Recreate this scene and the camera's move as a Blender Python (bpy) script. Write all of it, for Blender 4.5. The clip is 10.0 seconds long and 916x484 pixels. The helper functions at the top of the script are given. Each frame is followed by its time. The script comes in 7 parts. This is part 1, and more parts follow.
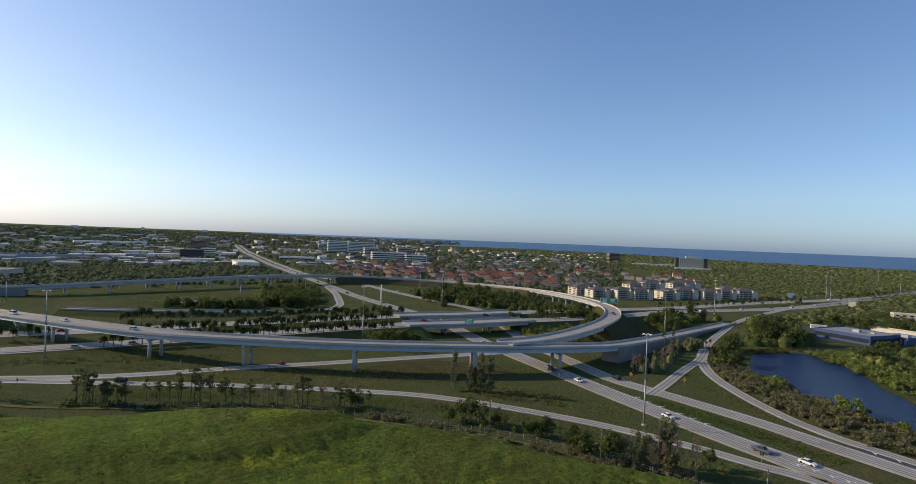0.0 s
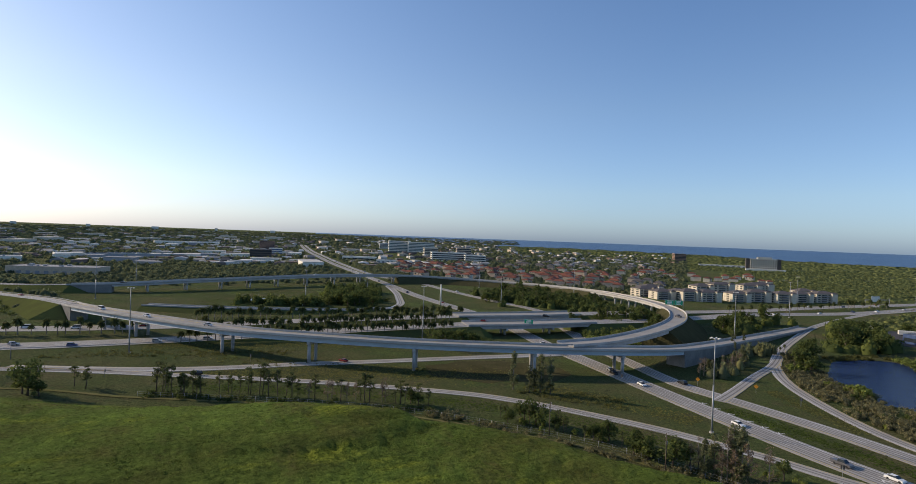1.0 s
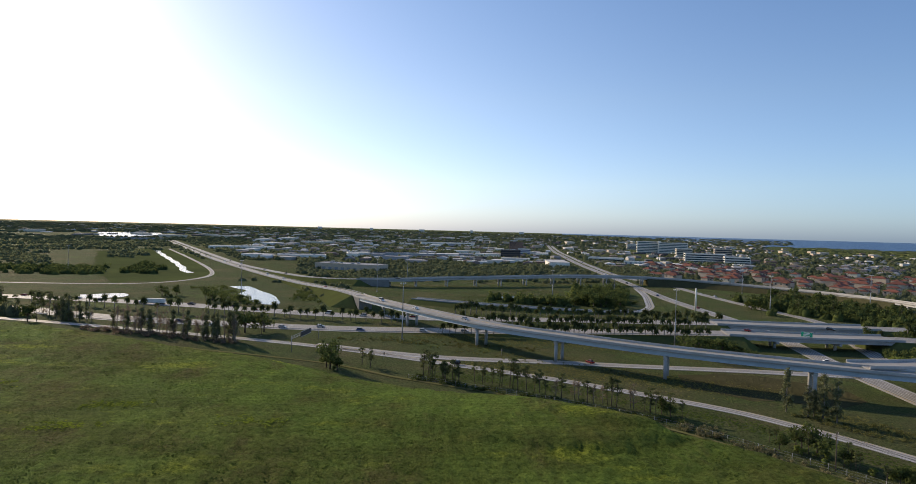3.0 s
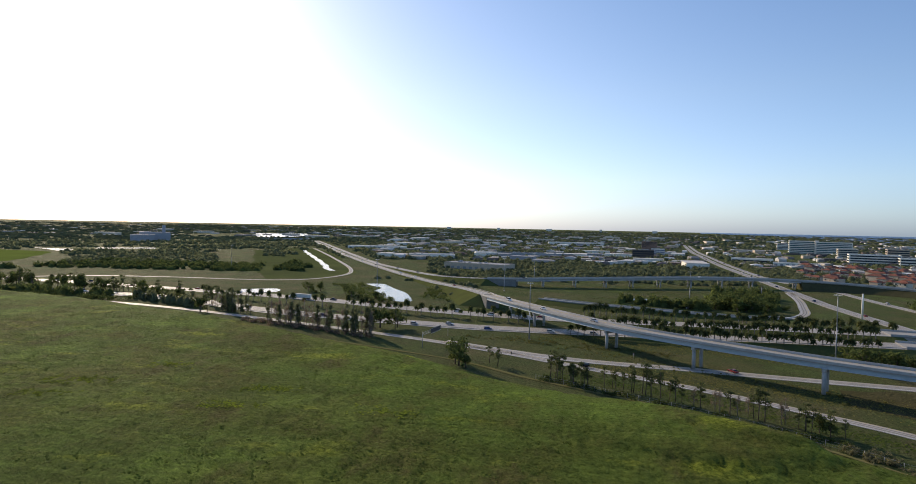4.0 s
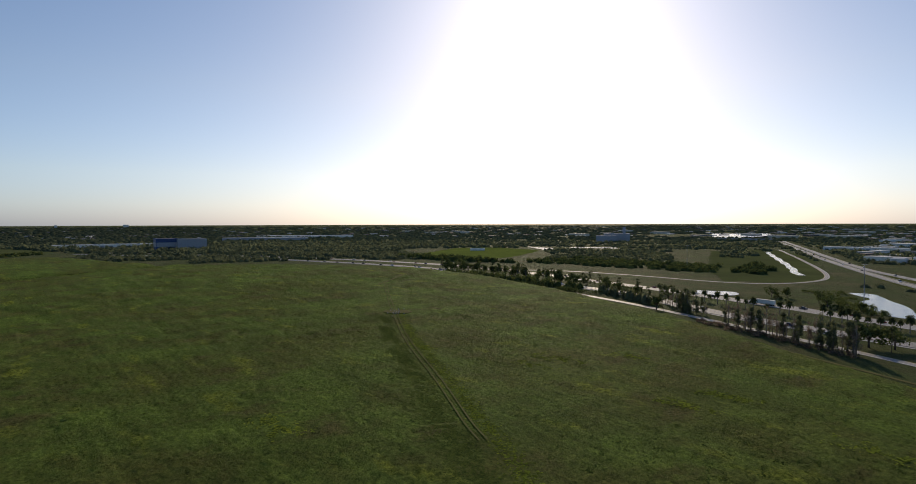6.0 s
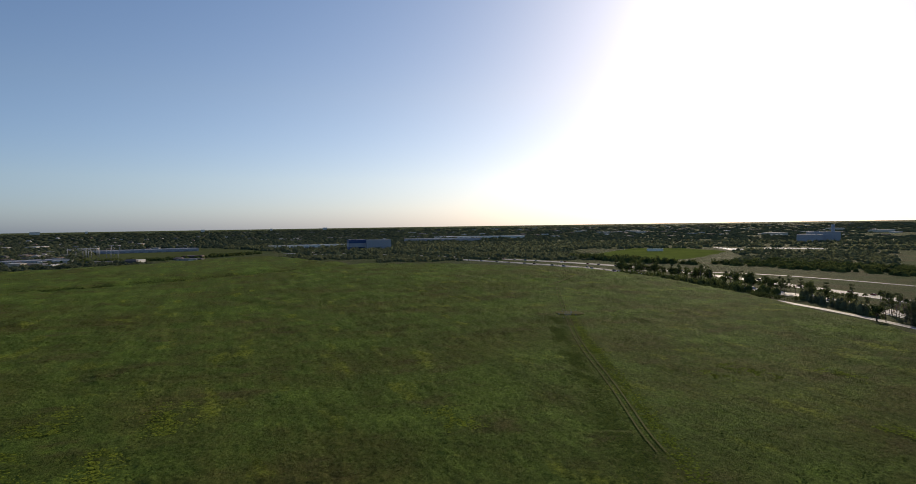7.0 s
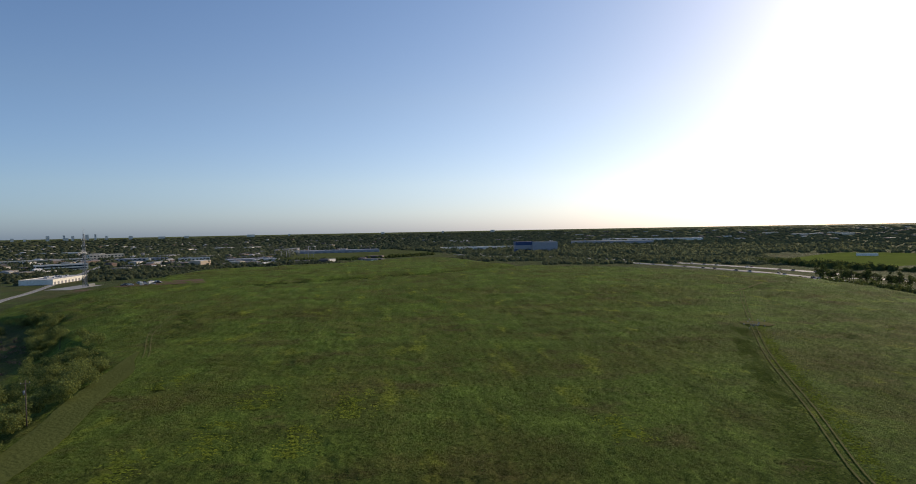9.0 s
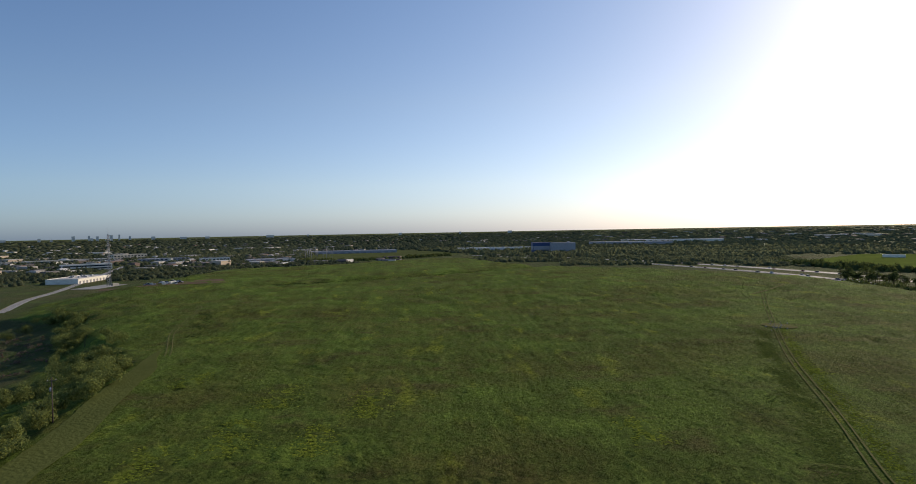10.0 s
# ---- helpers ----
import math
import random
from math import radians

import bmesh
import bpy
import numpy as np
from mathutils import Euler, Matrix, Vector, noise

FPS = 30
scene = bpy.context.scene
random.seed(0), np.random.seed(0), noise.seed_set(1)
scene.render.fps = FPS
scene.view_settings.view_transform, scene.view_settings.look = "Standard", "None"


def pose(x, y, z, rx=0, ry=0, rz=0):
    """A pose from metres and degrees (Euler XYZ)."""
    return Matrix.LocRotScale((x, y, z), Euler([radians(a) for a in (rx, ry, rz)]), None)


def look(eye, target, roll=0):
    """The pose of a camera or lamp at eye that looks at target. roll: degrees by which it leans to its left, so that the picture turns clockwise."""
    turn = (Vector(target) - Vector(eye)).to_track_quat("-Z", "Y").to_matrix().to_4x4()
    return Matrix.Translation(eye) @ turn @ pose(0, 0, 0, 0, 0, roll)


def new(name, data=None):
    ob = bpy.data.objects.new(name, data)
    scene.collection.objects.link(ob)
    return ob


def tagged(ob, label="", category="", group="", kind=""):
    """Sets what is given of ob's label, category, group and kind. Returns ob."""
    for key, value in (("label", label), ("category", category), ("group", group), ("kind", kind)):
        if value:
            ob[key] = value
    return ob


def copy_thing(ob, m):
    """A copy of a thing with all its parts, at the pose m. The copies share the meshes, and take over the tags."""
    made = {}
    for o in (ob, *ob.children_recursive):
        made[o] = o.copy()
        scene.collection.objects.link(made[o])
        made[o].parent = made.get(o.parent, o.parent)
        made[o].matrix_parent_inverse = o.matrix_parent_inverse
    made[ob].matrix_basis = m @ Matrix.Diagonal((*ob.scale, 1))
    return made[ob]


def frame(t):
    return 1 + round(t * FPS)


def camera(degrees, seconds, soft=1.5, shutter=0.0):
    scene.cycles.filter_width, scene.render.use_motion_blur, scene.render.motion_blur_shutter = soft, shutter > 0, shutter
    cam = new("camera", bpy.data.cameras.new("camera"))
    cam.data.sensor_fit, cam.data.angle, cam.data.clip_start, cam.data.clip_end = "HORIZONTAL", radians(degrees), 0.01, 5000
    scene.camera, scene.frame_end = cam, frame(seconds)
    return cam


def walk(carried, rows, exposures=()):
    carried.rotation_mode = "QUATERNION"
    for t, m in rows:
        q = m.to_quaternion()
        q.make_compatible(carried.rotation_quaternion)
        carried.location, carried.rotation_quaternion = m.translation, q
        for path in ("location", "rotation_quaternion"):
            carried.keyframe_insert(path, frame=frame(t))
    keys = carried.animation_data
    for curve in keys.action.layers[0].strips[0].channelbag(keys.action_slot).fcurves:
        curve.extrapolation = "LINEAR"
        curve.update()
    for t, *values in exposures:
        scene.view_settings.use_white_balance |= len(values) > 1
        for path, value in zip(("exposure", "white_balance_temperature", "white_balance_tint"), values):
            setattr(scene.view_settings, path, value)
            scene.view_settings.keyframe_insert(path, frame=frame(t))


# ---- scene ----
EYE = 60.0  # metres above the level of the interchange

# ---- camera: hovers and turns to its left ----
cam = camera(77.7, 10.0, soft=0.9)
TURNS = [  # seconds, yaw, pitch, roll
    (0.0, -0.00, -0.34, -2.19),
    (0.5, 2.56, -0.47, -2.12),
    (1.0, 5.95, -0.55, -2.12),
    (1.5, 11.05, -0.71, -2.06),
    (2.0, 18.40, -0.95, -1.93),
    (2.5, 24.51, -1.14, -1.72),
    (2.7, 26.82, -1.18, -1.65),
    (3.8, 40.44, -1.54, -1.20),
    (4.0, 43.10, -1.58, -1.14),
    (4.5, 50.13, -1.69, -1.00),
    (5.0, 60.31, -1.86, -0.72),
    (5.5, 71.93, -1.95, -0.30),
    (6.0, 86.72, -1.91, 0.17),
    (6.2, 92.85, -1.90, 0.30),
    (7.3, 107.45, -1.63, 1.00),
    (7.5, 110.89, -1.57, 1.06),
    (8.0, 114.81, -1.46, 1.14),
    (8.5, 116.24, -1.41, 1.07),
    (9.0, 120.47, -1.23, 1.09),
    (9.5, 121.58, -1.17, 1.04),
    (10.0, 122.21, -1.13, 1.06),
]
walk(cam, [(t, pose(0, 0, EYE, 90 + p, r, y)) for t, y, p, r in TURNS],
     [(t, s, 7150, 12) for t, s in ((0.0, 0.15), (2.5, 0.18), (4.0, 0.24), (4.5, 0.22), (5.0, 0.04), (5.5, -0.2), (6.0, -0.48), (7.5, -0.44), (8.5, -0.26), (10.0, -0.18))])

# ---- daylight ----
SUN_YAW, SUN_UP = 77.0, 22.0
world = bpy.data.worlds.new("sky")
scene.world = world
world.use_nodes = True
wn = world.node_tree
sky = wn.nodes.new("ShaderNodeTexSky")
sky.sky_type = "NISHITA"
sky.sun_disc = False
sky.sun_elevation, sky.sun_rotation = radians(SUN_UP), radians(-SUN_YAW)
sky.altitude, sky.air_density, sky.dust_density, sky.ozone_density = 60.0, 1.0, 0.55, 3.0
wn.nodes["Background"].inputs["Strength"].default_value = 0.145
# moist coastal air: cooler than the clear model, most of all low down
coord, split, tint = (wn.nodes.new("ShaderNode" + k) for k in ("TexCoord", "SeparateXYZ", "Mix"))
cool = wn.nodes.new("ShaderNodeValToRGB")
wn.links.new(coord.outputs["Generated"], split.inputs[0])
wn.links.new(split.outputs["Z"], cool.inputs["Fac"])
while len(cool.color_ramp.elements) < 5:
    cool.color_ramp.elements.new(0.5)
for e, (z, c) in zip(cool.color_ramp.elements, ((0.0, (0.52, 0.70, 1.18)), (0.03, (0.66, 0.80, 1.14)), (0.08, (0.80, 0.88, 1.07)), (0.22, (0.86, 0.91, 1.00)), (0.5, (0.75, 0.89, 1.03)))):
    e.position, e.color = z, (*c, 1)
tint.data_type, tint.blend_type = "RGBA", "MULTIPLY"
tint.inputs["Factor"].default_value = 1.0
wn.links.new(sky.outputs["Color"], tint.inputs[6])
wn.links.new(cool.outputs["Color"], tint.inputs[7])
# and whiter towards the sun, where the moisture scatters forwards
toward, reach_of, warm, veil = (wn.nodes.new("ShaderNode" + k) for k in ("VectorMath", "MapRange", "Mix", "Mix"))
toward.operation = "DOT_PRODUCT"
toward.inputs[1].default_value = (-math.sin(radians(SUN_YAW)) * math.cos(radians(SUN_UP)), math.cos(radians(SUN_YAW)) * math.cos(radians(SUN_UP)), math.sin(radians(SUN_UP)))
wn.links.new(coord.outputs["Generated"], toward.inputs[0])
wn.links.new(toward.outputs["Value"], reach_of.inputs["Value"])
reach_of.inputs["From Min"].default_value, reach_of.inputs["From Max"].default_value = 0.1, 0.95
warm.data_type = veil.data_type = "RGBA"
warm.inputs[6].default_value, warm.inputs[7].default_value = (0.89, 0.955, 1.035, 1), (1.19, 1.06, 1.0, 1)
wn.links.new(reach_of.outputs["Result"], warm.inputs["Factor"])
veil.blend_type = "MULTIPLY"
veil.inputs["Factor"].default_value = 1.0
wn.links.new(tint.outputs[2], veil.inputs[6])
wn.links.new(warm.outputs[2], veil.inputs[7])
wn.links.new(veil.outputs[2], wn.nodes["Background"].inputs["Color"])
sun = new("sun", bpy.data.lights.new("sun", "SUN"))
sun.data.energy, sun.data.angle, sun.data.color = 3.95, radians(0.6), (1.0, 0.87, 0.69)
_d = Vector((-math.sin(radians(SUN_YAW)) * math.cos(radians(SUN_UP)), math.cos(radians(SUN_YAW)) * math.cos(radians(SUN_UP)), math.sin(radians(SUN_UP))))
sun.matrix_world = look(_d * 300, (0, 0, 0))

# ---- materials ----
def material(name, stops, scales=(0.05, 0.6), rough=0.9, bump=0.0, bump_scale=2.0, metal=0.0, island=0.0, per_object=0.0, spec=0.3, mix2=0.35):
    """Procedural surface: colour stops over two scales of noise (per metre), relief, optional shift per piece."""
    m = bpy.data.materials.new(name)
    m.use_nodes = True
    nt, nd, ln = m.node_tree, m.node_tree.nodes, m.node_tree.links
    b = nd["Principled BSDF"]
    b.inputs["Roughness"].default_value = rough
    b.inputs["Metallic"].default_value = metal
    b.inputs["Specular IOR Level"].default_value = spec
    geo = nd.new("ShaderNodeNewGeometry")
    big, fine = nd.new("ShaderNodeTexNoise"), nd.new("ShaderNodeTexNoise")
    for n, s, dt in ((big, scales[0], 4.0), (fine, scales[1], 5.0)):
        n.inputs["Scale"].default_value = s
        n.inputs["Detail"].default_value = dt
        n.inputs["Roughness"].default_value = 0.62
        ln.new(geo.outputs["Position"], n.inputs["Vector"])
    mixer = nd.new("ShaderNodeMix")
    mixer.inputs["Factor"].default_value = mix2
    ln.new(big.outputs["Fac"], mixer.inputs["A"])
    ln.new(fine.outputs["Fac"], mixer.inputs["B"])
    value = mixer.outputs["Result"]
    for amount, src in ((island, geo.outputs["Random Per Island"]), (per_object, None)):
        if amount:
            if src is None:
                src = nd.new("ShaderNodeObjectInfo").outputs["Random"]
            ma = nd.new("ShaderNodeMath")
            ma.operation = "MULTIPLY_ADD"
            ma.inputs[1].default_value = amount
            ln.new(src, ma.inputs[0])
            sub = nd.new("ShaderNodeMath")
            sub.operation = "SUBTRACT"
            ln.new(value, ma.inputs[2])
            ln.new(ma.outputs[0], sub.inputs[0])
            sub.inputs[1].default_value = amount / 2
            value = sub.outputs[0]
    ramp = nd.new("ShaderNodeValToRGB")
    els = ramp.color_ramp.elements
    while len(els) < len(stops):
        els.new(0.5)
    for e, (at, c) in zip(els, stops):
        e.position, e.color = at, (*c, 1)
    ln.new(value, ramp.inputs["Fac"])
    ln.new(ramp.outputs["Color"], b.inputs["Base Color"])
    if bump:
        bn, bt = nd.new("ShaderNodeBump"), nd.new("ShaderNodeTexNoise")
        bt.inputs["Scale"].default_value, bt.inputs["Detail"].default_value = bump_scale, 4.0
        bn.inputs["Strength"].default_value, bn.inputs["Distance"].default_value = bump, 1.0 / bump_scale
        ln.new(geo.outputs["Position"], bt.inputs["Vector"])
        ln.new(bt.outputs["Fac"], bn.inputs["Height"])
        ln.new(bn.outputs["Normal"], b.inputs["Normal"])
    return m


def tone(c, k):
    return tuple(v * k for v in c)


def plain(name, c, rough=0.7, metal=0.0, spread=0.25, scale=0.4, **kw):
    """A surface of one colour with faint wear."""
    return material(name, ((0.3, tone(c, 1 - spread)), (0.7, tone(c, 1 + spread * 0.6))), (scale, scale * 9), rough, metal=metal, **kw)


def grass_material():
    """Mown and rough grass: hill green, dry patches, mower streaks, clumps; the flat land is a duller olive."""
    m = bpy.data.materials.new("grass")
    m.use_nodes = True
    nd, ln = m.node_tree.nodes, m.node_tree.links
    b = nd["Principled BSDF"]
    b.inputs["Roughness"].default_value, b.inputs["Specular IOR Level"].default_value = 0.8, 0.008
    b.inputs["Sheen Weight"].default_value, b.inputs["Sheen Roughness"].default_value, b.inputs["Sheen Tint"].default_value = 0.012, 0.5, (0.8, 1.0, 0.3, 1)
    geo = nd.new("ShaderNodeNewGeometry")

    def noise_at(scale, detail=4.0, stretch=None, rough=0.6):
        n = nd.new("ShaderNodeTexNoise")
        n.inputs["Scale"].default_value, n.inputs["Detail"].default_value, n.inputs["Roughness"].default_value = scale, detail, rough
        if stretch:
            mp = nd.new("ShaderNodeMapping")
            mp.vector_type = "TEXTURE"
            mp.inputs["Rotation"].default_value, mp.inputs["Scale"].default_value = (0, 0, radians(stretch[0])), (stretch[1], stretch[2], 1)
            ln.new(geo.outputs["Position"], mp.inputs["Vector"])
            ln.new(mp.outputs["Vector"], n.inputs["Vector"])
        else:
            ln.new(geo.outputs["Position"], n.inputs["Vector"])
        return n.outputs["Fac"]

    def ramp(fac, stops):
        r = nd.new("ShaderNodeValToRGB")
        while len(r.color_ramp.elements) < len(stops):
            r.color_ramp.elements.new(0.5)
        for e, (at, c) in zip(r.color_ramp.elements, stops):
            e.position, e.color = at, (*c, 1)
        ln.new(fac, r.inputs["Fac"])
        return r.outputs["Color"]

    def blend(fac, a, c, kind="MIX"):
        x = nd.new("ShaderNodeMix")
        x.data_type, x.blend_type = "RGBA", kind
        for src, dst in ((fac, x.inputs["Factor"]), (a, x.inputs[6]), (c, x.inputs[7])):
            if isinstance(src, (float, int)):
                dst.default_value = src
            else:
                ln.new(src, dst)
        return x.outputs[2]

    hill = ramp(noise_at(0.03, 9.0, rough=0.7), ((0.28, (0.122, 0.112, 0.040)), (0.40, (0.110, 0.128, 0.036)), (0.52, (0.108, 0.155, 0.036)), (0.68, (0.140, 0.206, 0.042))))
    dry = ramp(noise_at(0.011, 3.0), ((0.50, (0, 0, 0)), (0.70, (0.6, 0.6, 0.6))))
    hill = blend(dry, hill, ramp(noise_at(0.25, 5.0), ((0.35, (0.094, 0.074, 0.028)), (0.65, (0.104, 0.104, 0.031)))))
    streak = ramp(noise_at(0.8, 3.0, (36, 26.0, 1.0)), ((0.36, (0.50, 0.50, 0.48)), (0.64, (1.32, 1.30, 1.2))))
    hill = blend(0.30, hill, streak, "MULTIPLY")
    swath = ramp(noise_at(0.09, 3.0, (36, 9.0, 1.0)), ((0.38, (0.70, 0.66, 0.66)), (0.62, (1.2, 1.24, 1.1))))
    hill = blend(0.34, hill, swath, "MULTIPLY")
    cross = ramp(noise_at(0.07, 4.0, (122, 6.0, 1.0)), ((0.38, (0.72, 0.70, 0.70)), (0.62, (1.2, 1.22, 1.1))))
    hill = blend(0.42, hill, cross, "MULTIPLY")
    lush = ramp(noise_at(0.075, 5.0, (36, 2.2, 1.0)), ((0.58, (0, 0, 0)), (0.70, (0.85, 0.85, 0.85))))
    bare = ramp(noise_at(0.06, 6.0, (122, 1.8, 1.0), 0.7), ((0.55, (0, 0, 0)), (0.68, (0.7, 0.7, 0.7))))
    hill = blend(bare, hill, ramp(noise_at(0.8), ((0.3, (0.088, 0.072, 0.030)), (0.7, (0.120, 0.100, 0.044)))))
    hill = blend(lush, hill, ramp(noise_at(0.9), ((0.3, (0.13, 0.165, 0.026)), (0.7, (0.25, 0.28, 0.04)))))
    flat = ramp(noise_at(0.02, 9.0, rough=0.7), ((0.33, (0.132, 0.114, 0.062)), (0.46, (0.092, 0.100, 0.045)), (0.56, (0.074, 0.095, 0.038)), (0.68, (0.118, 0.145, 0.050))))
    flat = blend(ramp(noise_at(0.09, 6.0, rough=0.7), ((0.52, (0, 0, 0)), (0.66, (1, 1, 1)))), flat, ramp(noise_at(0.3), ((0.3, (0.125, 0.108, 0.060)), (0.7, (0.056, 0.066, 0.030)))))
    sep = nd.new("ShaderNodeSeparateXYZ")
    ln.new(geo.outputs["Position"], sep.inputs[0])
    where = nd.new("ShaderNodeMapRange")
    where.inputs["From Min"].default_value, where.inputs["From Max"].default_value = 0.6, 3.0
    ln.new(sep.outputs["Z"], where.inputs["Value"])
    near = nd.new("ShaderNodeVectorMath")
    near.operation = "LENGTH"
    ln.new(geo.outputs["Position"], near.inputs[0])
    reach = nd.new("ShaderNodeMapRange")
    reach.inputs["From Min"].default_value, reach.inputs["From Max"].default_value = 1500, 1900
    reach.inputs["To Min"].default_value, reach.inputs["To Max"].default_value = 1, 0
    ln.new(near.outputs["Value"], reach.inputs["Value"])
    both = nd.new("ShaderNodeMath")
    both.operation = "MULTIPLY"
    ln.new(where.outputs["Result"], both.inputs[0])
    ln.new(reach.outputs["Result"], both.inputs[1])
    colour = blend(both.outputs[0], flat, hill)
    clump = ramp(noise_at(0.9, 9.0, rough=0.82), ((0.36, (0.30, 0.33, 0.30)), (0.5, (0.92, 0.95, 0.90)), (0.66, (1.55, 1.5, 1.4))))
    colour = blend(0.9, colour, clump, "MULTIPLY")
    ln.new(colour, b.inputs["Base Color"])
    bn = nd.new("ShaderNodeBump")
    bn.inputs["Strength"].default_value, bn.inputs["Distance"].default_value = 1.0, 1.6
    ln.new(noise_at(0.75, 8.0, rough=0.74), bn.inputs["Height"])
    ln.new(bn.outputs["Normal"], b.inputs["Normal"])
    return m


def water_material(name, c, ripple=0.25, scale=0.6):
    m = material(name, ((0.4, c), (0.6, tone(c, 1.25))), (0.02, 0.3), 0.08, bump=ripple, bump_scale=scale, spec=0.5)
    return m


def leaf(name, c, through_light=0.38, vary=0.55, **kw):
    """Foliage: varied greens, letting some light through the leaf."""
    m = material(name, ((0.15, tone(c, 0.5)), (0.5, c), (0.85, (c[0] * 1.7, c[1] * 1.5, c[2] * 1.2))), (0.35, 2.0), 0.9, island=vary, per_object=0.25, spec=0.0, **kw)
    nd, ln = m.node_tree.nodes, m.node_tree.links
    b, out = nd["Principled BSDF"], nd["Material Output"]
    tr, mx = nd.new("ShaderNodeBsdfTranslucent"), nd.new("ShaderNodeMixShader")
    mx.inputs[0].default_value = through_light
    ln.new(b.inputs["Base Color"].links[0].from_socket, tr.inputs["Color"])
    ln.new(b.outputs[0], mx.inputs[1])
    ln.new(tr.outputs[0], mx.inputs[2])
    ln.new(mx.outputs[0], out.inputs["Surface"])
    return m


GRASS = grass_material()
CONCRETE = material("pale_concrete", ((0.35, (0.30, 0.29, 0.27)), (0.6, (0.42, 0.41, 0.39))), (0.12, 1.5), 0.9, bump=0.15, bump_scale=3)
PAVING = material("concrete_paving", ((0.3, (0.25, 0.232, 0.208)), (0.5, (0.32, 0.30, 0.27)), (0.7, (0.385, 0.36, 0.33))), (0.06, 1.2), 0.62, spec=0.28)
DECKING = material("worn_deck_concrete", ((0.3, (0.25, 0.235, 0.215)), (0.7, (0.36, 0.345, 0.32))), (0.1, 1.6), 0.9, spec=0.12)
ASPHALT = material("dark_asphalt", ((0.3, (0.035, 0.033, 0.034)), (0.7, (0.07, 0.066, 0.066))), (0.15, 2.0), 0.9)
# darker copy of the pale concrete, with the retaining walls' shade in its colour
WALLCON = material("shaded_wall_concrete", ((0.3, (0.16, 0.155, 0.145)), (0.7, (0.25, 0.245, 0.23))), (0.15, 1.2), 0.92, spec=0.1)
WORN = material("worn_wheel_track_concrete", ((0.3, (0.15, 0.14, 0.125)), (0.7, (0.235, 0.22, 0.20))), (0.05, 0.7), 0.9, spec=0.1)
FIELD = material("olive_field_grass", ((0.3, (0.070, 0.078, 0.036)), (0.55, (0.095, 0.112, 0.044)), (0.75, (0.125, 0.138, 0.058))), (0.012, 0.25), 0.95, bump=0.4, bump_scale=0.5, spec=0.0)
MEADOW = material("lush_meadow_grass", ((0.3, (0.10, 0.13, 0.032)), (0.7, (0.16, 0.20, 0.045))), (0.015, 0.2), 0.95, bump=0.4, bump_scale=0.5, spec=0.0)
GIRDER = material("pale_blue_painted_girder", ((0.3, (0.30, 0.36, 0.40)), (0.7, (0.40, 0.47, 0.51))), (0.2, 1.2), 0.7)
PAINT = plain("white_road_paint", (0.72, 0.72, 0.70))
YELLOW = plain("yellow_road_paint", (0.62, 0.45, 0.10))
STEEL = plain("galvanised_steel", (0.33, 0.34, 0.35), 0.55, 0.4)
BARK = plain("bark", (0.13, 0.10, 0.075), 0.95)
PALEBARK = plain("grey_bark", (0.24, 0.21, 0.18), 0.95)
DIRT = material("brown_soil", ((0.3, (0.10, 0.075, 0.045)), (0.7, (0.19, 0.145, 0.10))), (0.1, 1.0), 0.95, bump=0.4, bump_scale=1.2, spec=0.0)
TRACK = material("worn_grass_track", ((0.3, (0.115, 0.120, 0.042)), (0.55, (0.150, 0.138, 0.060)), (0.75, (0.190, 0.158, 0.082))), (0.15, 1.4), 0.95, bump=0.4, bump_scale=1.0, spec=0.0)
DIRTGRASS = material("rough_bank_earth", ((0.3, (0.050, 0.050, 0.026)), (0.55, (0.075, 0.070, 0.036)), (0.75, (0.10, 0.085, 0.05))), (0.12, 0.9), 0.95, bump=0.6, bump_scale=0.8, spec=0.0)
MOWN = material("short_mown_strip", ((0.3, (0.076, 0.090, 0.028)), (0.7, (0.102, 0.116, 0.036))), (0.06, 0.8), 0.95, bump=0.3, bump_scale=1.0, spec=0.0)
BANKGRASS = material("rough_bank_grass", ((0.3, (0.070, 0.074, 0.032)), (0.55, (0.085, 0.098, 0.034)), (0.75, (0.105, 0.125, 0.040))), (0.08, 0.9), 0.95, bump=0.5, bump_scale=0.8, spec=0.0)
SEA = material("bay_water", ((0.4, (0.035, 0.085, 0.17)), (0.6, (0.045, 0.10, 0.19))), (0.004, 0.03), 0.35, bump=0.4, bump_scale=0.1, spec=0.15)
POND = material("pond_water", ((0.4, (0.012, 0.028, 0.080)), (0.6, (0.016, 0.034, 0.092))), (0.02, 0.3), 0.16, bump=0.5, bump_scale=1.6, spec=0.03)
GLINT = water_material("bright_water", (0.03, 0.04, 0.05), 0.12, 0.4)
WHITE = plain("white_wall", (0.76, 0.72, 0.63))
CREAM = plain("cream_stucco", (0.58, 0.52, 0.41))
TAN = plain("tan_wall", (0.50, 0.40, 0.30))
GREY = plain("grey_wall", (0.34, 0.34, 0.35))
DARK = plain("dark_cladding", (0.085, 0.078, 0.072), 0.85)
BROWN = plain("brown_brick", (0.33, 0.20, 0.14))
BLUE = plain("blue_metal_wall", (0.035, 0.07, 0.17), 0.5)
ROOFWHITE = plain("white_roof_membrane", (0.52, 0.50, 0.46), 0.8)
ROOFGREY = plain("grey_roof", (0.26, 0.26, 0.27), 0.8)
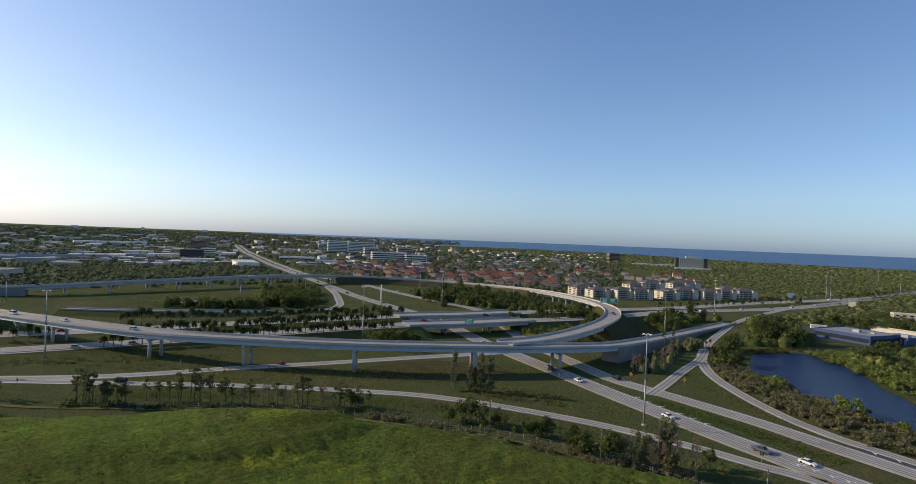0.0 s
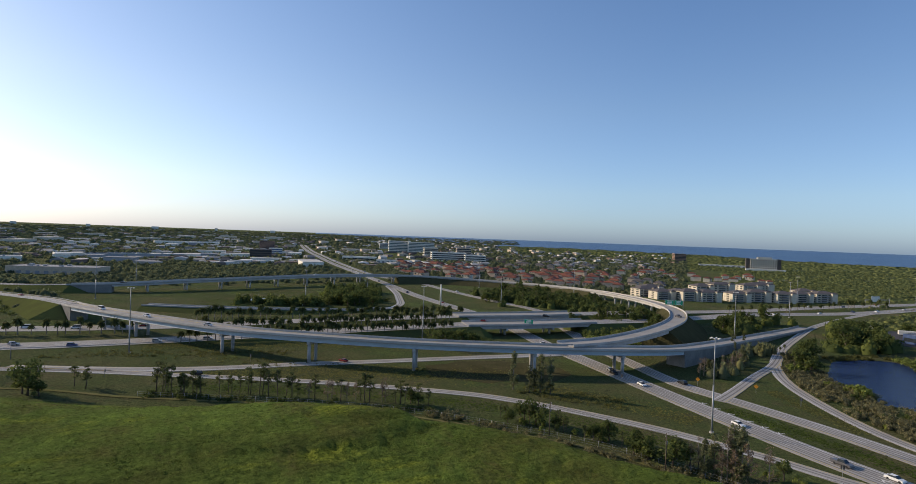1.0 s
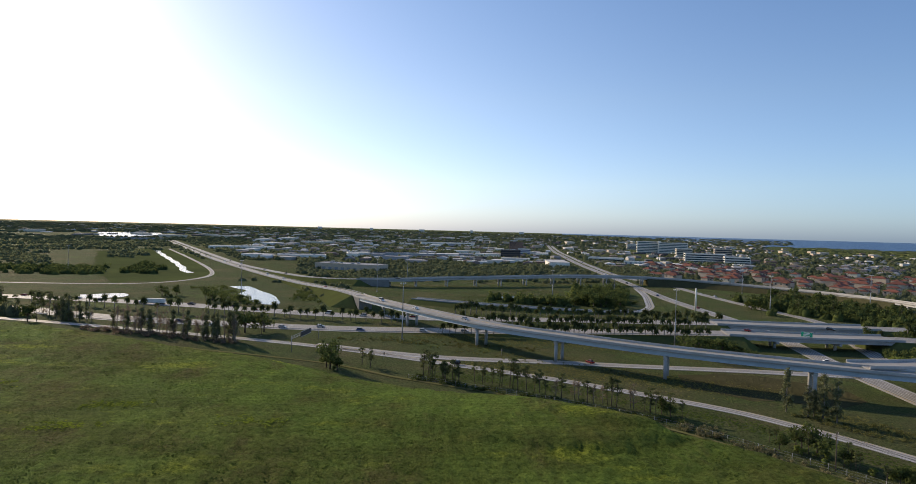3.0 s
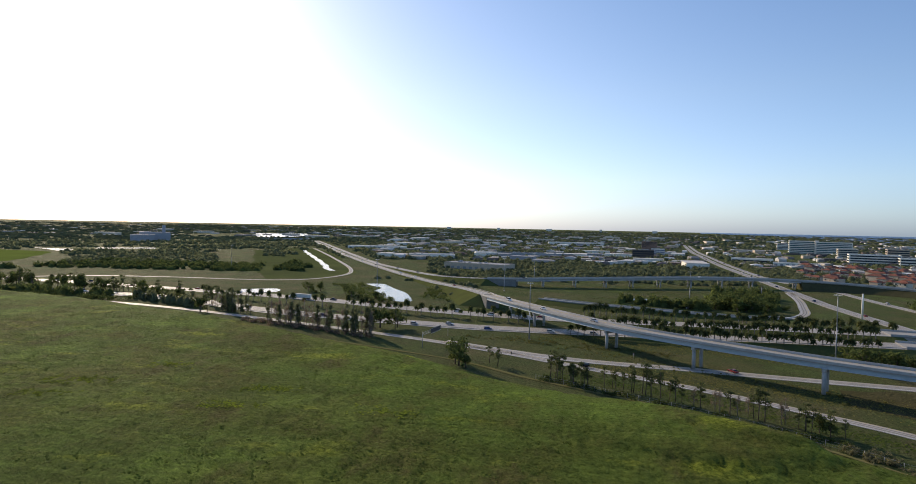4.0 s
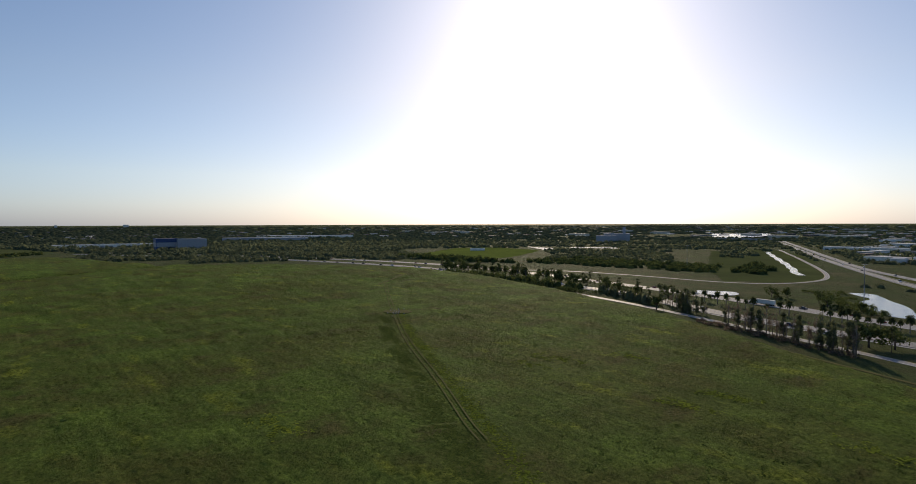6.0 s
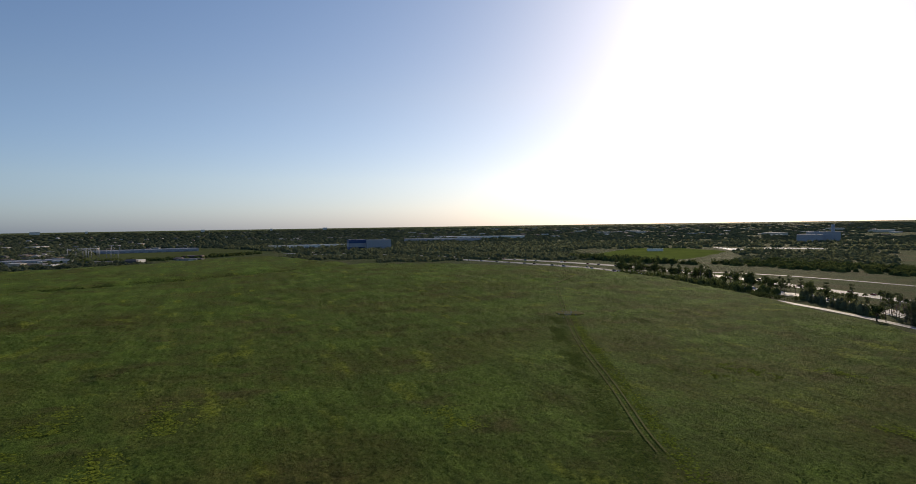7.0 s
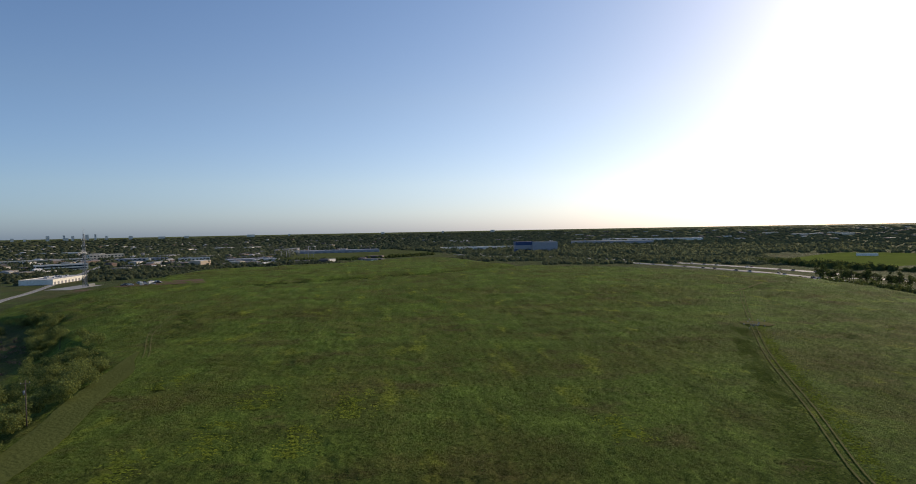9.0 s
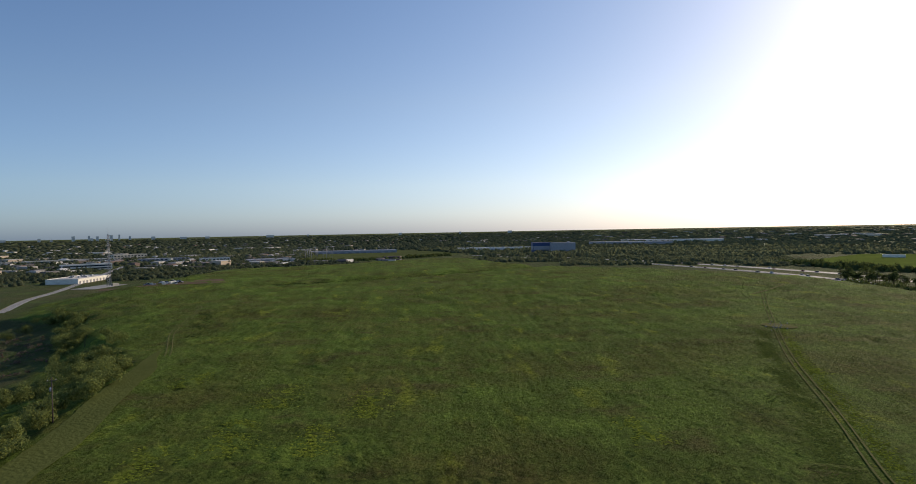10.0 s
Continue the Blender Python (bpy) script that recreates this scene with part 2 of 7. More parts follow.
ROOFDARK = plain("dark_shingle_roof", (0.12, 0.105, 0.10), 0.9)
ROOFRED = material("red_clay_tile_roof", ((0.2, (0.095, 0.036, 0.025)), (0.5, (0.17, 0.058, 0.037)), (0.8, (0.27, 0.096, 0.056))), (0.3, 2.5), 0.85, per_object=0.4)
GLASS = plain("dark_window_glass", (0.03, 0.04, 0.05), 0.12, spread=0.4)
GREENGLASS = plain("green_tinted_glass", (0.05, 0.10, 0.11), 0.15, spread=0.4)
SIGNGREEN = plain("green_sign_sheet", (0.0, 0.33, 0.19), 0.4)
ORANGE = plain("orange_sign_sheet", (0.75, 0.30, 0.03), 0.5)
RUBBER = plain("black_rubber", (0.02, 0.02, 0.02), 0.9)
LEAF_PINE = leaf("pine_needles", (0.118, 0.138, 0.060))
LEAF_OAK = leaf("oak_leaves", (0.096, 0.124, 0.044), 0.45)
LEAF_PALM = leaf("palm_fronds", (0.092, 0.110, 0.046))
LEAF_BRIGHT = leaf("bright_shrub_leaves", (0.180, 0.222, 0.064))
LEAF_THICKET = leaf("olive_thicket_leaves", (0.165, 0.200, 0.066))
LEAF_DRY = leaf("dry_brush", (0.165, 0.162, 0.092))
LEAF_BARE = leaf("bare_twigs", (0.19, 0.15, 0.115))
# paler and greyer than the near leaves, partly to stand in for haze
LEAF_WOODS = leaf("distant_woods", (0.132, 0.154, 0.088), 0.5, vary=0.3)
LEAF_MANGROVE = leaf("mangrove_canopy", (0.130, 0.158, 0.070), vary=0.5)
LEAF_CYPRESS = leaf("cypress_needles", (0.150, 0.166, 0.090), 0.45)
REEDS = leaf("reeds", (0.13, 0.135, 0.05))

# ---- tools ----
def mesh_of(name, verts, faces, mats, smooth=False):
    me = bpy.data.meshes.new(name)
    me.from_pydata([tuple(v) for v in verts], [], [tuple(f) for f in faces])
    for m in (mats if isinstance(mats, (list, tuple)) else [mats]):
        me.materials.append(m)
    if smooth:
        me.polygons.foreach_set("use_smooth", [True] * len(me.polygons))
    me.update()
    return me


def soup(name, verts, tris, mat):
    """A large triangle mesh from arrays."""
    me = bpy.data.meshes.new(name)
    me.vertices.add(len(verts))
    me.vertices.foreach_set("co", np.asarray(verts, np.float32).ravel())
    me.loops.add(len(tris) * 3)
    me.loops.foreach_set("vertex_index", np.asarray(tris, np.int32).ravel())
    me.polygons.add(len(tris))
    me.polygons.foreach_set("loop_start", np.arange(0, len(tris) * 3, 3, dtype=np.int32))
    me.polygons.foreach_set("loop_total", np.full(len(tris), 3, np.int32))
    me.materials.append(mat)
    me.update(calc_edges=True)
    return me


def child(name, me, parent, m=None, label=""):
    ob = new(name, me)
    ob.parent = parent
    if m is not None:
        ob.matrix_basis = m
    return tagged(ob, label)


def thing(name, label, category, m=None, group="", kind=""):
    ob = new(name)
    ob.empty_display_size = 0.5
    if m is not None:
        ob.matrix_basis = m
    return tagged(ob, label, category, group, kind)


def boxes(name, list_of, mats, bevel=0.0):
    """One mesh of axis-aligned boxes: (cx, cy, cz, sx, sy, sz[, material index])."""
    bm = bmesh.new()
    for b in list_of:
        got = bmesh.ops.create_cube(bm, size=1, matrix=Matrix.Translation(b[:3]) @ Matrix.Diagonal((b[3], b[4], b[5], 1)))
        if len(b) > 6:
            for f in {f for v in got["verts"] for f in v.link_faces}:
                f.material_index = b[6]
    if bevel:
        bmesh.ops.bevel(bm, geom=bm.edges[:], offset=bevel, segments=1, affect="EDGES")
    return done(name, bm, mats)


def done(name, bm, mats):
    me = bpy.data.meshes.new(name)
    bm.to_mesh(me)
    bm.free()
    for m in (mats if isinstance(mats, (list, tuple)) else [mats]):
        me.materials.append(m)
    return me


def tube(bm, a, b, r0, r1, n=6, mat=0):
    a, b = Vector(a), Vector(b)
    q = (b - a).to_track_quat("Z", "Y").to_matrix()
    rings = []
    for p, r in ((a, r0), (b, r1)):
        rings.append([bm.verts.new(p + q @ Vector((r * math.cos(2 * math.pi * i / n), r * math.sin(2 * math.pi * i / n), 0))) for i in range(n)])
    for i in range(n):
        f = bm.faces.new((rings[0][i], rings[0][(i + 1) % n], rings[1][(i + 1) % n], rings[1][i]))
        f.material_index, f.smooth = mat, n > 4
    bm.faces.new(rings[1]).material_index = mat
    bm.faces.new(rings[0][::-1]).material_index = mat


TOE = np.array([(150, 10), (104, 90), (62, 136), (36, 153), (22, 163), (-2, 171), (-32, 179), (-70, 182), (-106, 180), (-136, 178), (-170, 178),
                (-215, 171), (-293, 161), (-405, 134), (-528, 80), (-632, 10), (-712, -165), (-706, -285), (-763, -364), (-856, -486), (-881, -561), (-803, -612),
                (-702, -658), (-626, -710), (-565, -722), (-494, -745), (-440, -745), (-345, -690), (-220, -600), (-140, -480), (-95, -370), (-40, -280), (40, -200), (140, -120)], float)
HILL = 14.0


def inside_by(x, y, ring=TOE):
    """Metres inside a closed outline, by default the foot of the hill (negative outside)."""
    x, y = np.atleast_1d(np.asarray(x, float)), np.atleast_1d(np.asarray(y, float))
    best, odd = np.full(x.shape, 1e9), np.zeros(x.shape, bool)
    for (ax, ay), (bx, by) in zip(ring, np.roll(ring, -1, 0)):
        dx, dy = bx - ax, by - ay
        k = np.clip(((x - ax) * dx + (y - ay) * dy) / (dx * dx + dy * dy), 0, 1)
        best = np.minimum(best, np.hypot(x - ax - k * dx, y - ay - k * dy))
        odd ^= ((ay > y) != (by > y)) & (x < dx * (y - ay) / (dy if dy else 1e-9) + ax)
    return np.where(odd, best, -best)


def waves(x, y):
    return (np.sin(x * 0.021 + 1.3 * np.sin(y * 0.013)) + np.sin(y * 0.027 + 1.1 * np.sin(x * 0.017) + 2)) * 0.35 + np.sin(x * 0.083 + y * 0.06) * 0.12


RIM = 4930.0


def seen_range(r):
    """The true range that stands at radius r: beyond 2 km the land is drawn in, and lifted to keep its angle below the horizon."""
    u = np.clip((np.asarray(r, float) - 2000) / (RIM - 2000), 0, None)
    return r + 19000 * u ** 3


_rr = np.linspace(0, RIM, 8000)
_RR = seen_range(_rr)


GULLY = np.array([(-730, -292), (-660, -306), (-553, -342), (-493, -364), (-421, -398), (-362, -417), (-326, -440)], float)


# two low terraces near the rim, and the hollow that holds the thicket
TERRACE = np.array([(-80, 104), (-47, 110), (-36, 115), (-28, 120), (-22, 128), (-18, 134), (-19, 141), (-26, 148), (-60, 157), (-120, 160), (-130, 120)], float)
UPPER = np.array([(-70, 137), (-52, 133), (-38, 132), (-28, 134), (-22, 138), (-22, 143), (-28, 149), (-60, 158), (-110, 160), (-110, 142)], float)
HOLLOW = np.array([(-40, -134), (-49, -143), (-66, -161), (-94, -189), (-113, -210), (-128, -254), (-141, -301), (-161, -355), (-180, -388), (-192, -440), (-170, -520), (-60, -440), (40, -240), (20, -130)], float)


RUTS = [(-96, 15), (-118, 12), (-131, 9), (-167, 3), (-219, -7), (-291, -16), (-374, -25), (-438, -31)]
BEND = [(-122, -208), (-129, -218), (-154, -257), (-179, -286), (-205, -316), (-221, -338), (-226, -356), (-222, -380), (-231, -428)]
STRIP = [(-36, -122), (-43, -130), (-52, -138), (-61, -147), (-73, -160), (-89, -178), (-104, -193), (-117, -210), (-127, -221)]


def off_line(x, y, pts):
    """Metres from a broken line."""
    best = np.full(np.shape(x), 1e9)
    for (ax, ay), (bx, by) in zip(pts, pts[1:]):
        dx, dy = bx - ax, by - ay
        k = np.clip(((x - ax) * dx + (y - ay) * dy) / (dx * dx + dy * dy), 0, 1)
        best = np.minimum(best, np.hypot(x - ax - k * dx, y - ay - k * dy))
    return best


def gully(x, y):
    """How deep in the grassed gully between the two swells of the hill (0 to 1)."""
    x, y = np.asarray(x, float), np.asarray(y, float)
    best = off_line(x, y, GULLY)
    return np.exp(-(best / 14.0) ** 2) * np.clip((-x - 320) / 120, 0, 1)


def ground_z(x, y):
    r = np.maximum(np.hypot(x, y), 1.0)
    s = inside_by(x, y)
    yaw = np.degrees(np.arctan2(-np.asarray(x, float), np.asarray(y, float)))
    wide = np.interp(yaw, (-26, -10, 4, 20, 30, 38, 48, 58, 72, 82), (33, 43, 42, 50, 60, 60, 54, 55, 54, 50)) + 60 * np.clip((np.abs(yaw) - 122) / 24, 0, 1) * np.clip((r - 15) / 65, 0, 1)
    k = np.clip((s + 4) / wide, 0, 1)
    h = HILL * k * k * (3 - 2 * k) + waves(np.asarray(x, float), np.asarray(y, float)) * np.clip(s / 40, 0, 1)
    xx, yy = np.atleast_1d(np.asarray(x, float)), np.atleast_1d(np.asarray(y, float))
    for ring, wide, rise in ((TERRACE, 7.0, 1.4), (UPPER, 6.0, 1.2), (HOLLOW, 12.0, -5.5)):
        near = (np.abs(xx - ring[:, 0].mean()) < 260) & (np.abs(yy - ring[:, 1].mean()) < 260)
        if near.any():
            k = np.clip(inside_by(xx[near], yy[near], ring) / wide, 0, 1)
            lift = np.zeros(xx.shape)
            lift[near] = rise * k * k * (3 - 2 * k) * (np.clip((xx[near] + 112) / 50, 0, 1) if rise > 0 else 1)
            h = h + lift
    h = h - 6.5 * gully(x, y)
    return h + EYE * (1 - r / np.maximum(seen_range(r), 1e-6))


def gz(x, y):
    return float(ground_z(x, y)[0])


def far(x, y):
    """Where a thing at the true place (x, y) stands in the drawn-in land, and its scale."""
    d = math.hypot(x, y)
    r = float(np.interp(d, _RR, _rr))
    k = r / max(d, 1e-6)
    return x * k, y * k, gz(x * k, y * k), k


def spline(pts, step=4.0):
    """Smooth line through (x, y, z): places every few metres."""
    p = np.array([(q[0], q[1], q[2] if len(q) > 2 else 0.0) for q in pts], float)
    p = np.vstack([2 * p[0] - p[1], p, 2 * p[-1] - p[-2]])
    out = []
    for i in range(1, len(p) - 2):
        n = max(2, int(np.linalg.norm(p[i + 1] - p[i]) / step))
        for t in np.linspace(0, 1, n, endpoint=False):
            a, b, c, e = p[i - 1], p[i], p[i + 1], p[i + 2]
            out.append(0.5 * (2 * b + (c - a) * t + (2 * a - 5 * b + 4 * c - e) * t * t + (3 * b - a - 3 * c + e) * t ** 3))
    out.append(p[-2])
    return np.array(out)


def sides(path):
    t = np.gradient(path[:, :2], axis=0)
    t /= np.linalg.norm(t, axis=1)[:, None] + 1e-9
    return np.stack([t[:, 1], -t[:, 0]], 1)  # to the right of the way


def sweep(name, path, section, mat, closed=True):
    """Sweeps a cross-section of (offset to the right, height) along a path; section may be a function of the sample."""
    nrm = sides(path)
    secs = [section(i) if callable(section) else section for i in range(len(path))]
    m = len(secs[0])
    verts = [(q[0] + nrm[i][0] * o, q[1] + nrm[i][1] * o, q[2] + h) for i, q in enumerate(path) for o, h in secs[i]]
    faces = []
    for i in range(len(path) - 1):
        for j in range(m if closed else m - 1):
            k = (j + 1) % m
            faces.append((i * m + j, i * m + k, (i + 1) * m + k, (i + 1) * m + j))
    if closed:
        faces += [tuple(range(m))[::-1], tuple(range((len(path) - 1) * m, len(path) * m))]
    return mesh_of(name, verts, faces, mat)


def box_section(w, h, off=0.0, z0=0.0):
    return [(off - w / 2, z0), (off - w / 2, z0 + h), (off + w / 2, z0 + h), (off + w / 2, z0)]


def dashes(name, path, off, mat, z=0.03, w=0.18, on=1, every=3):
    nrm = sides(path)
    verts, faces = [], []
    for i in range(0, len(path) - on, every):
        base = len(verts)
        for k in (i, i + on):
            for o in (off - w / 2, off + w / 2):
                verts.append((path[k][0] + nrm[k][0] * o, path[k][1] + nrm[k][1] * o, path[k][2] + z))
        faces.append((base, base + 1, base + 3, base + 2))
    return mesh_of(name, verts, faces, mat)


def earth_bank(label, pts, w, slope, mat):
    path = spline(pts, 4.0)
    ob = new("earth_bank", sweep("earth_bank", path, lambda i: [(-w / 2, -0.7), (w / 2, -0.7), (w / 2 + slope * path[i][2], -path[i][2] - 0.3), (-w / 2 - slope * path[i][2], -path[i][2] - 0.3)], mat))
    return tagged(ob, label, "bank", kind="structure")


def road(name, pts, w, label, lanes=2, mat=None, step=4.0, guard=0, shoulder=1.2, lift=0.14, nose=(0, 0)):
    """A paved way: slab, edge lines, lane dashes, and a grassed bank where it is raised."""
    path = spline(pts, step)
    path[:, 2] += lift + ground_z(path[:, 0], path[:, 1]) * 1.0
    ob = new(name, sweep(name, path, [(-w / 2, -0.5), (-w / 2, 0), (w / 2, 0), (w / 2, -0.5)], mat or PAVING))
    tagged(ob, label, "road", kind="structure")
    child("edge_line", sweep("edge_line", path, [(-w / 2 + shoulder - .1, .012), (-w / 2 + shoulder + .1, .012)], YELLOW, False), ob)
    child("edge_line", sweep("edge_line", path, [(w / 2 - shoulder - .1, .012), (w / 2 - shoulder + .1, .012)], PAINT, False), ob)
    for k in range(lanes):
        mid = -w / 2 + shoulder + (w - 2 * shoulder) * (k + .5) / lanes
        for o in (-.85, .85):
            child("wheel_track", sweep("wheel_track", path, [(mid + o - .3, .006), (mid + o + .3, .006)], WORN, False), ob)
    for k in range(1, lanes):
        child("lane_line", dashes("lane_line", path, -w / 2 + shoulder + (w - 2 * shoulder) * k / lanes, PAINT), ob)
    if max(q[2] if len(q) > 2 else 0 for q in pts) > 0.6:
        def bank(i):
            z = max(full[i][2], 0.05) + 0.3
            return [(-w / 2 - 0.8, -0.12), (w / 2 + 0.8, -0.12), (w / 2 + 0.8 + 1.9 * z, -z), (-w / 2 - 0.8 - 1.9 * z, -z)]
        full = path
        if nose[0]:
            u = (path[0] - path[1]) / np.linalg.norm(path[0] - path[1])
            full = np.vstack([[path[0] + (u[0] * nose[0] * k, u[1] * nose[0] * k, -path[0][2] * k) for k in (1, .66, .33)], full])
        if nose[1]:
            u = (path[-1] - path[-2]) / np.linalg.norm(path[-1] - path[-2])
            full = np.vstack([full, [path[-1] + (u[0] * nose[1] * k, u[1] * nose[1] * k, -path[-1][2] * k) for k in (.33, .66, 1)]])
        child("bank", sweep("bank", full, bank, BANKGRASS), ob, label="grassed earth bank under the road")
    for s in ([-1, 1] if guard == 2 else [guard] if guard else []):
        child("guard_rail", sweep("guard_rail", path, box_section(0.12, 0.32, s * (w / 2 + 0.3), 0.42), STEEL), ob)
    return ob, path

# ---- ground and water ----
def build_ground():
    yaws = np.concatenate([np.arange(-48, 170, 0.5), np.arange(170, 312, 4.0)])
    rad = [0.0, 15.0]
    while rad[-1] < RIM:
        rad.append(min(RIM, rad[-1] * (1.0115 if 85 < rad[-1] < 780 else 1.03) + (0.0 if 85 < rad[-1] < 780 else 0.4)))
    rad = np.array(rad[1:])
    a, r = np.meshgrid(np.radians(yaws), rad)
    x, y = -np.sin(a) * r, np.cos(a) * r
    z = ground_z(x.ravel(), y.ravel())
    n, m = len(yaws), len(rad)
    rng = np.random.default_rng(3)
    lump = rng.normal(0, 1, (m, n))
    soft = (lump + np.roll(lump, 1, 0) + np.roll(lump, 1, 1) + np.roll(lump, 2, 0)) / 2
    calm = np.clip(np.minimum(np.minimum(off_line(x, y, RUTS) - 10, off_line(x, y, BEND) - 1.5), off_line(x, y, STRIP) - 5) / 3, 0.12, 1)
    z += ((0.17 * soft + 0.20 * lump) * calm).ravel() * (inside_by(x.ravel(), y.ravel()) > 3) * np.clip(np.hypot(x, y).ravel() / 300, .5, 1.5) * np.clip((np.hypot(x, y).ravel() - 60) / 40, 0, 1)
    verts = np.concatenate([np.stack([x.ravel(), y.ravel(), z], 1), [[0, 0, gz(0, 0)]]])
    i, j = np.meshgrid(np.arange(m - 1), np.arange(n), indexing="ij")
    k = (j + 1) % n
    p, q, s, t = i * n + j, i * n + k, (i + 1) * n + k, (i + 1) * n + j
    tris = np.concatenate([np.stack([p, q, s], -1).reshape(-1, 3), np.stack([p, s, t], -1).reshape(-1, 3)])
    j = np.arange(n)
    tris = np.concatenate([tris, np.stack([np.full(n, len(verts) - 1), (j + 1) % n, j], 1)])
    tris = tris[:, ::-1]
    me = soup("ground", verts, tris, GRASS)
    me.polygons.foreach_set("use_smooth", [True] * len(me.polygons))
    return tagged(new("ground", me), "green rough grass over a broad hill and flat land", "grass", kind="structure")


build_ground()


def build_sea():
    shore = [(-50, 2900), (-39, 2950), (-30, 2950), (-24, 3300), (-13, 4100), (-4, 4500), (2, 4300), (6, 5200), (12, 8500), (20, 15000)]
    yaws = np.arange(-50, 20.1, 0.5)
    near = np.interp(yaws, *zip(*shore)) * (1 + 0.04 * np.sin(yaws * 2.1) + 0.03 * np.sin(yaws * 5.3 + 1))
    verts, faces, n = [], [], 16
    for a, d0 in zip(np.radians(yaws), near):
        r0 = float(np.interp(d0, _RR, _rr))
        for r in np.linspace(r0, RIM - 2, n):
            x, y = -math.sin(a) * r, math.cos(a) * r
            verts.append((x, y, EYE * (1 - r / float(seen_range(r))) + 0.5))
    for i in range(len(yaws) - 1):
        for j in range(n - 1):
            faces.append((i * n + j, (i + 1) * n + j, (i + 1) * n + j + 1, i * n + j + 1))
    return tagged(new("water", mesh_of("water", verts, faces, SEA)), "deep blue bay water reaching the horizon", "water", kind="structure")


build_sea()


def pond(pts, label, z=0.25, mat=None):
    """A sheet of still water with a soft outline through a few shore points."""
    p = spline([*pts, pts[0]], 4.0)[:-1]
    rng = random.Random(len(label))
    c = p[:, :2].mean(0)
    verts = [(c[0] + (q[0] - c[0]) * (1 + rng.uniform(-.02, .02)), c[1] + (q[1] - c[1]) * (1 + rng.uniform(-.02, .02)), gz(*q[:2]) + z) for q in p]
    return tagged(new("water", mesh_of("water", verts, [tuple(range(len(verts)))], mat or GLINT)), label, "pond", kind="structure")


pond([(169, 322), (193, 335), (210, 324), (205, 290), (192, 254), (184, 223), (166, 188), (156, 203), (150, 219), (152, 235), (142, 240), (148, 264), (147, 281)], "dark blue pond with brushy banks", mat=POND)
pond([(-458, 356), (-446, 368), (-410, 351), (-380, 338), (-356, 322), (-331, 301), (-339, 293), (-362, 300), (-383, 304), (-404, 322), (-420, 344), (-440, 349)], "bright wetland pool beside the freeway")
pond([(-486, 238), (-471, 264), (-450, 252), (-463, 230)], "small bright pool in wet ground")
_c = spline([(-1118, 692), (-950, 602), (-765, 504), (-690, 462), (-655, 441), (-613, 421)], 12.0)
_c[:, 2] = ground_z(_c[:, 0], _c[:, 1]) + 0.25
tagged(new("water", sweep("water", _c, lambda i: [(-4.2 - 1.2 * math.sin(i * .7), 0), (4.2 + 1.0 * math.sin(i * .9 + 1), 0)], GLINT, False)), "narrow bright drainage canal in a field", "canal", kind="structure")
pond([(-1420, 252), (-1366, 276), (-1314, 300), (-1232, 266), (-1300, 262), (-1360, 258)], "bright pool at the edge of a field")
pond([(-1371, 355), (-1352, 410), (-1324, 466), (-1290, 456), (-1310, 400), (-1328, 346)], "long narrow pool by the plant")
pond([(-230, 455), (-180, 440), (-150, 446), (-215, 472)], "shallow marsh pool with weeds")
pond([(-250, 395), (-205, 408), (-195, 414), (-240, 404)], "shallow pale marsh pool")
pond([(-2449, 1265), (-2260, 1170), (-2100, 1096), (-2017, 1123), (-2080, 1240), (-2154, 1348), (-2371, 1476), (-2420, 1370)], "pale lake behind a long shed", 3.0)

# ---- roads at ground level ----
road("road", [(-520, 105), (-420, 148), (-330, 176), (-245, 199), (-205, 208), (-167, 213), (-127, 216), (-84, 219), (-48, 218.5), (-16, 216), (4, 210.5), (21, 203.5), (45, 191), (61, 180), (75, 169), (86, 158), (96, 149), (125, 116), (160, 70)], 5.6, "pale concrete service road along the foot of the hill", 1, shoulder=0.5)
road("road", [(-205, 211), (-167, 217.5), (-141, 224), (-120, 233), (-96, 246), (-61, 262), (-22, 281), (4, 293), (28, 304)], 7.5, "pale slip road passing under the flyover", 1)
road("road", [(150, 66), (127, 108), (108, 142), (97, 162), (88, 178.5), (77.4, 200), (64, 228), (51, 257), (36, 290), (18, 330), (0, 380), (-18, 422), (-38, 458), (-93, 548), (-135, 632), (-215, 790), (-350, 1056), (-500, 1380), (-620, 1640), (-900, 2300)], 11.2, "wide pale concrete carriageway with worn wheel tracks", 3)
road("road", [(185, 60), (150, 115), (123, 165), (107, 197), (88, 227.5), (71.5, 253), (57, 296), (46, 330), (34, 400), (22, 478), (-28, 552), (-77, 628), (-125, 710), (-201, 797), (-336, 1063), (-486, 1387), (-606, 1647), (-886, 2307)], 9.0, "pale concrete carriageway beside a grass median", 2)
road("road", [(470, 690), (395, 628), (338, 582), (279, 522), (231, 466), (199, 419), (164, 364), (144, 328), (130, 296), (121.9, 265.4), (119.4, 235), (120.3, 207), (123.6, 190), (128.5, 177), (141, 153)], 5.6, "curving pale concrete slip road", 1, shoulder=0.5)
road("road", [(158, 354), (146, 330), (131, 303), (112, 276), (92, 246), (80, 229)], 5.0, "short concrete link between slip roads", 1, shoulder=0.4, lift=0.17)
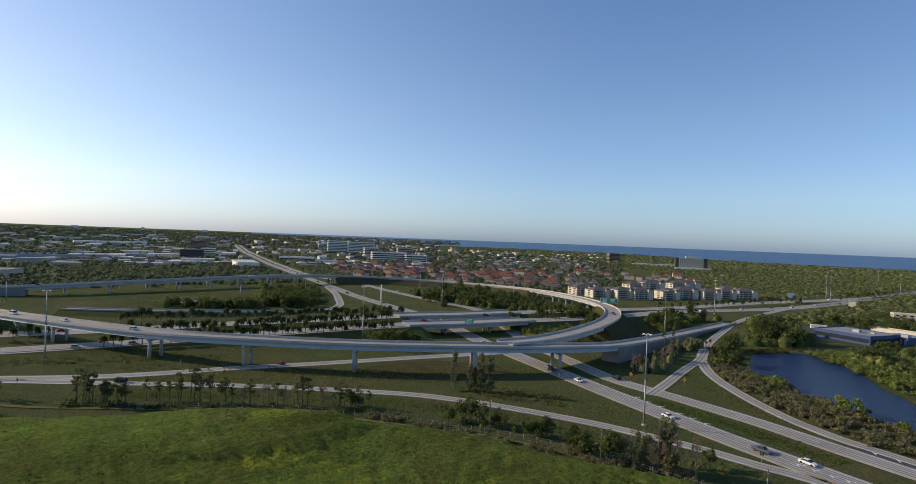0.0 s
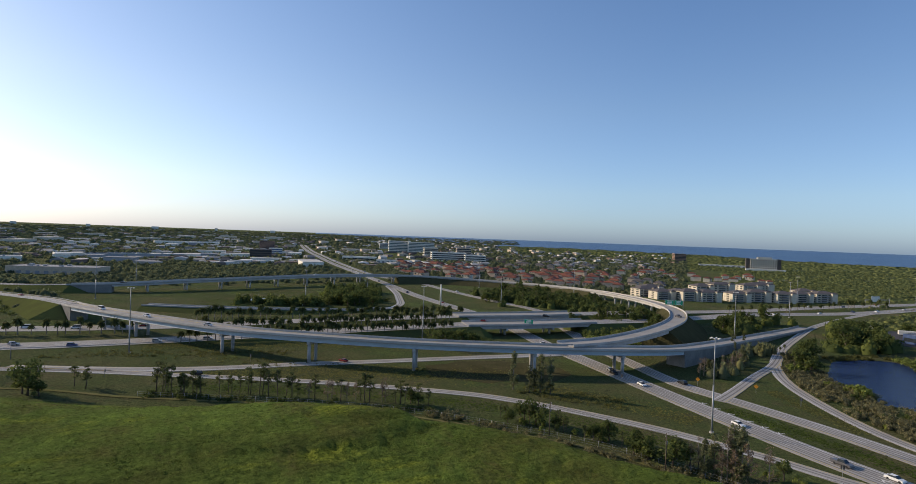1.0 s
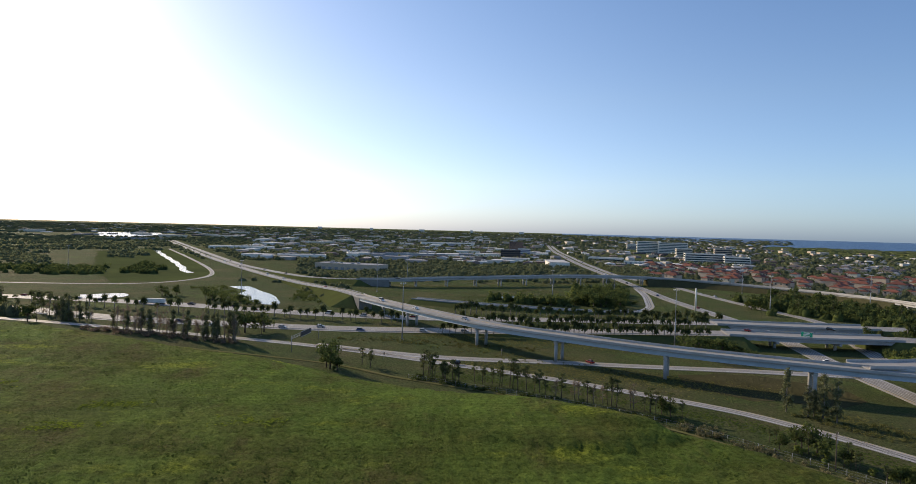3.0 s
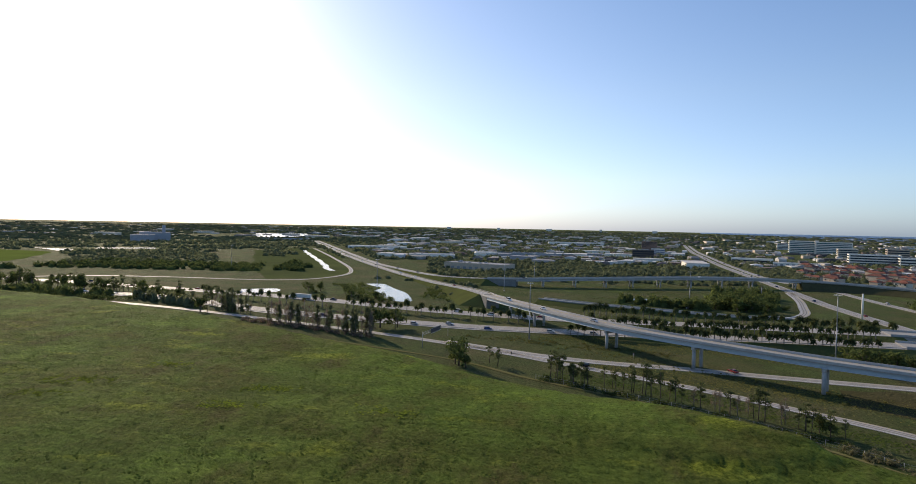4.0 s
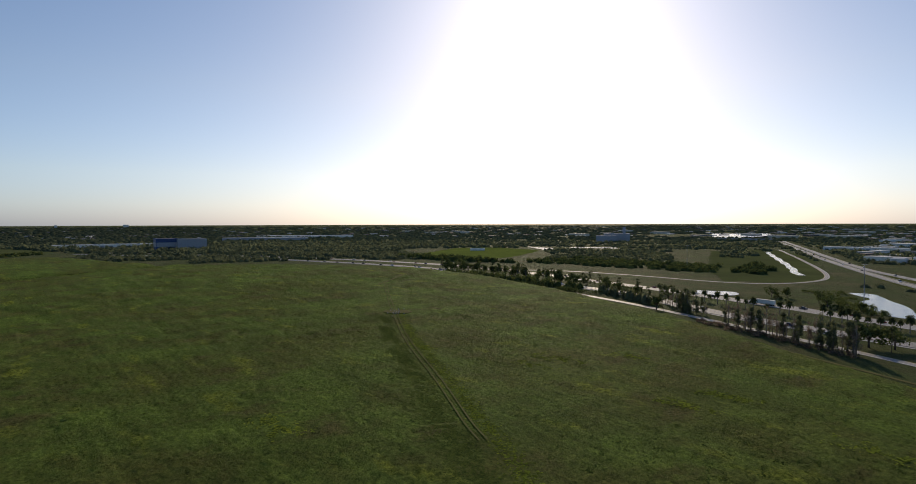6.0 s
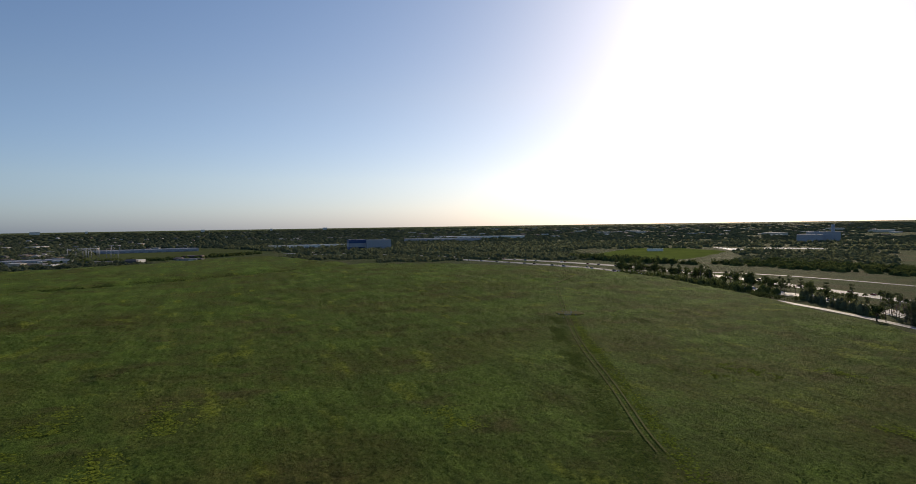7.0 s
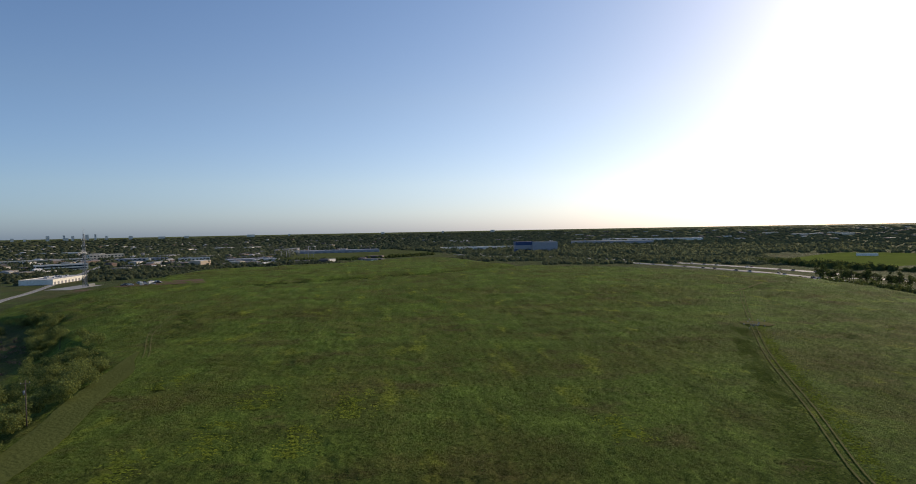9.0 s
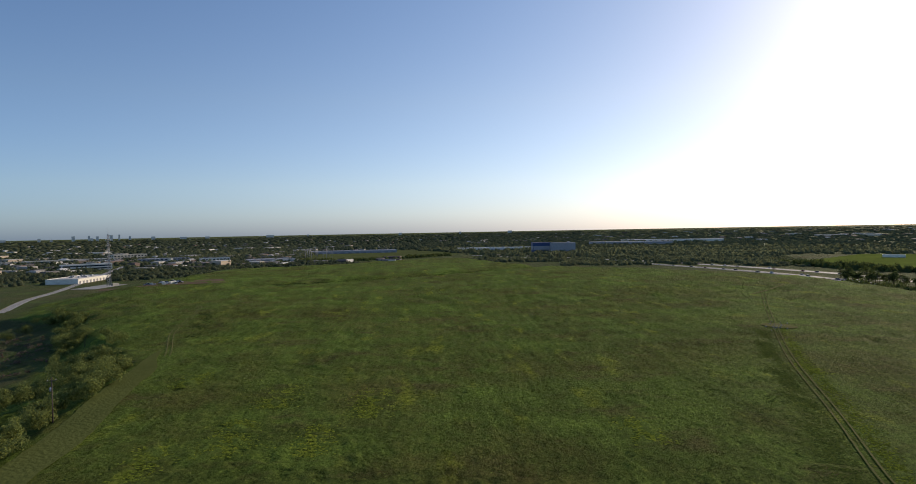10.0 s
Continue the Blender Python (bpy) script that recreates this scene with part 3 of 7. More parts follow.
road("road", [(-145, 640), (-122, 575), (-107, 520), (-98, 480), (-101, 446, 0.3), (-122, 420, 1.2), (-157, 400, 2.4), (-200, 386, 3), (-236, 381, 3), (-262, 380, 3)], 7.0, "looping slip road curving round a thicket", 1)
# retaining walls and parapets carry the loop road where it climbs
_loop = spline([(-101, 446, 0.3), (-122, 420, 1.2), (-157, 400, 2.4), (-200, 386, 3), (-236, 381, 3), (-262, 380, 3)], 4.0)
ramp = thing("ramp_wall", "pale concrete retaining walls of a climbing loop ramp", "wall", kind="structure")
for s in (-1, 1):
    child("retaining_wall", sweep("retaining_wall", _loop, lambda i: [(s * 4.1 - .25, .1), (s * 4.1 + .25, .1), (s * 4.1 + .25, -_loop[i][2] - .5), (s * 4.1 - .25, -_loop[i][2] - .5)], WALLCON), ramp)
    child("parapet", sweep("parapet", _loop, box_section(.36, .8, s * 4.1, .12), CONCRETE), ramp)

# freeway, raised over the crossing roads
road("road", [(-1180, -700), (-1062, -440), (-1030, -335), (-935, -205), (-862, -108), (-795, -32), (-722, 26), (-600, 98), (-474, 166), (-362, 193), (-300, 218), (-230, 250), (-177, 282, 0.3), (-120, 312, 2), (-75, 330, 4.2), (-24, 352, 6)], 17, "busy concrete freeway carriageway with heavy traffic", 4, guard=1, nose=(0, 9))
road("road", [(46, 386, 6), (95, 425, 4), (150, 478, 1.5), (205, 525, 0.3), (320, 580), (410, 641), (538, 745), (700, 885), (1000, 1150)], 17, "concrete freeway carriageway with steady traffic", 4, nose=(9, 0))
road("road", [(-1230, -680), (-1100, -400), (-1055, -300), (-975, -170), (-900, -65), (-790, 50), (-640, 142), (-545, 186), (-465, 222), (-383, 254), (-325, 270), (-278, 285), (-238, 302), (-190, 326, 0.4), (-138, 352, 2), (-86, 368, 4.2), (-35, 388, 6)], 17, "concrete freeway carriageway beyond the palm median", 4, nose=(0, 9))
road("road", [(40, 425, 6), (90, 466, 4), (150, 514, 1.5), (215, 556, 0.3), (331, 636), (478, 722), (597, 800), (778, 955), (1080, 1230)], 17, "far freeway carriageway leading towards the bay", 4, nose=(9, 0))
# highway on the plain, joining the flyover
road("road", [(-1700, 1090), (-1132, 778), (-865, 632), (-580, 487, 0.3), (-430, 415, 2), (-365, 384, 4.2), (-318, 358, 6.5), (-280, 333, 8.2)], 11.0, "highway carriageway rising on a grassed bank", 2, guard=2, nose=(0, 15))
road("road", [(-1720, 1120), (-1150, 806), (-880, 658), (-700, 562), (-560, 500, 1), (-470, 462, 3), (-420, 452, 4.6), (-380, 456, 6.2)], 11.0, "highway carriageway climbing to a far flyover", 2, guard=1, nose=(0, 14))
road("road", [(-770, -90), (-735, 60), (-700, 165), (-640, 230), (-545, 306), (-545, 380), (-620, 455), (-859, 590), (-1184, 762)], 5.0, "narrow service road curving round the wet field", 1, shoulder=0.3)
road("road", [(-190, -560), (-244, -652), (-309, -736), (-454, -951), (-620, -1200)], 8.0, "grey two-lane street past warehouses", 2, shoulder=0.5)


# ---- flyovers ----
def flyover(label, pts, w, piers, girder_mat, wall_from=None, wall_to=None, name="flyover"):
    """Deck slab, barriers, two girders and paired round columns under caps; solid walls at the ends."""
    ob = thing(name, label, "bridge", kind="structure")
    path = spline(pts, 3.0)
    path[:, 2] += ground_z(path[:, 0], path[:, 1])
    child("deck", sweep("deck", path, [(-w / 2, -0.35), (-w / 2, 0), (w / 2, 0), (w / 2, -0.35), (w / 2 - 1.0, -0.55), (-w / 2 + 1.0, -0.55)], DECKING), ob)
    for s in (-1, 1):
        o = s * (w / 2 - 0.2)
        child("barrier", sweep("barrier", path, [(o - 0.23, 0), (o - 0.12, 0.95), (o + 0.12, 0.95), (o + 0.23, 0)], CONCRETE), ob)
        child("edge_line", sweep("edge_line", path, box_section(0.18, 0.02, s * (w / 2 - 1.3), 0.004), PAINT if s > 0 else YELLOW), ob)
    lo = 0 if wall_from is None else int(np.argmin(np.hypot(path[:, 0] - wall_from[0], path[:, 1] - wall_from[1])))
    hi = len(path) - 1 if wall_to is None else int(np.argmin(np.hypot(path[:, 0] - wall_to[0], path[:, 1] - wall_to[1])))
    span = path[lo:hi + 1]
    for o in (-w / 2 + 0.75, -w / 6, w / 6, w / 2 - 0.75):
        child("girder", sweep("girder", span, [(o - 0.35, -2.1), (o - 0.12, -1.9), (o - 0.12, -0.56), (o + 0.12, -0.56), (o + 0.12, -1.9), (o + 0.35, -2.1)], girder_mat), ob)
    for a, b in ((0, lo), (hi, len(path) - 1)):
        if b - a > 2:
            seg = path[a:b + 1]
            child("retaining_wall", sweep("retaining_wall", seg, lambda i: [(-w / 2 + 0.3, -0.36), (w / 2 - 0.3, -0.36), (w / 2 - 0.3, -max(seg[i][2], 0.5) - 0.3), (-w / 2 + 0.3, -max(seg[i][2], 0.5) - 0.3)], WALLCON), ob)
    for px, py in piers:
        i = int(np.argmin(np.hypot(path[:, 0] - px, path[:, 1] - py)))
        t = path[min(i + 1, len(path) - 1)] - path[i - 1]
        turn = math.atan2(t[1], t[0])
        top = path[i][2] - 2.1
        pier = child("pier", boxes("cap", [(0, 0, top - 0.75, 1.5, w - 1.4, 1.3)], CONCRETE, 0.12), ob, Matrix.Translation((path[i][0], path[i][1], 0)) @ Matrix.Rotation(turn, 4, "Z"))
        for s in (-1, 1):
            bm = bmesh.new()
            tube(bm, (0, s * 3.3, -0.3), (0, s * 3.3, top - 1.3), 0.78, 0.78, 12)
            child("column", done("column", bm, CONCRETE), pier)
    return ob


flyover("long curved flyover with pale blue girders on paired concrete columns",
        [(-283, 335, 8.0), (-262, 321, 8.8), (-215, 295, 10.3), (-137.5, 262, 11.5), (-91.7, 253, 12), (-43.5, 251, 12), (9, 258, 11.6), (49, 271, 10.4), (78, 289, 8.6), (103, 318, 6.2), (133, 355, 4.0), (168, 397, 2.0), (200, 434, 0.7), (222, 460, 0.2)], 10.4,
        [(-229, 303), (-199, 288), (-137.5, 262), (-91.7, 253), (-43.5, 251), (9, 258), (49, 271)], GIRDER, (-266, 323), (82, 289))
flyover("sweeping concrete flyover curving back over the freeway",
        [(-384, 454, 6.2), (-352, 466, 7.4), (-331, 482, 8.2), (-310, 508, 9), (-288, 531, 9.5), (-270, 553, 10), (-252, 579, 10.2), (-230, 605, 10.6), (-208, 632, 10.6), (-185, 657, 10.2), (-162, 679, 9.6), (-130, 697, 8.8), (-75, 707, 7.4), (-10, 690, 6.8), (45, 655, 7.2), (85, 606, 8), (105, 555, 9), (118, 505, 9.5), (122, 455, 9.7), (113, 407, 10.2), (98, 367, 10.6), (74, 324, 11), (46, 286, 11.5), (24, 268, 11.7)], 11.5,
        [(-331, 482), (-310, 508), (-288, 531), (-270, 553), (-252, 579), (-230, 605), (-208, 632), (-185, 657), (-150, 687), (90, 598), (100, 570), (109, 542), (116, 514)], CONCRETE, (-352, 466), None)
for pts in ([(-30, 349.5, 6.3), (8, 364, 6.5), (50, 389.5, 6.3)], [(-40, 386, 6.3), (0, 402, 6.5), (44, 428, 6.3)]):
    flyover("low concrete freeway bridge over crossing carriageways", pts, 17.6, [(pts[1][0] + 14, pts[1][1] + 8), (pts[1][0] - 16, pts[1][1] - 6)], CONCRETE, name="freeway_bridge")

earth_bank("steep rough earth bank carrying the curved ramp", [(123, 470, 9.6), (121, 445, 9.8), (113, 407, 10.2), (98, 367, 10.6), (84, 342, 10.8)], 11.0, 1.35, DIRTGRASS)
earth_bank("dark earth bank carrying the far flyover", [(-146, 690, 9.2), (-128, 697, 8.6), (-75, 707, 7.3), (-10, 690, 6.7), (45, 655, 7.0), (82, 610, 7.8)], 9.0, 1.3, DIRTGRASS)


def meadow(label, pts, mat, lift=0.1):
    p = spline([*pts, pts[0]], 25.0)[:-1]
    rng = random.Random(4)
    verts = [(x + rng.uniform(-4, 4), y + rng.uniform(-4, 4), gz(x, y) + lift) for x, y, _ in p]
    return tagged(new("meadow", mesh_of("meadow", verts, [tuple(range(len(verts)))], mat)), label, "field", kind="structure")


OPEN_FIELDS = ([(-1007, -40), (-940, 10), (-880, 62), (-950, 120), (-1038, 174), (-1130, 212), (-1234, 245), (-1300, 215), (-1360, 185), (-1372, 87), (-1200, 20)],
               [(-880, -960), (-950, -850), (-1060, -800), (-1165, -780), (-1261, -790), (-1380, -930), (-1460, -1110), (-1327, -1225), (-1238, -1260), (-1050, -1120)])


def in_field(x, y):
    """Whether a place lies in one of the open fields."""
    return any(inside_by(x, y, np.array(f, float))[0] > -15 for f in OPEN_FIELDS)


meadow("bright green mown field beyond the freeway", OPEN_FIELDS[0], MEADOW)
meadow("olive green field beyond the hill", OPEN_FIELDS[1], FIELD)
# the earth patch's dark colour also stands in for the flyover's shadow
meadow("bare earth and weeds under the flyover, darkened for its shadow", [(-38, 262), (-22, 272), (1, 278), (20, 276), (24, 256), (6, 240), (-13, 237), (-33, 240)], DIRTGRASS, 0.07)
meadow("green field round a drainage canal", [(-1145, 590), (-1200, 740), (-900, 640), (-725, 512), (-575, 432), (-545, 375), (-560, 320), (-614, 320)], FIELD, 0.08)

# ---- trees ----
def leaf_cloud(blobs, n, size, rng, squash=1.0, loose=0.5):
    """Small leaf sprays scattered through the outer shells of a few blobs (x, y, z, radius)."""
    b = np.array(blobs, float)
    wgt = b[:, 3] ** 2
    pick = rng.choice(len(b), n, p=wgt / wgt.sum())
    v = rng.normal(size=(n, 3))
    v /= np.linalg.norm(v, axis=1)[:, None]
    c = b[pick, :3] + v * (b[pick, 3] * rng.uniform(0.45, 1.05, n))[:, None] * (1, 1, squash)
    face = v + (0, 0, .25) + rng.normal(size=(n, 3)) * loose
    u = np.cross(face, rng.normal(size=(n, 3)))
    u /= np.linalg.norm(u, axis=1)[:, None]
    w = np.cross(face, u)
    w /= np.linalg.norm(w, axis=1)[:, None]
    s = size * rng.uniform(0.6, 1.4, n)[:, None]
    verts = np.stack([c - u * s, c + w * s * 0.6, c + u * s, c - w * s * 0.6], 1).reshape(-1, 3)
    k = np.arange(n)[:, None] * 4
    tris = np.concatenate([k + (0, 1, 2), k + (0, 2, 3)])
    return verts, tris


def limb_mesh(name, limbs, mat, sides_n=5):
    bm = bmesh.new()
    for a, b, r0, r1 in limbs:
        tube(bm, a, b, r0, r1, sides_n)
    return done(name, bm, mat)


def tree_kind(kind, seed):
    """Trunk with limbs, and a crown of leaf sprays: meshes for one tree of the kind."""
    rng = np.random.default_rng(seed)
    U = rng.uniform
    limbs, blobs = [], []
    if kind == "pine":
        h = U(9, 12.5)
        lean = U(-.5, .5, 2)
        top = np.array((lean[0], lean[1], h))
        limbs.append(((0, 0, -0.3), tuple(top * (1, 1, .6)), 0.2, 0.14))
        limbs.append((tuple(top * (1, 1, .6)), tuple(top), 0.14, 0.04))
        for i in range(11):
            z = h * U(.48, 1.0)
            a, l = U(0, 6.28), U(.7, 2.3) * (1.25 - z / h * .75)
            p = np.array((lean[0] * z / h + math.cos(a) * l, lean[1] * z / h + math.sin(a) * l, z + U(0, .5)))
            limbs.append(((lean[0] * z / h, lean[1] * z / h, z - .6), tuple(p), 0.07, 0.03))
            blobs.append((*p, U(.65, 1.15)))
        crown = leaf_cloud(blobs, 420, 0.29, rng, 0.7)
        return limbs, crown, BARK, LEAF_PINE
    if kind == "oak":
        h = U(8, 12)
        limbs.append(((0, 0, -0.3), (0, 0, h * .4), 0.38, 0.26))
        for i in range(13):
            a, l, z = U(0, 6.28), U(.6, h * .42), h * U(.26, .82)
            p = (math.cos(a) * l, math.sin(a) * l, z)
            limbs.append(((0, 0, h * U(.22, .4)), p, 0.15, 0.05))
            blobs.append((*p, h * U(.15, .23)))
        crown = leaf_cloud(blobs, 560, 0.54, rng, 0.85)
        return limbs, crown, BARK, LEAF_OAK
    if kind in ("bush", "dry", "myrtle"):
        h = U(3.0, 5.0)
        for i in range(10):
            a, l, z = U(0, 6.28), U(.2, h * .62), h * U(.18, .78)
            p = (math.cos(a) * l, math.sin(a) * l, z)
            limbs.append(((U(-.3, .3), U(-.3, .3), -0.2), p, 0.07, 0.03))
            blobs.append((*p, h * U(.17, .27)))
        crown = leaf_cloud(blobs, 560 if kind != "dry" else 420, 0.3 if kind != "dry" else 0.22, rng, 0.9)
        return limbs, crown, BARK, {"bush": LEAF_BRIGHT, "dry": LEAF_DRY, "myrtle": LEAF_OAK}[kind]
    if kind == "bare":
        h = U(8, 11.5)
        limbs.append(((0, 0, -0.3), (U(-.3, .3), U(-.3, .3), h), 0.2, 0.03))
        for i in range(26):
            z = h * U(.2, .97)
            a, l = U(0, 6.28), (1.15 - z / h) * U(1.0, 2.2)
            p = (math.cos(a) * l, math.sin(a) * l, z + l * .45)
            limbs.append(((0, 0, z), p, 0.05, 0.02))
            blobs.append((*p, U(.35, .8)))
        crown = leaf_cloud(blobs, 620, 0.15, rng, 1.3, 2.0)
        return limbs, crown, PALEBARK, LEAF_BARE
    if kind == "cypress":
        h = U(9, 13)
        limbs.append(((0, 0, -0.3), (0, 0, h), 0.22, 0.04))
        for i in range(22):
            z = h * U(.15, .97)
            a, l = U(0, 6.28), (1.08 - z / h) * U(.6, 2.0)
            p = (math.cos(a) * l, math.sin(a) * l, z)
            limbs.append(((0, 0, z - .3), p, 0.05, 0.02))
            blobs.append((*p, U(.65, 1.15)))
        crown = leaf_cloud(blobs, 1150, 0.28, rng)
        return limbs, crown, PALEBARK, LEAF_CYPRESS
    raise ValueError(kind)


def palm_meshes(seed):
    rng = random.Random(seed)
    h = rng.uniform(5.2, 7.2)
    bm = bmesh.new()
    tube(bm, (0, 0, -0.3), (0.08, 0.05, h * .5), 0.24, 0.2, 7)
    tube(bm, (0.08, 0.05, h * .5), (0.1, 0.1, h), 0.2, 0.26, 7)
    trunk = done("trunk", bm, PALEBARK)
    verts, tris = [], []
    for i in range(46):
        a, up = rng.uniform(0, 6.28), rng.uniform(-0.9, 1.25)
        l, w = rng.uniform(1.6, 2.3), rng.uniform(.42, .62)
        d = np.array((math.cos(a), math.sin(a), 0))
        s = np.array((-math.sin(a), math.cos(a), 0))
        base = len(verts)
        for k in range(4):
            t = k / 3
            c = np.array((0.1, 0.1, h)) + d * l * t * math.cos(up * (1 - t * .4)) + np.array((0, 0, l * t * math.sin(up) - 0.55 * l * t * t))
            ww = w * (0.25 + 1.5 * t * (1.15 - t))
            verts += [c - s * ww, c + s * ww]
        for k in range(3):
            q = base + 2 * k
            tris += [(q, q + 1, q + 3), (q, q + 3, q + 2)]
    lv, lt = leaf_cloud([(0.1, 0.1, h + .1, 1.55), (0.1, 0.1, h - .55, 1.25)], 130, .36, np.random.default_rng(seed), .85)
    return trunk, soup("crown", np.concatenate([np.array(verts), lv]), np.concatenate([np.array(tris), lt + len(verts)]), LEAF_PALM)


KINDS = {
    "pine": ("pine_tree", "slender pine with a thin dark green crown", "tree", 4),
    "oak": ("tree", "broad dark green leafy tree in grass", "tree", 4),
    "bush": ("shrub", "bright green leafy shrub on rough ground", "shrub", 4),
    "myrtle": ("shrub", "dark green dense shrub on an earth bank", "shrub", 3),
    "dry": ("shrub", "brownish dry brush on the pond bank", "shrub", 3),
    "bare": ("bare_tree", "nearly leafless grey-brown tree beside the fence", "tree", 3),
    "cypress": ("cypress_tree", "tall feathery grey-green conifer in grass", "tree", 3),
    "palm": ("palm_tree", "sabal palm with a round head of fronds", "palm", 4),
}
MADE = {}


def plant(kind, x, y, size=1.0, group="", z=None, rng=random.Random(5)):
    """Sets one tree of a kind on the ground; the first of each form is built, the rest are copies."""
    name, label, cat, forms = KINDS[kind]
    form = rng.randrange(forms)
    z = gz(x, y) if z is None else z
    m = Matrix.LocRotScale((x, y, z), Euler((0, 0, rng.uniform(0, 6.28))), (size * rng.uniform(.88, 1.12),) * 2 + (size * rng.uniform(.85, 1.15),))
    key = (kind, form)
    if key not in MADE:
        ob = thing(name, label, cat, None, group or "roadside " + name.replace("_", " ") + "s")
        if kind == "palm":
            trunk, crown = palm_meshes(form + 11)
            child("trunk", trunk, ob)
            child("crown", crown, ob)
        else:
            limbs, crown, bark, lf = tree_kind(kind, form * 7 + len(kind))
            child("trunk", limb_mesh("trunk", limbs, bark), ob)
            child("crown", soup("crown", crown[0], crown[1], lf), ob)
        MADE[key] = ob
        ob.matrix_basis = m
        return ob
    src = MADE[key]
    keep = src.scale.copy()
    ob = copy_thing(src, m @ Matrix.Diagonal((1 / keep[0], 1 / keep[1], 1 / keep[2], 1)))
    if group:
        ob["group"] = group
    return ob


def row(kind, a, b, n, jitter=1.0, size=1.0, group="", seed=1, z=None):
    rng = random.Random(seed)
    for i in range(n):
        t = (i + 0.5) / n
        x = a[0] + (b[0] - a[0]) * t + rng.uniform(-jitter, jitter)
        y = a[1] + (b[1] - a[1]) * t + rng.uniform(-jitter, jitter)
        k = kind if isinstance(kind, str) else rng.choice(kind)
        plant(k, x, y, size * rng.uniform(.75, 1.2), group, z if z is None else z[0] + (z[1] - z[0]) * t)


def patch(kinds, corners, n, size=1.0, seed=1, group=""):
    """Scatters plants evenly in a quadrilateral."""
    rng = random.Random(seed)
    a, b, c, d = (Vector(p) for p in corners)
    for i in range(n):
        u, v = rng.random(), rng.random()
        p = (a * (1 - u) + b * u) * (1 - v) + (d * (1 - u) + c * u) * v
        plant(rng.choice(kinds), p.x, p.y, size * rng.uniform(.65, 1.35), group)


def brush(label, corners, n, size, mat, seed, leaves=150):
    """A thicket too dense to count: low blobs of leaf sprays in a quadrilateral, as one object."""
    rng = np.random.default_rng(seed)
    a, b, c, e = (np.array(p, float) for p in corners)
    vs, ts, base = [], [], 0
    for i in range(n):
        u, v = rng.random(2)
        p = (a * (1 - u) + b * u) * (1 - v) + (e * (1 - u) + c * u) * v
        if abs(inside_by(p[0], p[1])[0]) < 1e9:
            h = size * rng.uniform(.6, 1.35)
            blobs = [(p[0] + rng.normal(0, h * .5), p[1] + rng.normal(0, h * .5), gz(*p) + h * rng.uniform(.25, .8), h * rng.uniform(.35, .55)) for _ in range(5)]
            q, t = leaf_cloud(blobs, int(leaves * 1.4), 0.085 * size + .12, rng, .9)
            vs.append(q)
            ts.append(t + base)
            base += len(q)
    return tagged(new("brush", soup("brush", np.concatenate(vs), np.concatenate(ts), mat)), label, "brush", kind="stuff")


# line of pines and brush along the foot of the hill
row("pine", (-129, 191), (-108, 191), 11, 1.2, 0.9, seed=2)
row("pine", (-106, 196), (-76, 198), 13, 1.3, 0.8, seed=3)
row(["bare", "bare", "pine"], (-72, 196), (-43, 199), 12, 1.2, 0.85, seed=4)
row(["pine", "oak"], (-42, 198), (-29, 198), 8, 1.2, 0.62, seed=5)
brush("low brush along the fence at the hill foot", [(-130, 185), (-28, 189), (-26, 195), (-130, 191)], 80, 1.3, LEAF_OAK, 6, 80)
row(["oak", "bush", "pine"], (-2, 192), (32, 172), 15, 2.5, 0.6, seed=7)
row(["pine", "bush", "oak"], (-4, 189), (36, 168), 12, 2.0, 0.55, seed=8)
row(["oak", "myrtle"], (34, 166), (46, 158), 5, 2.0, 0.75, seed=9)
row(["bare", "cypress"], (47, 157), (63, 147), 11, 1.6, 1.12, seed=10)
brush("low dry brush along the fence", [(-28, 186), (60, 142), (68, 146), (-26, 194)], 90, 1.4, LEAF_DRY, 11, 80)
row(["oak", "bush"], (66, 156), (74, 152), 4, 1.5, 0.62, seed=12)
row(["bush", "dry"], (70, 140), (110, 96), 9, 3, 0.6, seed=13)
row(["bare", "bare", "cypress"], (84, 268), (118, 300), 14, 1.8, 0.8, seed=65)
row("cypress", (1, 226), (17, 224), 6, 2.2, 1.08, seed=14)
for x, y, k, s in ((-164, 177.5, "oak", 1.25), (-168, 179.5, "oak", 1.0), (-160, 177.5, "oak", .75), (-159, 192, "pine", .8), (-155, 193, "pine", .85), (-153, 190, "pine", .75), (-122, 189, "pine", .9), (-115, 189, "pine", .8),
                   (-258, 211, "oak", 1.4), (-252, 219, "oak", 1.3), (-262, 208, "pine", 1.4), (-380, 158, "oak", 1.15), (-376, 161, "pine", 1.1), (-247, 213, "pine", 1.0)):
    plant(k, x, y, s)
row(["bare", "bare", "cypress"], (-322, 175), (-238, 192), 46, 2.2, 1.12, seed=15)
row(["bare", "cypress"], (-384, 170), (-352, 178), 14, 2.0, 1.0, seed=66)
brush("leafless scrub beside the service road", [(-332, 160), (-236, 186), (-238, 194), (-332, 170)], 70, 1.8, LEAF_BARE, 16, 90)
row(["pine", "pine", "oak"], (-575, 142), (-385, 182), 36, 6, 1.0, seed=17)
row(["oak", "pine", "oak"], (-760, 20), (-560, 140), 52, 8, 1.15, seed=18)
brush("dark scrub between hill and freeway", [(-720, -40), (-470, 128), (-465, 146), (-715, 0)], 190, 3.4, LEAF_OAK, 19, 80)
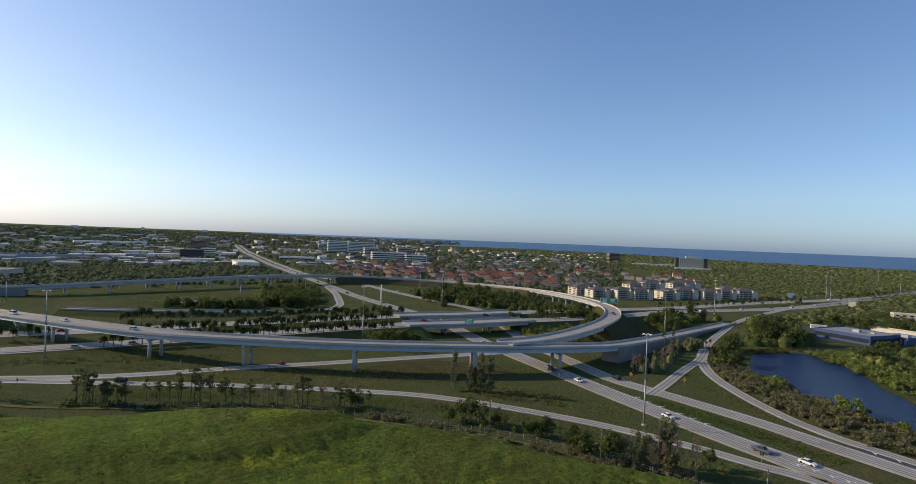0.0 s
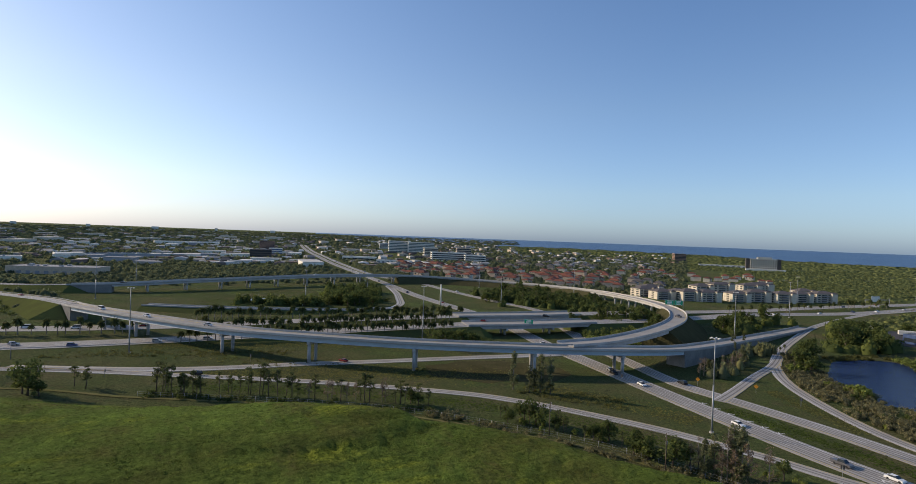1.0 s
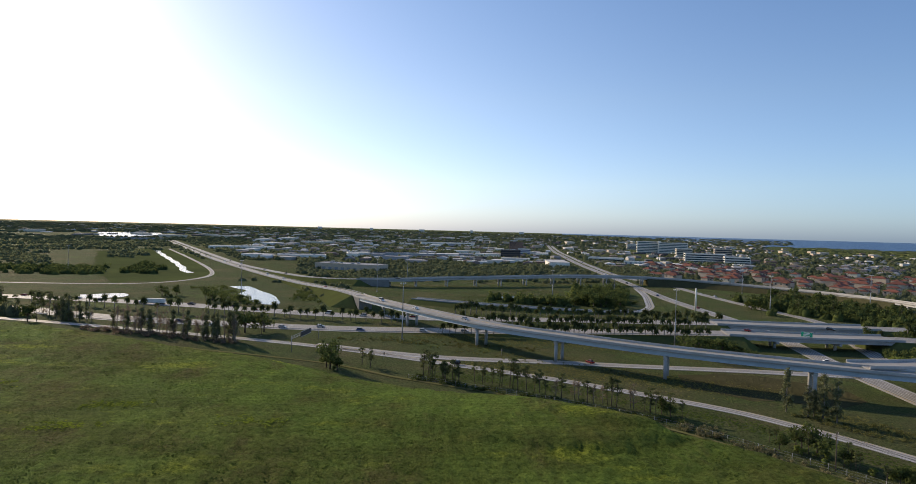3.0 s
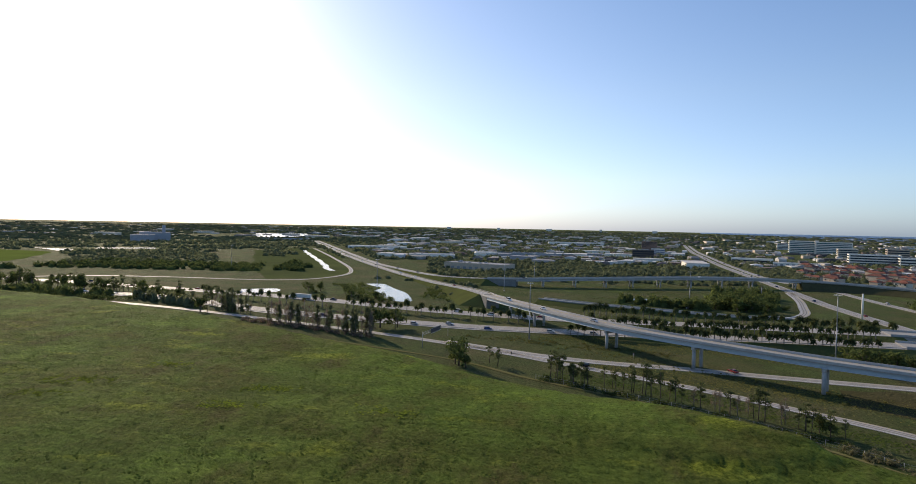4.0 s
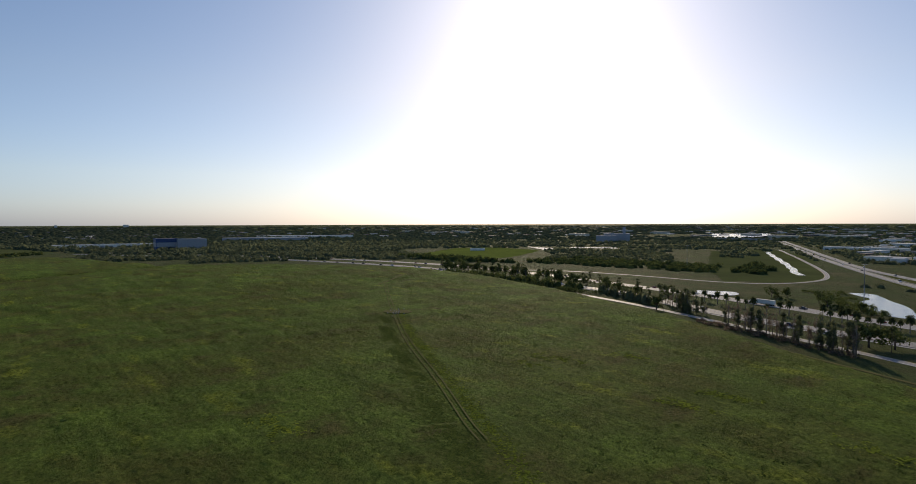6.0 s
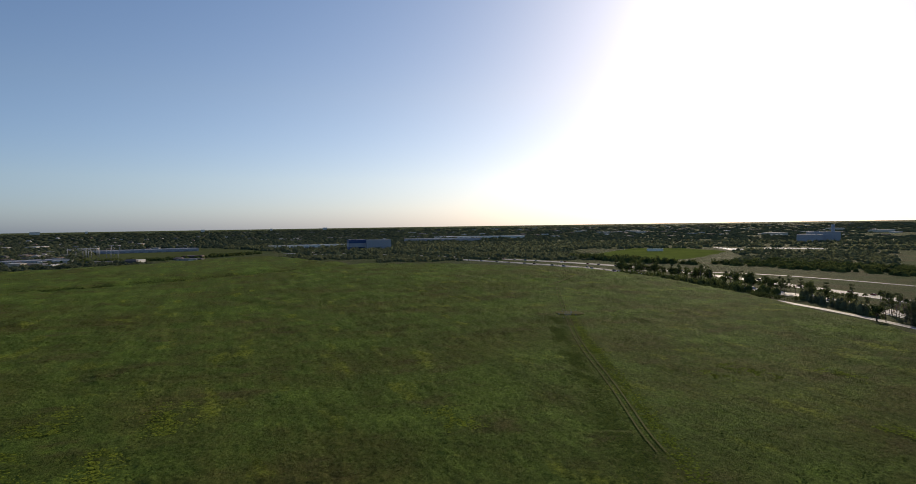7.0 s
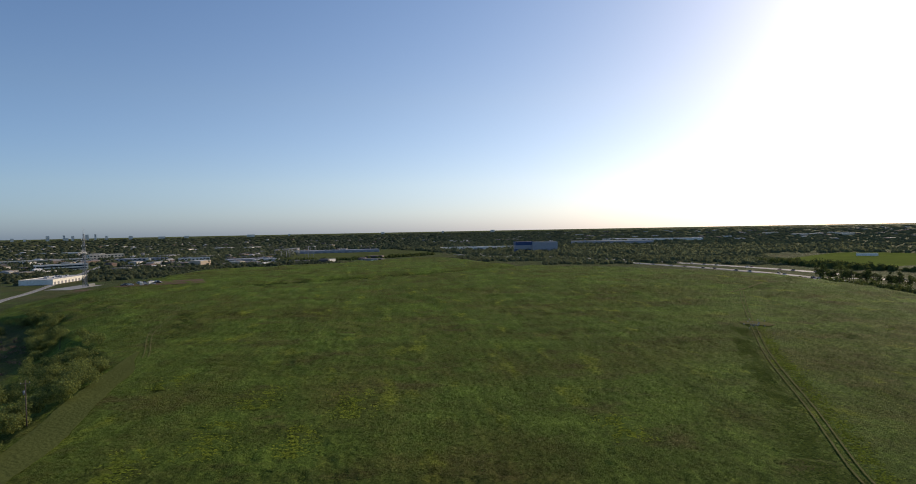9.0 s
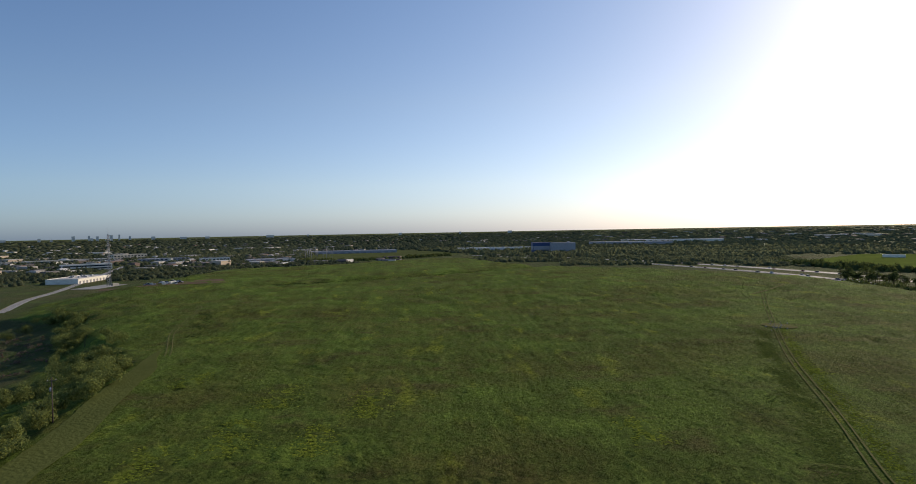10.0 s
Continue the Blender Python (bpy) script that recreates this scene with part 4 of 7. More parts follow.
# palms of the freeway
row("palm", (-335, 240), (-205, 294), 26, 1.2, 1.15, "palms in the freeway median", 20)
row("palm", (-470, 195), (-345, 232), 16, 1.5, 1.15, "palms in the freeway median", 21)
row("palm", (-184, 303), (-132, 330), 15, 0.8, 1.12, "palms in the freeway median", 22)
row("palm", (-130, 299), (-36, 337), 31, 0.5, 1.12, "palms beside the freeway", 23, (0.3, 3.4))
row("palm", (-172, 274), (-132, 297), 11, 0.8, 1.12, "palms beside the freeway", 24)
row("palm", (-128, 332), (-40, 367), 30, 0.7, 1.12, "palms in the freeway median", 25, (0.8, 4.4))
row("palm", (-205, 346), (-60, 400), 44, 1.2, 1.12, "palms beyond the freeway", 26, (0.0, 1.8))
row("palm", (-66, 394), (-34, 404), 8, 2.5, 1.05, "palms beyond the freeway", 27, (2.0, 3.0))
row("palm", (60, 425), (140, 492), 12, 2.0, 1.12, "palms in the freeway median", 28, (4.6, 1.2))
row("palm", (185, 525), (400, 658), 26, 2.5, 1.12, "palms in the freeway median", 29)
row("palm", (470, 700), (640, 835), 14, 3, 1.15, "palms in the freeway median", 30)
row("palm", (126, 330), (160, 356), 7, 2.0, 0.6, "small palms by the ramp wall", 31)
# banks and thickets
brush("dark shrubs between ramp and freeway", [(30, 400), (62, 412), (112, 450), (90, 470)], 70, 2.8, LEAF_OAK, 32, 100)
patch(["oak", "palm"], [(30, 396), (62, 408), (112, 440), (100, 470)], 26, 0.95, 32)
brush("dense green shrubs on the curved ramp bank", [(46, 345), (70, 334), (112, 440), (96, 440)], 110, 2.6, LEAF_BRIGHT, 33, 100)
patch(["bush", "myrtle"], [(50, 356), (70, 346), (112, 440), (98, 440)], 20, 0.9, 33)
brush("dark shrubs on the freeway bank", [(-50, 298), (-16, 306), (-14, 332), (-54, 322)], 50, 2.8, LEAF_OAK, 34, 100)
patch(["oak", "myrtle"], [(-48, 300), (-18, 306), (-20, 330), (-52, 322)], 16, 0.9, 34)
patch(["oak", "myrtle"], [(-215, 428), (-150, 436), (-146, 446), (-212, 440)], 22, 0.7, 35)
brush("rounded thicket inside the loop road", [(-162, 452), (-116, 450), (-112, 500), (-166, 500)], 80, 3.4, LEAF_OAK, 36, 100)
patch(["oak", "oak", "bush"], [(-160, 452), (-116, 452), (-112, 500), (-165, 500)], 32, 0.95, 36)
brush("green scrub by the loop road", [(-188, 500), (-130, 505), (-140, 562), (-182, 562)], 60, 2.8, LEAF_BRIGHT, 37, 90)
brush("green scrub by the freeway ramp", [(140, 405), (165, 414), (212, 490), (165, 472)], 60, 3.4, LEAF_OAK, 38, 100)
patch(["oak", "bush"], [(140, 408), (170, 420), (215, 500), (165, 470)], 20, 1.1, 38)
patch(["myrtle", "cypress"], [(96, 312), (130, 330), (150, 380), (120, 360)], 16, 0.6, 39)
patch(["oak", "bush", "oak"], [(185, 356), (222, 350), (256, 420), (228, 430)], 26, 1.2, 40)
brush("tangled dry brown brush on the pond bank", [(126, 270), (143, 268), (151, 205), (122, 215)], 130, 2.2, LEAF_DRY, 41)
patch(["dry", "myrtle"], [(128, 268), (143, 268), (150, 205), (124, 215)], 10, 0.7, 41)
brush("dry brown brush beside the slip road", [(123, 215), (152, 205), (166, 160), (133, 172)], 110, 2.0, LEAF_DRY, 42)
brush("dry brown brush on the pond bank", [(134, 302), (149, 300), (146, 266), (127, 272)], 55, 1.9, LEAF_DRY, 71)
brush("dry brown brush on the pond bank", [(152, 338), (170, 346), (150, 300), (137, 300)], 60, 1.9, LEAF_DRY, 72)
brush("pale reeds along the pond margin", [(166, 333), (206, 349), (212, 340), (170, 324)], 60, 1.2, REEDS, 73)
patch(["dry", "bush"], [(124, 215), (151, 205), (160, 165), (134, 172)], 8, 0.6, 42)
for x, y, s in ((141, 247, 1.2), (143, 244, 1.0), (147, 212, 1.35), (150, 208, 1.1), (152, 190, 1.0), (143, 256, 1.0), (137, 262, .8), (158, 183, 1.2), (134, 290, 1.0), (139, 292, 1.1)):
    plant("bush", x, y, s * 1.35)
patch(["bush", "oak"], [(138, 286), (147, 290), (172, 345), (160, 340)], 20, 0.95, 43)
brush("green brush along the pond edge", [(209, 334), (224, 336), (214, 225), (194, 230)], 110, 3.0, LEAF_BRIGHT, 44)
patch(["bush"], [(208, 332), (222, 334), (212, 230), (196, 235)], 12, 1.0, 44)
brush("green brush along the pond edge", [(188, 228), (218, 235), (204, 150), (172, 165)], 120, 3.0, LEAF_BRIGHT, 45)
patch(["bush", "oak"], [(190, 225), (215, 235), (200, 150), (178, 170)], 12, 1.0, 45)
brush("mixed green scrub behind the pond", [(218, 325), (300, 345), (290, 250), (215, 235)], 110, 3.2, LEAF_OAK, 46)
patch(["oak", "bush"], [(218, 320), (300, 345), (290, 260), (215, 240)], 20, 0.8, 46)
patch(["oak", "palm", "bush"], [(235, 352), (330, 380), (340, 345), (240, 335)], 20, 0.75, 47)
brush("mixed green scrub beside the freeway", [(270, 445), (430, 575), (540, 580), (380, 390)], 260, 4.0, LEAF_OAK, 48, 90)
patch(["oak", "oak", "bush"], [(280, 455), (420, 560), (520, 560), (380, 400)], 30, 0.9, 48)
brush("wet scrub round a pool", [(-455, 348), (-340, 296), (-345, 278), (-470, 325)], 70, 2.6, LEAF_OAK, 51, 90)
brush("scrub below the highway bank", [(-405, 395), (-345, 325), (-300, 322), (-385, 385)], 60, 2.2, LEAF_OAK, 52, 90)
patch(["oak", "myrtle"], [(-445, 270), (-335, 280), (-330, 292), (-440, 290)], 18, 0.7, 53)
brush("scrub between the slip roads", [(-28, 522), (75, 520), (95, 590), (-8, 592)], 100, 3.4, LEAF_OAK, 54, 100)
patch(["oak", "pine"], [(-30, 520), (70, 520), (90, 590), (-10, 590)], 38, 1.0, 54)
brush("scrub before the houses", [(-5, 600), (92, 560), (62, 625), (-22, 660)], 60, 3.2, LEAF_OAK, 55, 90)
patch(["oak"], [(0, 600), (90, 560), (60, 625), (-20, 660)], 18, 0.95, 55)


brush("rough dark weeds in the verge below the flyover", [(-190, 240), (-20, 236), (-20, 252), (-190, 252)], 150, 0.7, REEDS, 61, 26)
brush("tall rough grass along the freeway edge", [(-210, 226), (-110, 262), (-105, 275), (-205, 245)], 150, 0.8, REEDS, 62, 26)
brush("tan reeds and weeds in a wet verge", [(2, 222), (40, 206), (44, 222), (6, 234)], 120, 0.9, REEDS, 63, 30)
brush("weedy marsh growth round shallow pools", [(-262, 400), (-180, 412), (-120, 470), (-240, 480)], 160, 0.8, REEDS, 64, 26)
# ---- woods of the plain ----
KEEP_OUT = []  # (x, y, radius)
for ob in [o for o in scene.objects if o.type == "MESH" and (o.name.startswith("road") or o.name.startswith("deck"))]:
    co = np.empty(len(ob.data.vertices) * 3, np.float32)
    ob.data.vertices.foreach_get("co", co)
    co = co.reshape(-1, 3)[::4]
    KEEP_OUT += [(x, y, 14.0) for x, y, _ in co]


def clump_forms(sprays, size, count=7):
    """Uneven domes of foliage: a rough core under a loose coat of leaf sprays."""
    rng = np.random.default_rng(9)
    out = []
    for _ in range(count):
        a = np.arange(5) * 1.257
        ring = [np.stack([np.cos(a + o) * q * rng.uniform(.75, 1.25, 5), np.sin(a + o) * q * rng.uniform(.75, 1.25, 5), z * rng.uniform(.7, 1.3, 5)], 1) for o, q, z in ((0, 1.0, 0.05), (.6, .8, .6))]
        v = np.concatenate(ring + [[[rng.normal(0, .15), rng.normal(0, .15), 1.1]]])
        t = [q for i in range(5) for q in ((i, (i + 1) % 5, 5 + i), ((i + 1) % 5, 5 + (i + 1) % 5, 5 + i), (5 + i, 5 + (i + 1) % 5, 10))]
        t = np.array(t)
        if sprays:
            v = v * (.86, .86, .8)
            tops = [(*(rng.normal(0, .42, 2)), rng.uniform(.3, .8), rng.uniform(.3, .55)) for _ in range(6)]
            lv, lt = leaf_cloud(tops, sprays, size, rng, .9)
            lv[:, 2] = np.maximum(lv[:, 2], 0.02)
            v, t = np.concatenate([v, lv]), np.concatenate([t, lt + len(v)])
        out.append((v, t))
    return out


CLUMPS = clump_forms(50, .17) + clump_forms(8, .36) + clump_forms(0, 0)


def woods(label, regions, mat, seed, height=7.0, grow=(2.4, 380.0), extra=()):
    """Tree canopy as many uneven clumps over sectors (yaw from, yaw to, range from, range to, cover)."""
    rng = np.random.default_rng(seed)
    keep = np.array(KEEP_OUT + list(extra))
    pts = []
    for y0, y1, d0, d1, cover in regions:
        d = d0
        while d < d1:
            r = grow[0] + d / grow[1] + max(0, d - 1500) / 420
            step = 2 * r * (1 + d / 2200)
            n = int(radians(y1 - y0) * d / (1.7 * r) * cover * 1.25)
            a = np.radians(rng.uniform(y0, y1, n))
            dd = d + rng.uniform(0, step, n)
            pts.append(np.stack([-np.sin(a) * dd, np.cos(a) * dd, r * rng.uniform(0.6, 1.35, n)], 1))
            d += step
    p = np.concatenate(pts)
    p = p[(inside_by(p[:, 0], p[:, 1]) < -6)]
    for f in OPEN_FIELDS:
        p = p[inside_by(p[:, 0], p[:, 1], np.array(f, float)) < -2]
    lump = np.sin(p[:, 0] * 0.021 + 2 * np.sin(p[:, 1] * 0.008)) + np.sin(p[:, 1] * 0.017 + 2 * np.sin(p[:, 0] * 0.011))
    p = p[(lump > -1.0) | (rng.random(len(p)) < 0.25)]
    ok = np.ones(len(p), bool)
    for i in range(0, len(p), 2000):
        q = p[i:i + 2000]
        ok[i:i + 2000] = ~(np.hypot(q[:, None, 0] - keep[None, :, 0], q[:, None, 1] - keep[None, :, 1]) < keep[None, :, 2] + 0.6 * q[:, None, 2]).any(1)
    p = p[ok]
    dist = np.hypot(p[:, 0], p[:, 1])
    k = np.interp(dist, _RR, _rr) / dist
    x, y, r = p[:, 0] * k, p[:, 1] * k, p[:, 2] * k
    z = ground_z(x, y)
    verts, tris, base = [], [], 0
    form = rng.integers(0, 7, len(p)) + 7 * (dist > 1150) + 7 * (dist > 1900)
    tall = np.minimum(p[:, 2] * 1.05, height) * rng.uniform(0.65, 1.3, len(p)) * k
    for f, (v, t) in enumerate(CLUMPS):
        s = np.where(form == f)[0]
        if not len(s):
            continue
        a = rng.uniform(0, 6.28, len(s))
        c, sn = np.cos(a)[:, None], np.sin(a)[:, None]
        vx = (v[None, :, 0] * c - v[None, :, 1] * sn) * r[s][:, None] + x[s][:, None]
        vy = (v[None, :, 0] * sn + v[None, :, 1] * c) * r[s][:, None] + y[s][:, None]
        vz = v[None, :, 2] * tall[s][:, None] + z[s][:, None] - 0.1
        verts.append(np.stack([vx, vy, vz], -1).reshape(-1, 3))
        tris.append((t[None] + (base + np.arange(len(s)) * len(v))[:, None, None]).reshape(-1, 3))
        base += len(s) * len(v)
    ob = new("woods", soup("woods", np.concatenate(verts), np.concatenate(tris), mat))
    return tagged(ob, label, "woods", kind="stuff"), len(p)

NEARCLUMPS = clump_forms(90, .15)


def grove(label, corners, n, r, h, mat, seed, gap=8.0):
    """Trees grown together in a quadrilateral, clear of the roads, as one canopy of uneven crowns."""
    rng = np.random.default_rng(seed)
    a, b, c, e = (np.array(p, float) for p in corners)
    keep = np.array(KEEP_OUT)
    vs, ts, base = [], [], 0
    for _ in range(n):
        u, w = rng.random(2)
        x, y = (a * (1 - u) + b * u) * (1 - w) + (e * (1 - u) + c * u) * w
        rr, hh = r * rng.uniform(.65, 1.35), h * rng.uniform(.6, 1.25)
        if (np.hypot(keep[:, 0] - x, keep[:, 1] - y) < gap + .55 * rr).any():
            continue
        v, t = NEARCLUMPS[rng.integers(7)]
        q, sn = math.cos(rng.uniform(0, 6.28)), 0
        sn = math.sqrt(max(0, 1 - q * q))
        vs.append(np.stack([(v[:, 0] * q - v[:, 1] * sn) * rr + x, (v[:, 0] * sn + v[:, 1] * q) * rr + y, v[:, 2] * hh + gz(x, y) - .1], 1))
        ts.append(t + base)
        base += len(v)
    return tagged(new("grove", soup("grove", np.concatenate(vs), np.concatenate(ts), mat)), label, "trees", kind="stuff")


def thicket(label, spots, mat, seed):
    """Round-headed shrubs grown into each other: (x, y, radius, height) each, as one object."""
    rng = np.random.default_rng(seed)
    vs, ts, base = [], [], 0
    for x, y, r, h, *up in spots:
        g = up[0] if up else gz(x, y)
        blobs = [(x + rng.normal(0, r * .42), y + rng.normal(0, r * .42), g + h * rng.uniform(.35, .82), r * rng.uniform(.34, .52)) for _ in range(9)]
        v, t = leaf_cloud(blobs, 1600, .24, rng, .8, .6)
        vs.append(v)
        ts.append(t + base)
        base += len(v)
    return tagged(new("thicket", soup("thicket", np.concatenate(vs), np.concatenate(ts), mat)), label, "shrubs", kind="stuff")


def along(pts, n, off, spread, r, h, seed):
    """Shrub places beside a line, some metres to its right."""
    rng = np.random.default_rng(seed)
    p = spline(pts, 2.0)
    nrm = sides(p)
    out = []
    for i in range(n):
        k = int(rng.integers(0, len(p)))
        o = off + rng.normal(0, spread)
        out.append((p[k, 0] + nrm[k, 0] * o, p[k, 1] + nrm[k, 1] * o, r * rng.uniform(.7, 1.3), h * rng.uniform(.7, 1.2)))
    return out


thicket("dense olive green shrubs at the edge of a mown strip", along([(-113, -208), (-94, -187), (-66, -159), (-49, -141), (-34, -126)], 34, 8, 3.2, 4.6, 7.5, 1), LEAF_THICKET, 1)
thicket("dark green shrubs in a hollow below the hill", along([(-128, -250), (-108, -215), (-90, -205), (-60, -180), (-30, -150)], 30, 15, 6, 4.8, 8.0, 2), LEAF_THICKET, 2)
thicket("row of green shrubs along the far edge of a hollow", along([(-192, -440), (-180, -388), (-161, -355), (-141, -301), (-126, -250)], 34, 9, 4, 4.6, 6.5, 3), LEAF_THICKET, 3)
thicket("dark shrubs at the back of a brown hollow", [(-175 + 16 * i, -445 + 9 * i + (i % 3) * 5, 5.5, 6.0) for i in range(9)], LEAF_OAK, 4)
_r, _q = np.random.default_rng(8), spline([(119, 470), (113, 430), (104, 392), (94, 362), (80, 338)], 2.0)
_n, _b = sides(_q), []
for _ in range(46):
    i, o = int(_r.integers(0, len(_q))), _r.uniform(8.5, 19)
    _b.append((_q[i, 0] + _n[i, 0] * o, _q[i, 1] + _n[i, 1] * o, _r.uniform(1.8, 3.0), _r.uniform(2.2, 3.6), max(0.0, 9.0 - (o - 5.5) / 1.35)))
thicket("dense dark shrubs covering the bank of a curved ramp", _b, LEAF_OAK, 5)
brush("rusty brown scrub and dead grass in a hollow", [(-170, -420), (-120, -300), (-50, -250), (-60, -400)], 150, 1.6, LEAF_BARE, 49, 60)
grove("dense dark green trees between the slip roads", [(-70, 590), (-10, 497), (78, 505), (40, 620)], 170, 5.0, 8.0, LEAF_OAK, 1)
grove("dense shrubs filling the inside of a curved ramp", [(34, 357), (55, 352), (93, 407), (74, 440)], 60, 2.8, 4.2, LEAF_OAK, 2, 5)
grove("dense trees beside the freeway and the ramp", [(36, 440), (78, 452), (118, 500), (60, 530)], 70, 3.8, 6.5, LEAF_OAK, 3, 9)
grove("large dark green trees below the freeway", [(142, 388), (192, 408), (263, 466), (178, 486)], 70, 4.6, 8.0, LEAF_OAK, 4, 7)
grove("row of dark round trees beside a marsh", [(-216, 424), (-153, 442), (-160, 462), (-225, 446)], 46, 3.6, 6.5, LEAF_OAK, 5, 6)
grove("round wood of mixed green trees inside a loop road", [(-200, 580), (-148, 450), (-114, 482), (-140, 572)], 80, 4.2, 7.5, LEAF_OAK, 6, 6)
grove("leafy green trees between pond and warehouse", [(180, 352), (222, 350), (256, 420), (226, 428)], 50, 4.0, 7.5, LEAF_OAK, 7, 6)
grove("belt of dark trees beyond the freeway", [(-1007, -48), (-868, 58), (-842, 140), (-985, 0)], 90, 5.5, 8.0, LEAF_OAK, 8, 8)
grove("dense dark scrub belt along a wet field", [(-860, 150), (-645, 335), (-740, 395), (-960, 255)], 330, 5.0, 5.0, LEAF_OAK, 11, 6)
grove("oval thicket in a green field", [(-667, 364), (-616, 378), (-690, 440), (-790, 472)], 80, 4.6, 4.6, LEAF_OAK, 12, 6)
grove("thin roadside trees grown into a dark belt", [(-480, 146), (-330, 172), (-334, 180), (-482, 156)], 60, 2.6, 7.0, LEAF_CYPRESS, 13, 4)
grove("dark wood between hill and freeway", [(-660, 20), (-500, 128), (-508, 146), (-680, 40)], 110, 3.6, 6.5, LEAF_OAK, 14, 5)
grove("dark hedge of trees behind the hill", [(-800, -985), (-920, -795), (-945, -825), (-840, -1005)], 80, 5.5, 6.0, LEAF_OAK, 15, 6)
grove("dark hedge of trees behind the hill", [(-920, -790), (-1180, -748), (-1190, -785), (-945, -828)], 90, 6.0, 6.0, LEAF_OAK, 16, 6)
grove("thick green scrub behind the pond", [(196, 160), (214, 330), (300, 350), (290, 200)], 150, 3.4, 4.6, LEAF_THICKET, 9, 5)
grove("dark trees along the foot of a ramp wall", [(84, 268), (92, 262), (150, 342), (140, 348)], 26, 2.2, 6.5, LEAF_CYPRESS, 10, 3)


# ---- buildings ----
def front(x, y, extra=0.0):
    """The turn that faces a building's long side to the hill."""
    return math.atan2(y, x) - math.pi / 2 + radians(extra)


def building(name, label, x, y, w, d, h, extra=0.0, wall=None, roof=None, floors=3, bays=6, style="windows", glass=None, group="", cat="building", units=2):
    """Walls with a parapet, a roof inside it, windows let into the front and sides, and plant on the roof."""
    wall, roof, glass = wall or WHITE, roof or ROOFGREY, glass or GLASS
    X, Y, Z, k = far(x, y)
    m = Matrix.LocRotScale((X, Y, Z - 0.2 * k), Euler((0, 0, front(x, y, extra))), (k, k, k))
    KEEP_OUT.append((x, y, min(max(w, d) * 0.42, 48)))
    ob = thing(name, label, cat, m, group)
    t = 0.4
    child("wall", boxes("wall", [(0, -d / 2 + t / 2, h / 2, w, t, h), (0, d / 2 - t / 2, h / 2, w, t, h), (-w / 2 + t / 2, 0, h / 2, t, d - 2 * t, h), (w / 2 - t / 2, 0, h / 2, t, d - 2 * t, h)], wall), ob)
    rf = child("roof", boxes("roof", [(0, 0, h - 0.75, w - 2 * t, d - 2 * t, 0.5)], roof), ob)
    rng = random.Random(int(abs(x) + abs(y)))
    for i in range(units):
        s = rng.uniform(1.5, 3.2)
        child("roof_unit", boxes("roof_unit", [(rng.uniform(-.38, .38) * w, rng.uniform(-.3, .3) * d, h - 0.5 + s * .35, s * 1.6, s, s * .7)], STEEL), rf)
    fh = h / (floors + 0.35)
    if style == "bands":
        for f in range(floors):
            z = (f + 0.62) * fh
            for sx, sy, ww, dd in ((0, -1, w * .96, 0.12), (0, 1, w * .96, 0.12), (-1, 0, 0.12, d * .92), (1, 0, 0.12, d * .92)):
                child("window_band", boxes("window_band", [(sx * (w / 2 + .02), sy * (d / 2 + .02), z, ww, dd, fh * .52)], glass), ob)
    elif style == "windows":
        pane = boxes("window", [(0, 0, 0, w / bays * .5, 0.14, fh * .5)], glass)
        side = boxes("window", [(0, 0, 0, 0.14, max(d / max(2, int(bays * d / w)) * .5, .8), fh * .5)], glass)
        for f in range(floors):
            z = (f + 0.6) * fh
            for b in range(bays):
                child("window", pane, ob, pose((b + .5 - bays / 2) * w / bays, -d / 2 - .02, z))
            n = max(1, int(bays * d / w * .8))
            for b in range(n):
                for s in (-1, 1):
                    child("window", side, ob, pose(s * (w / 2 + .02), (b + .5 - n / 2) * d / n, z))
    elif style == "doors":
        for b in range(bays):
            child("dock_door", boxes("dock_door", [((b + .5 - bays / 2) * w / bays, -d / 2 - .03, 2.0, w / bays * .5, 0.14, 3.6)], ROOFGREY), ob)
    return ob


def hip_roof(name, w, d, h, over, mat):
    a, b = w / 2 + over, d / 2 + over
    r = max(a - b, 0.6)
    verts = [(-a, -b, 0), (a, -b, 0), (a, b, 0), (-a, b, 0), (-r, 0, h), (r, 0, h), (-a, -b, -.25), (a, -b, -.25), (a, b, -.25), (-a, b, -.25)]
    faces = [(0, 1, 5, 4), (2, 3, 4, 5), (1, 2, 5), (3, 0, 4), (0, 6, 7, 1), (1, 7, 8, 2), (2, 8, 9, 3), (3, 9, 6, 0), (9, 8, 7, 6)]
    return mesh_of(name, verts, faces, mat)


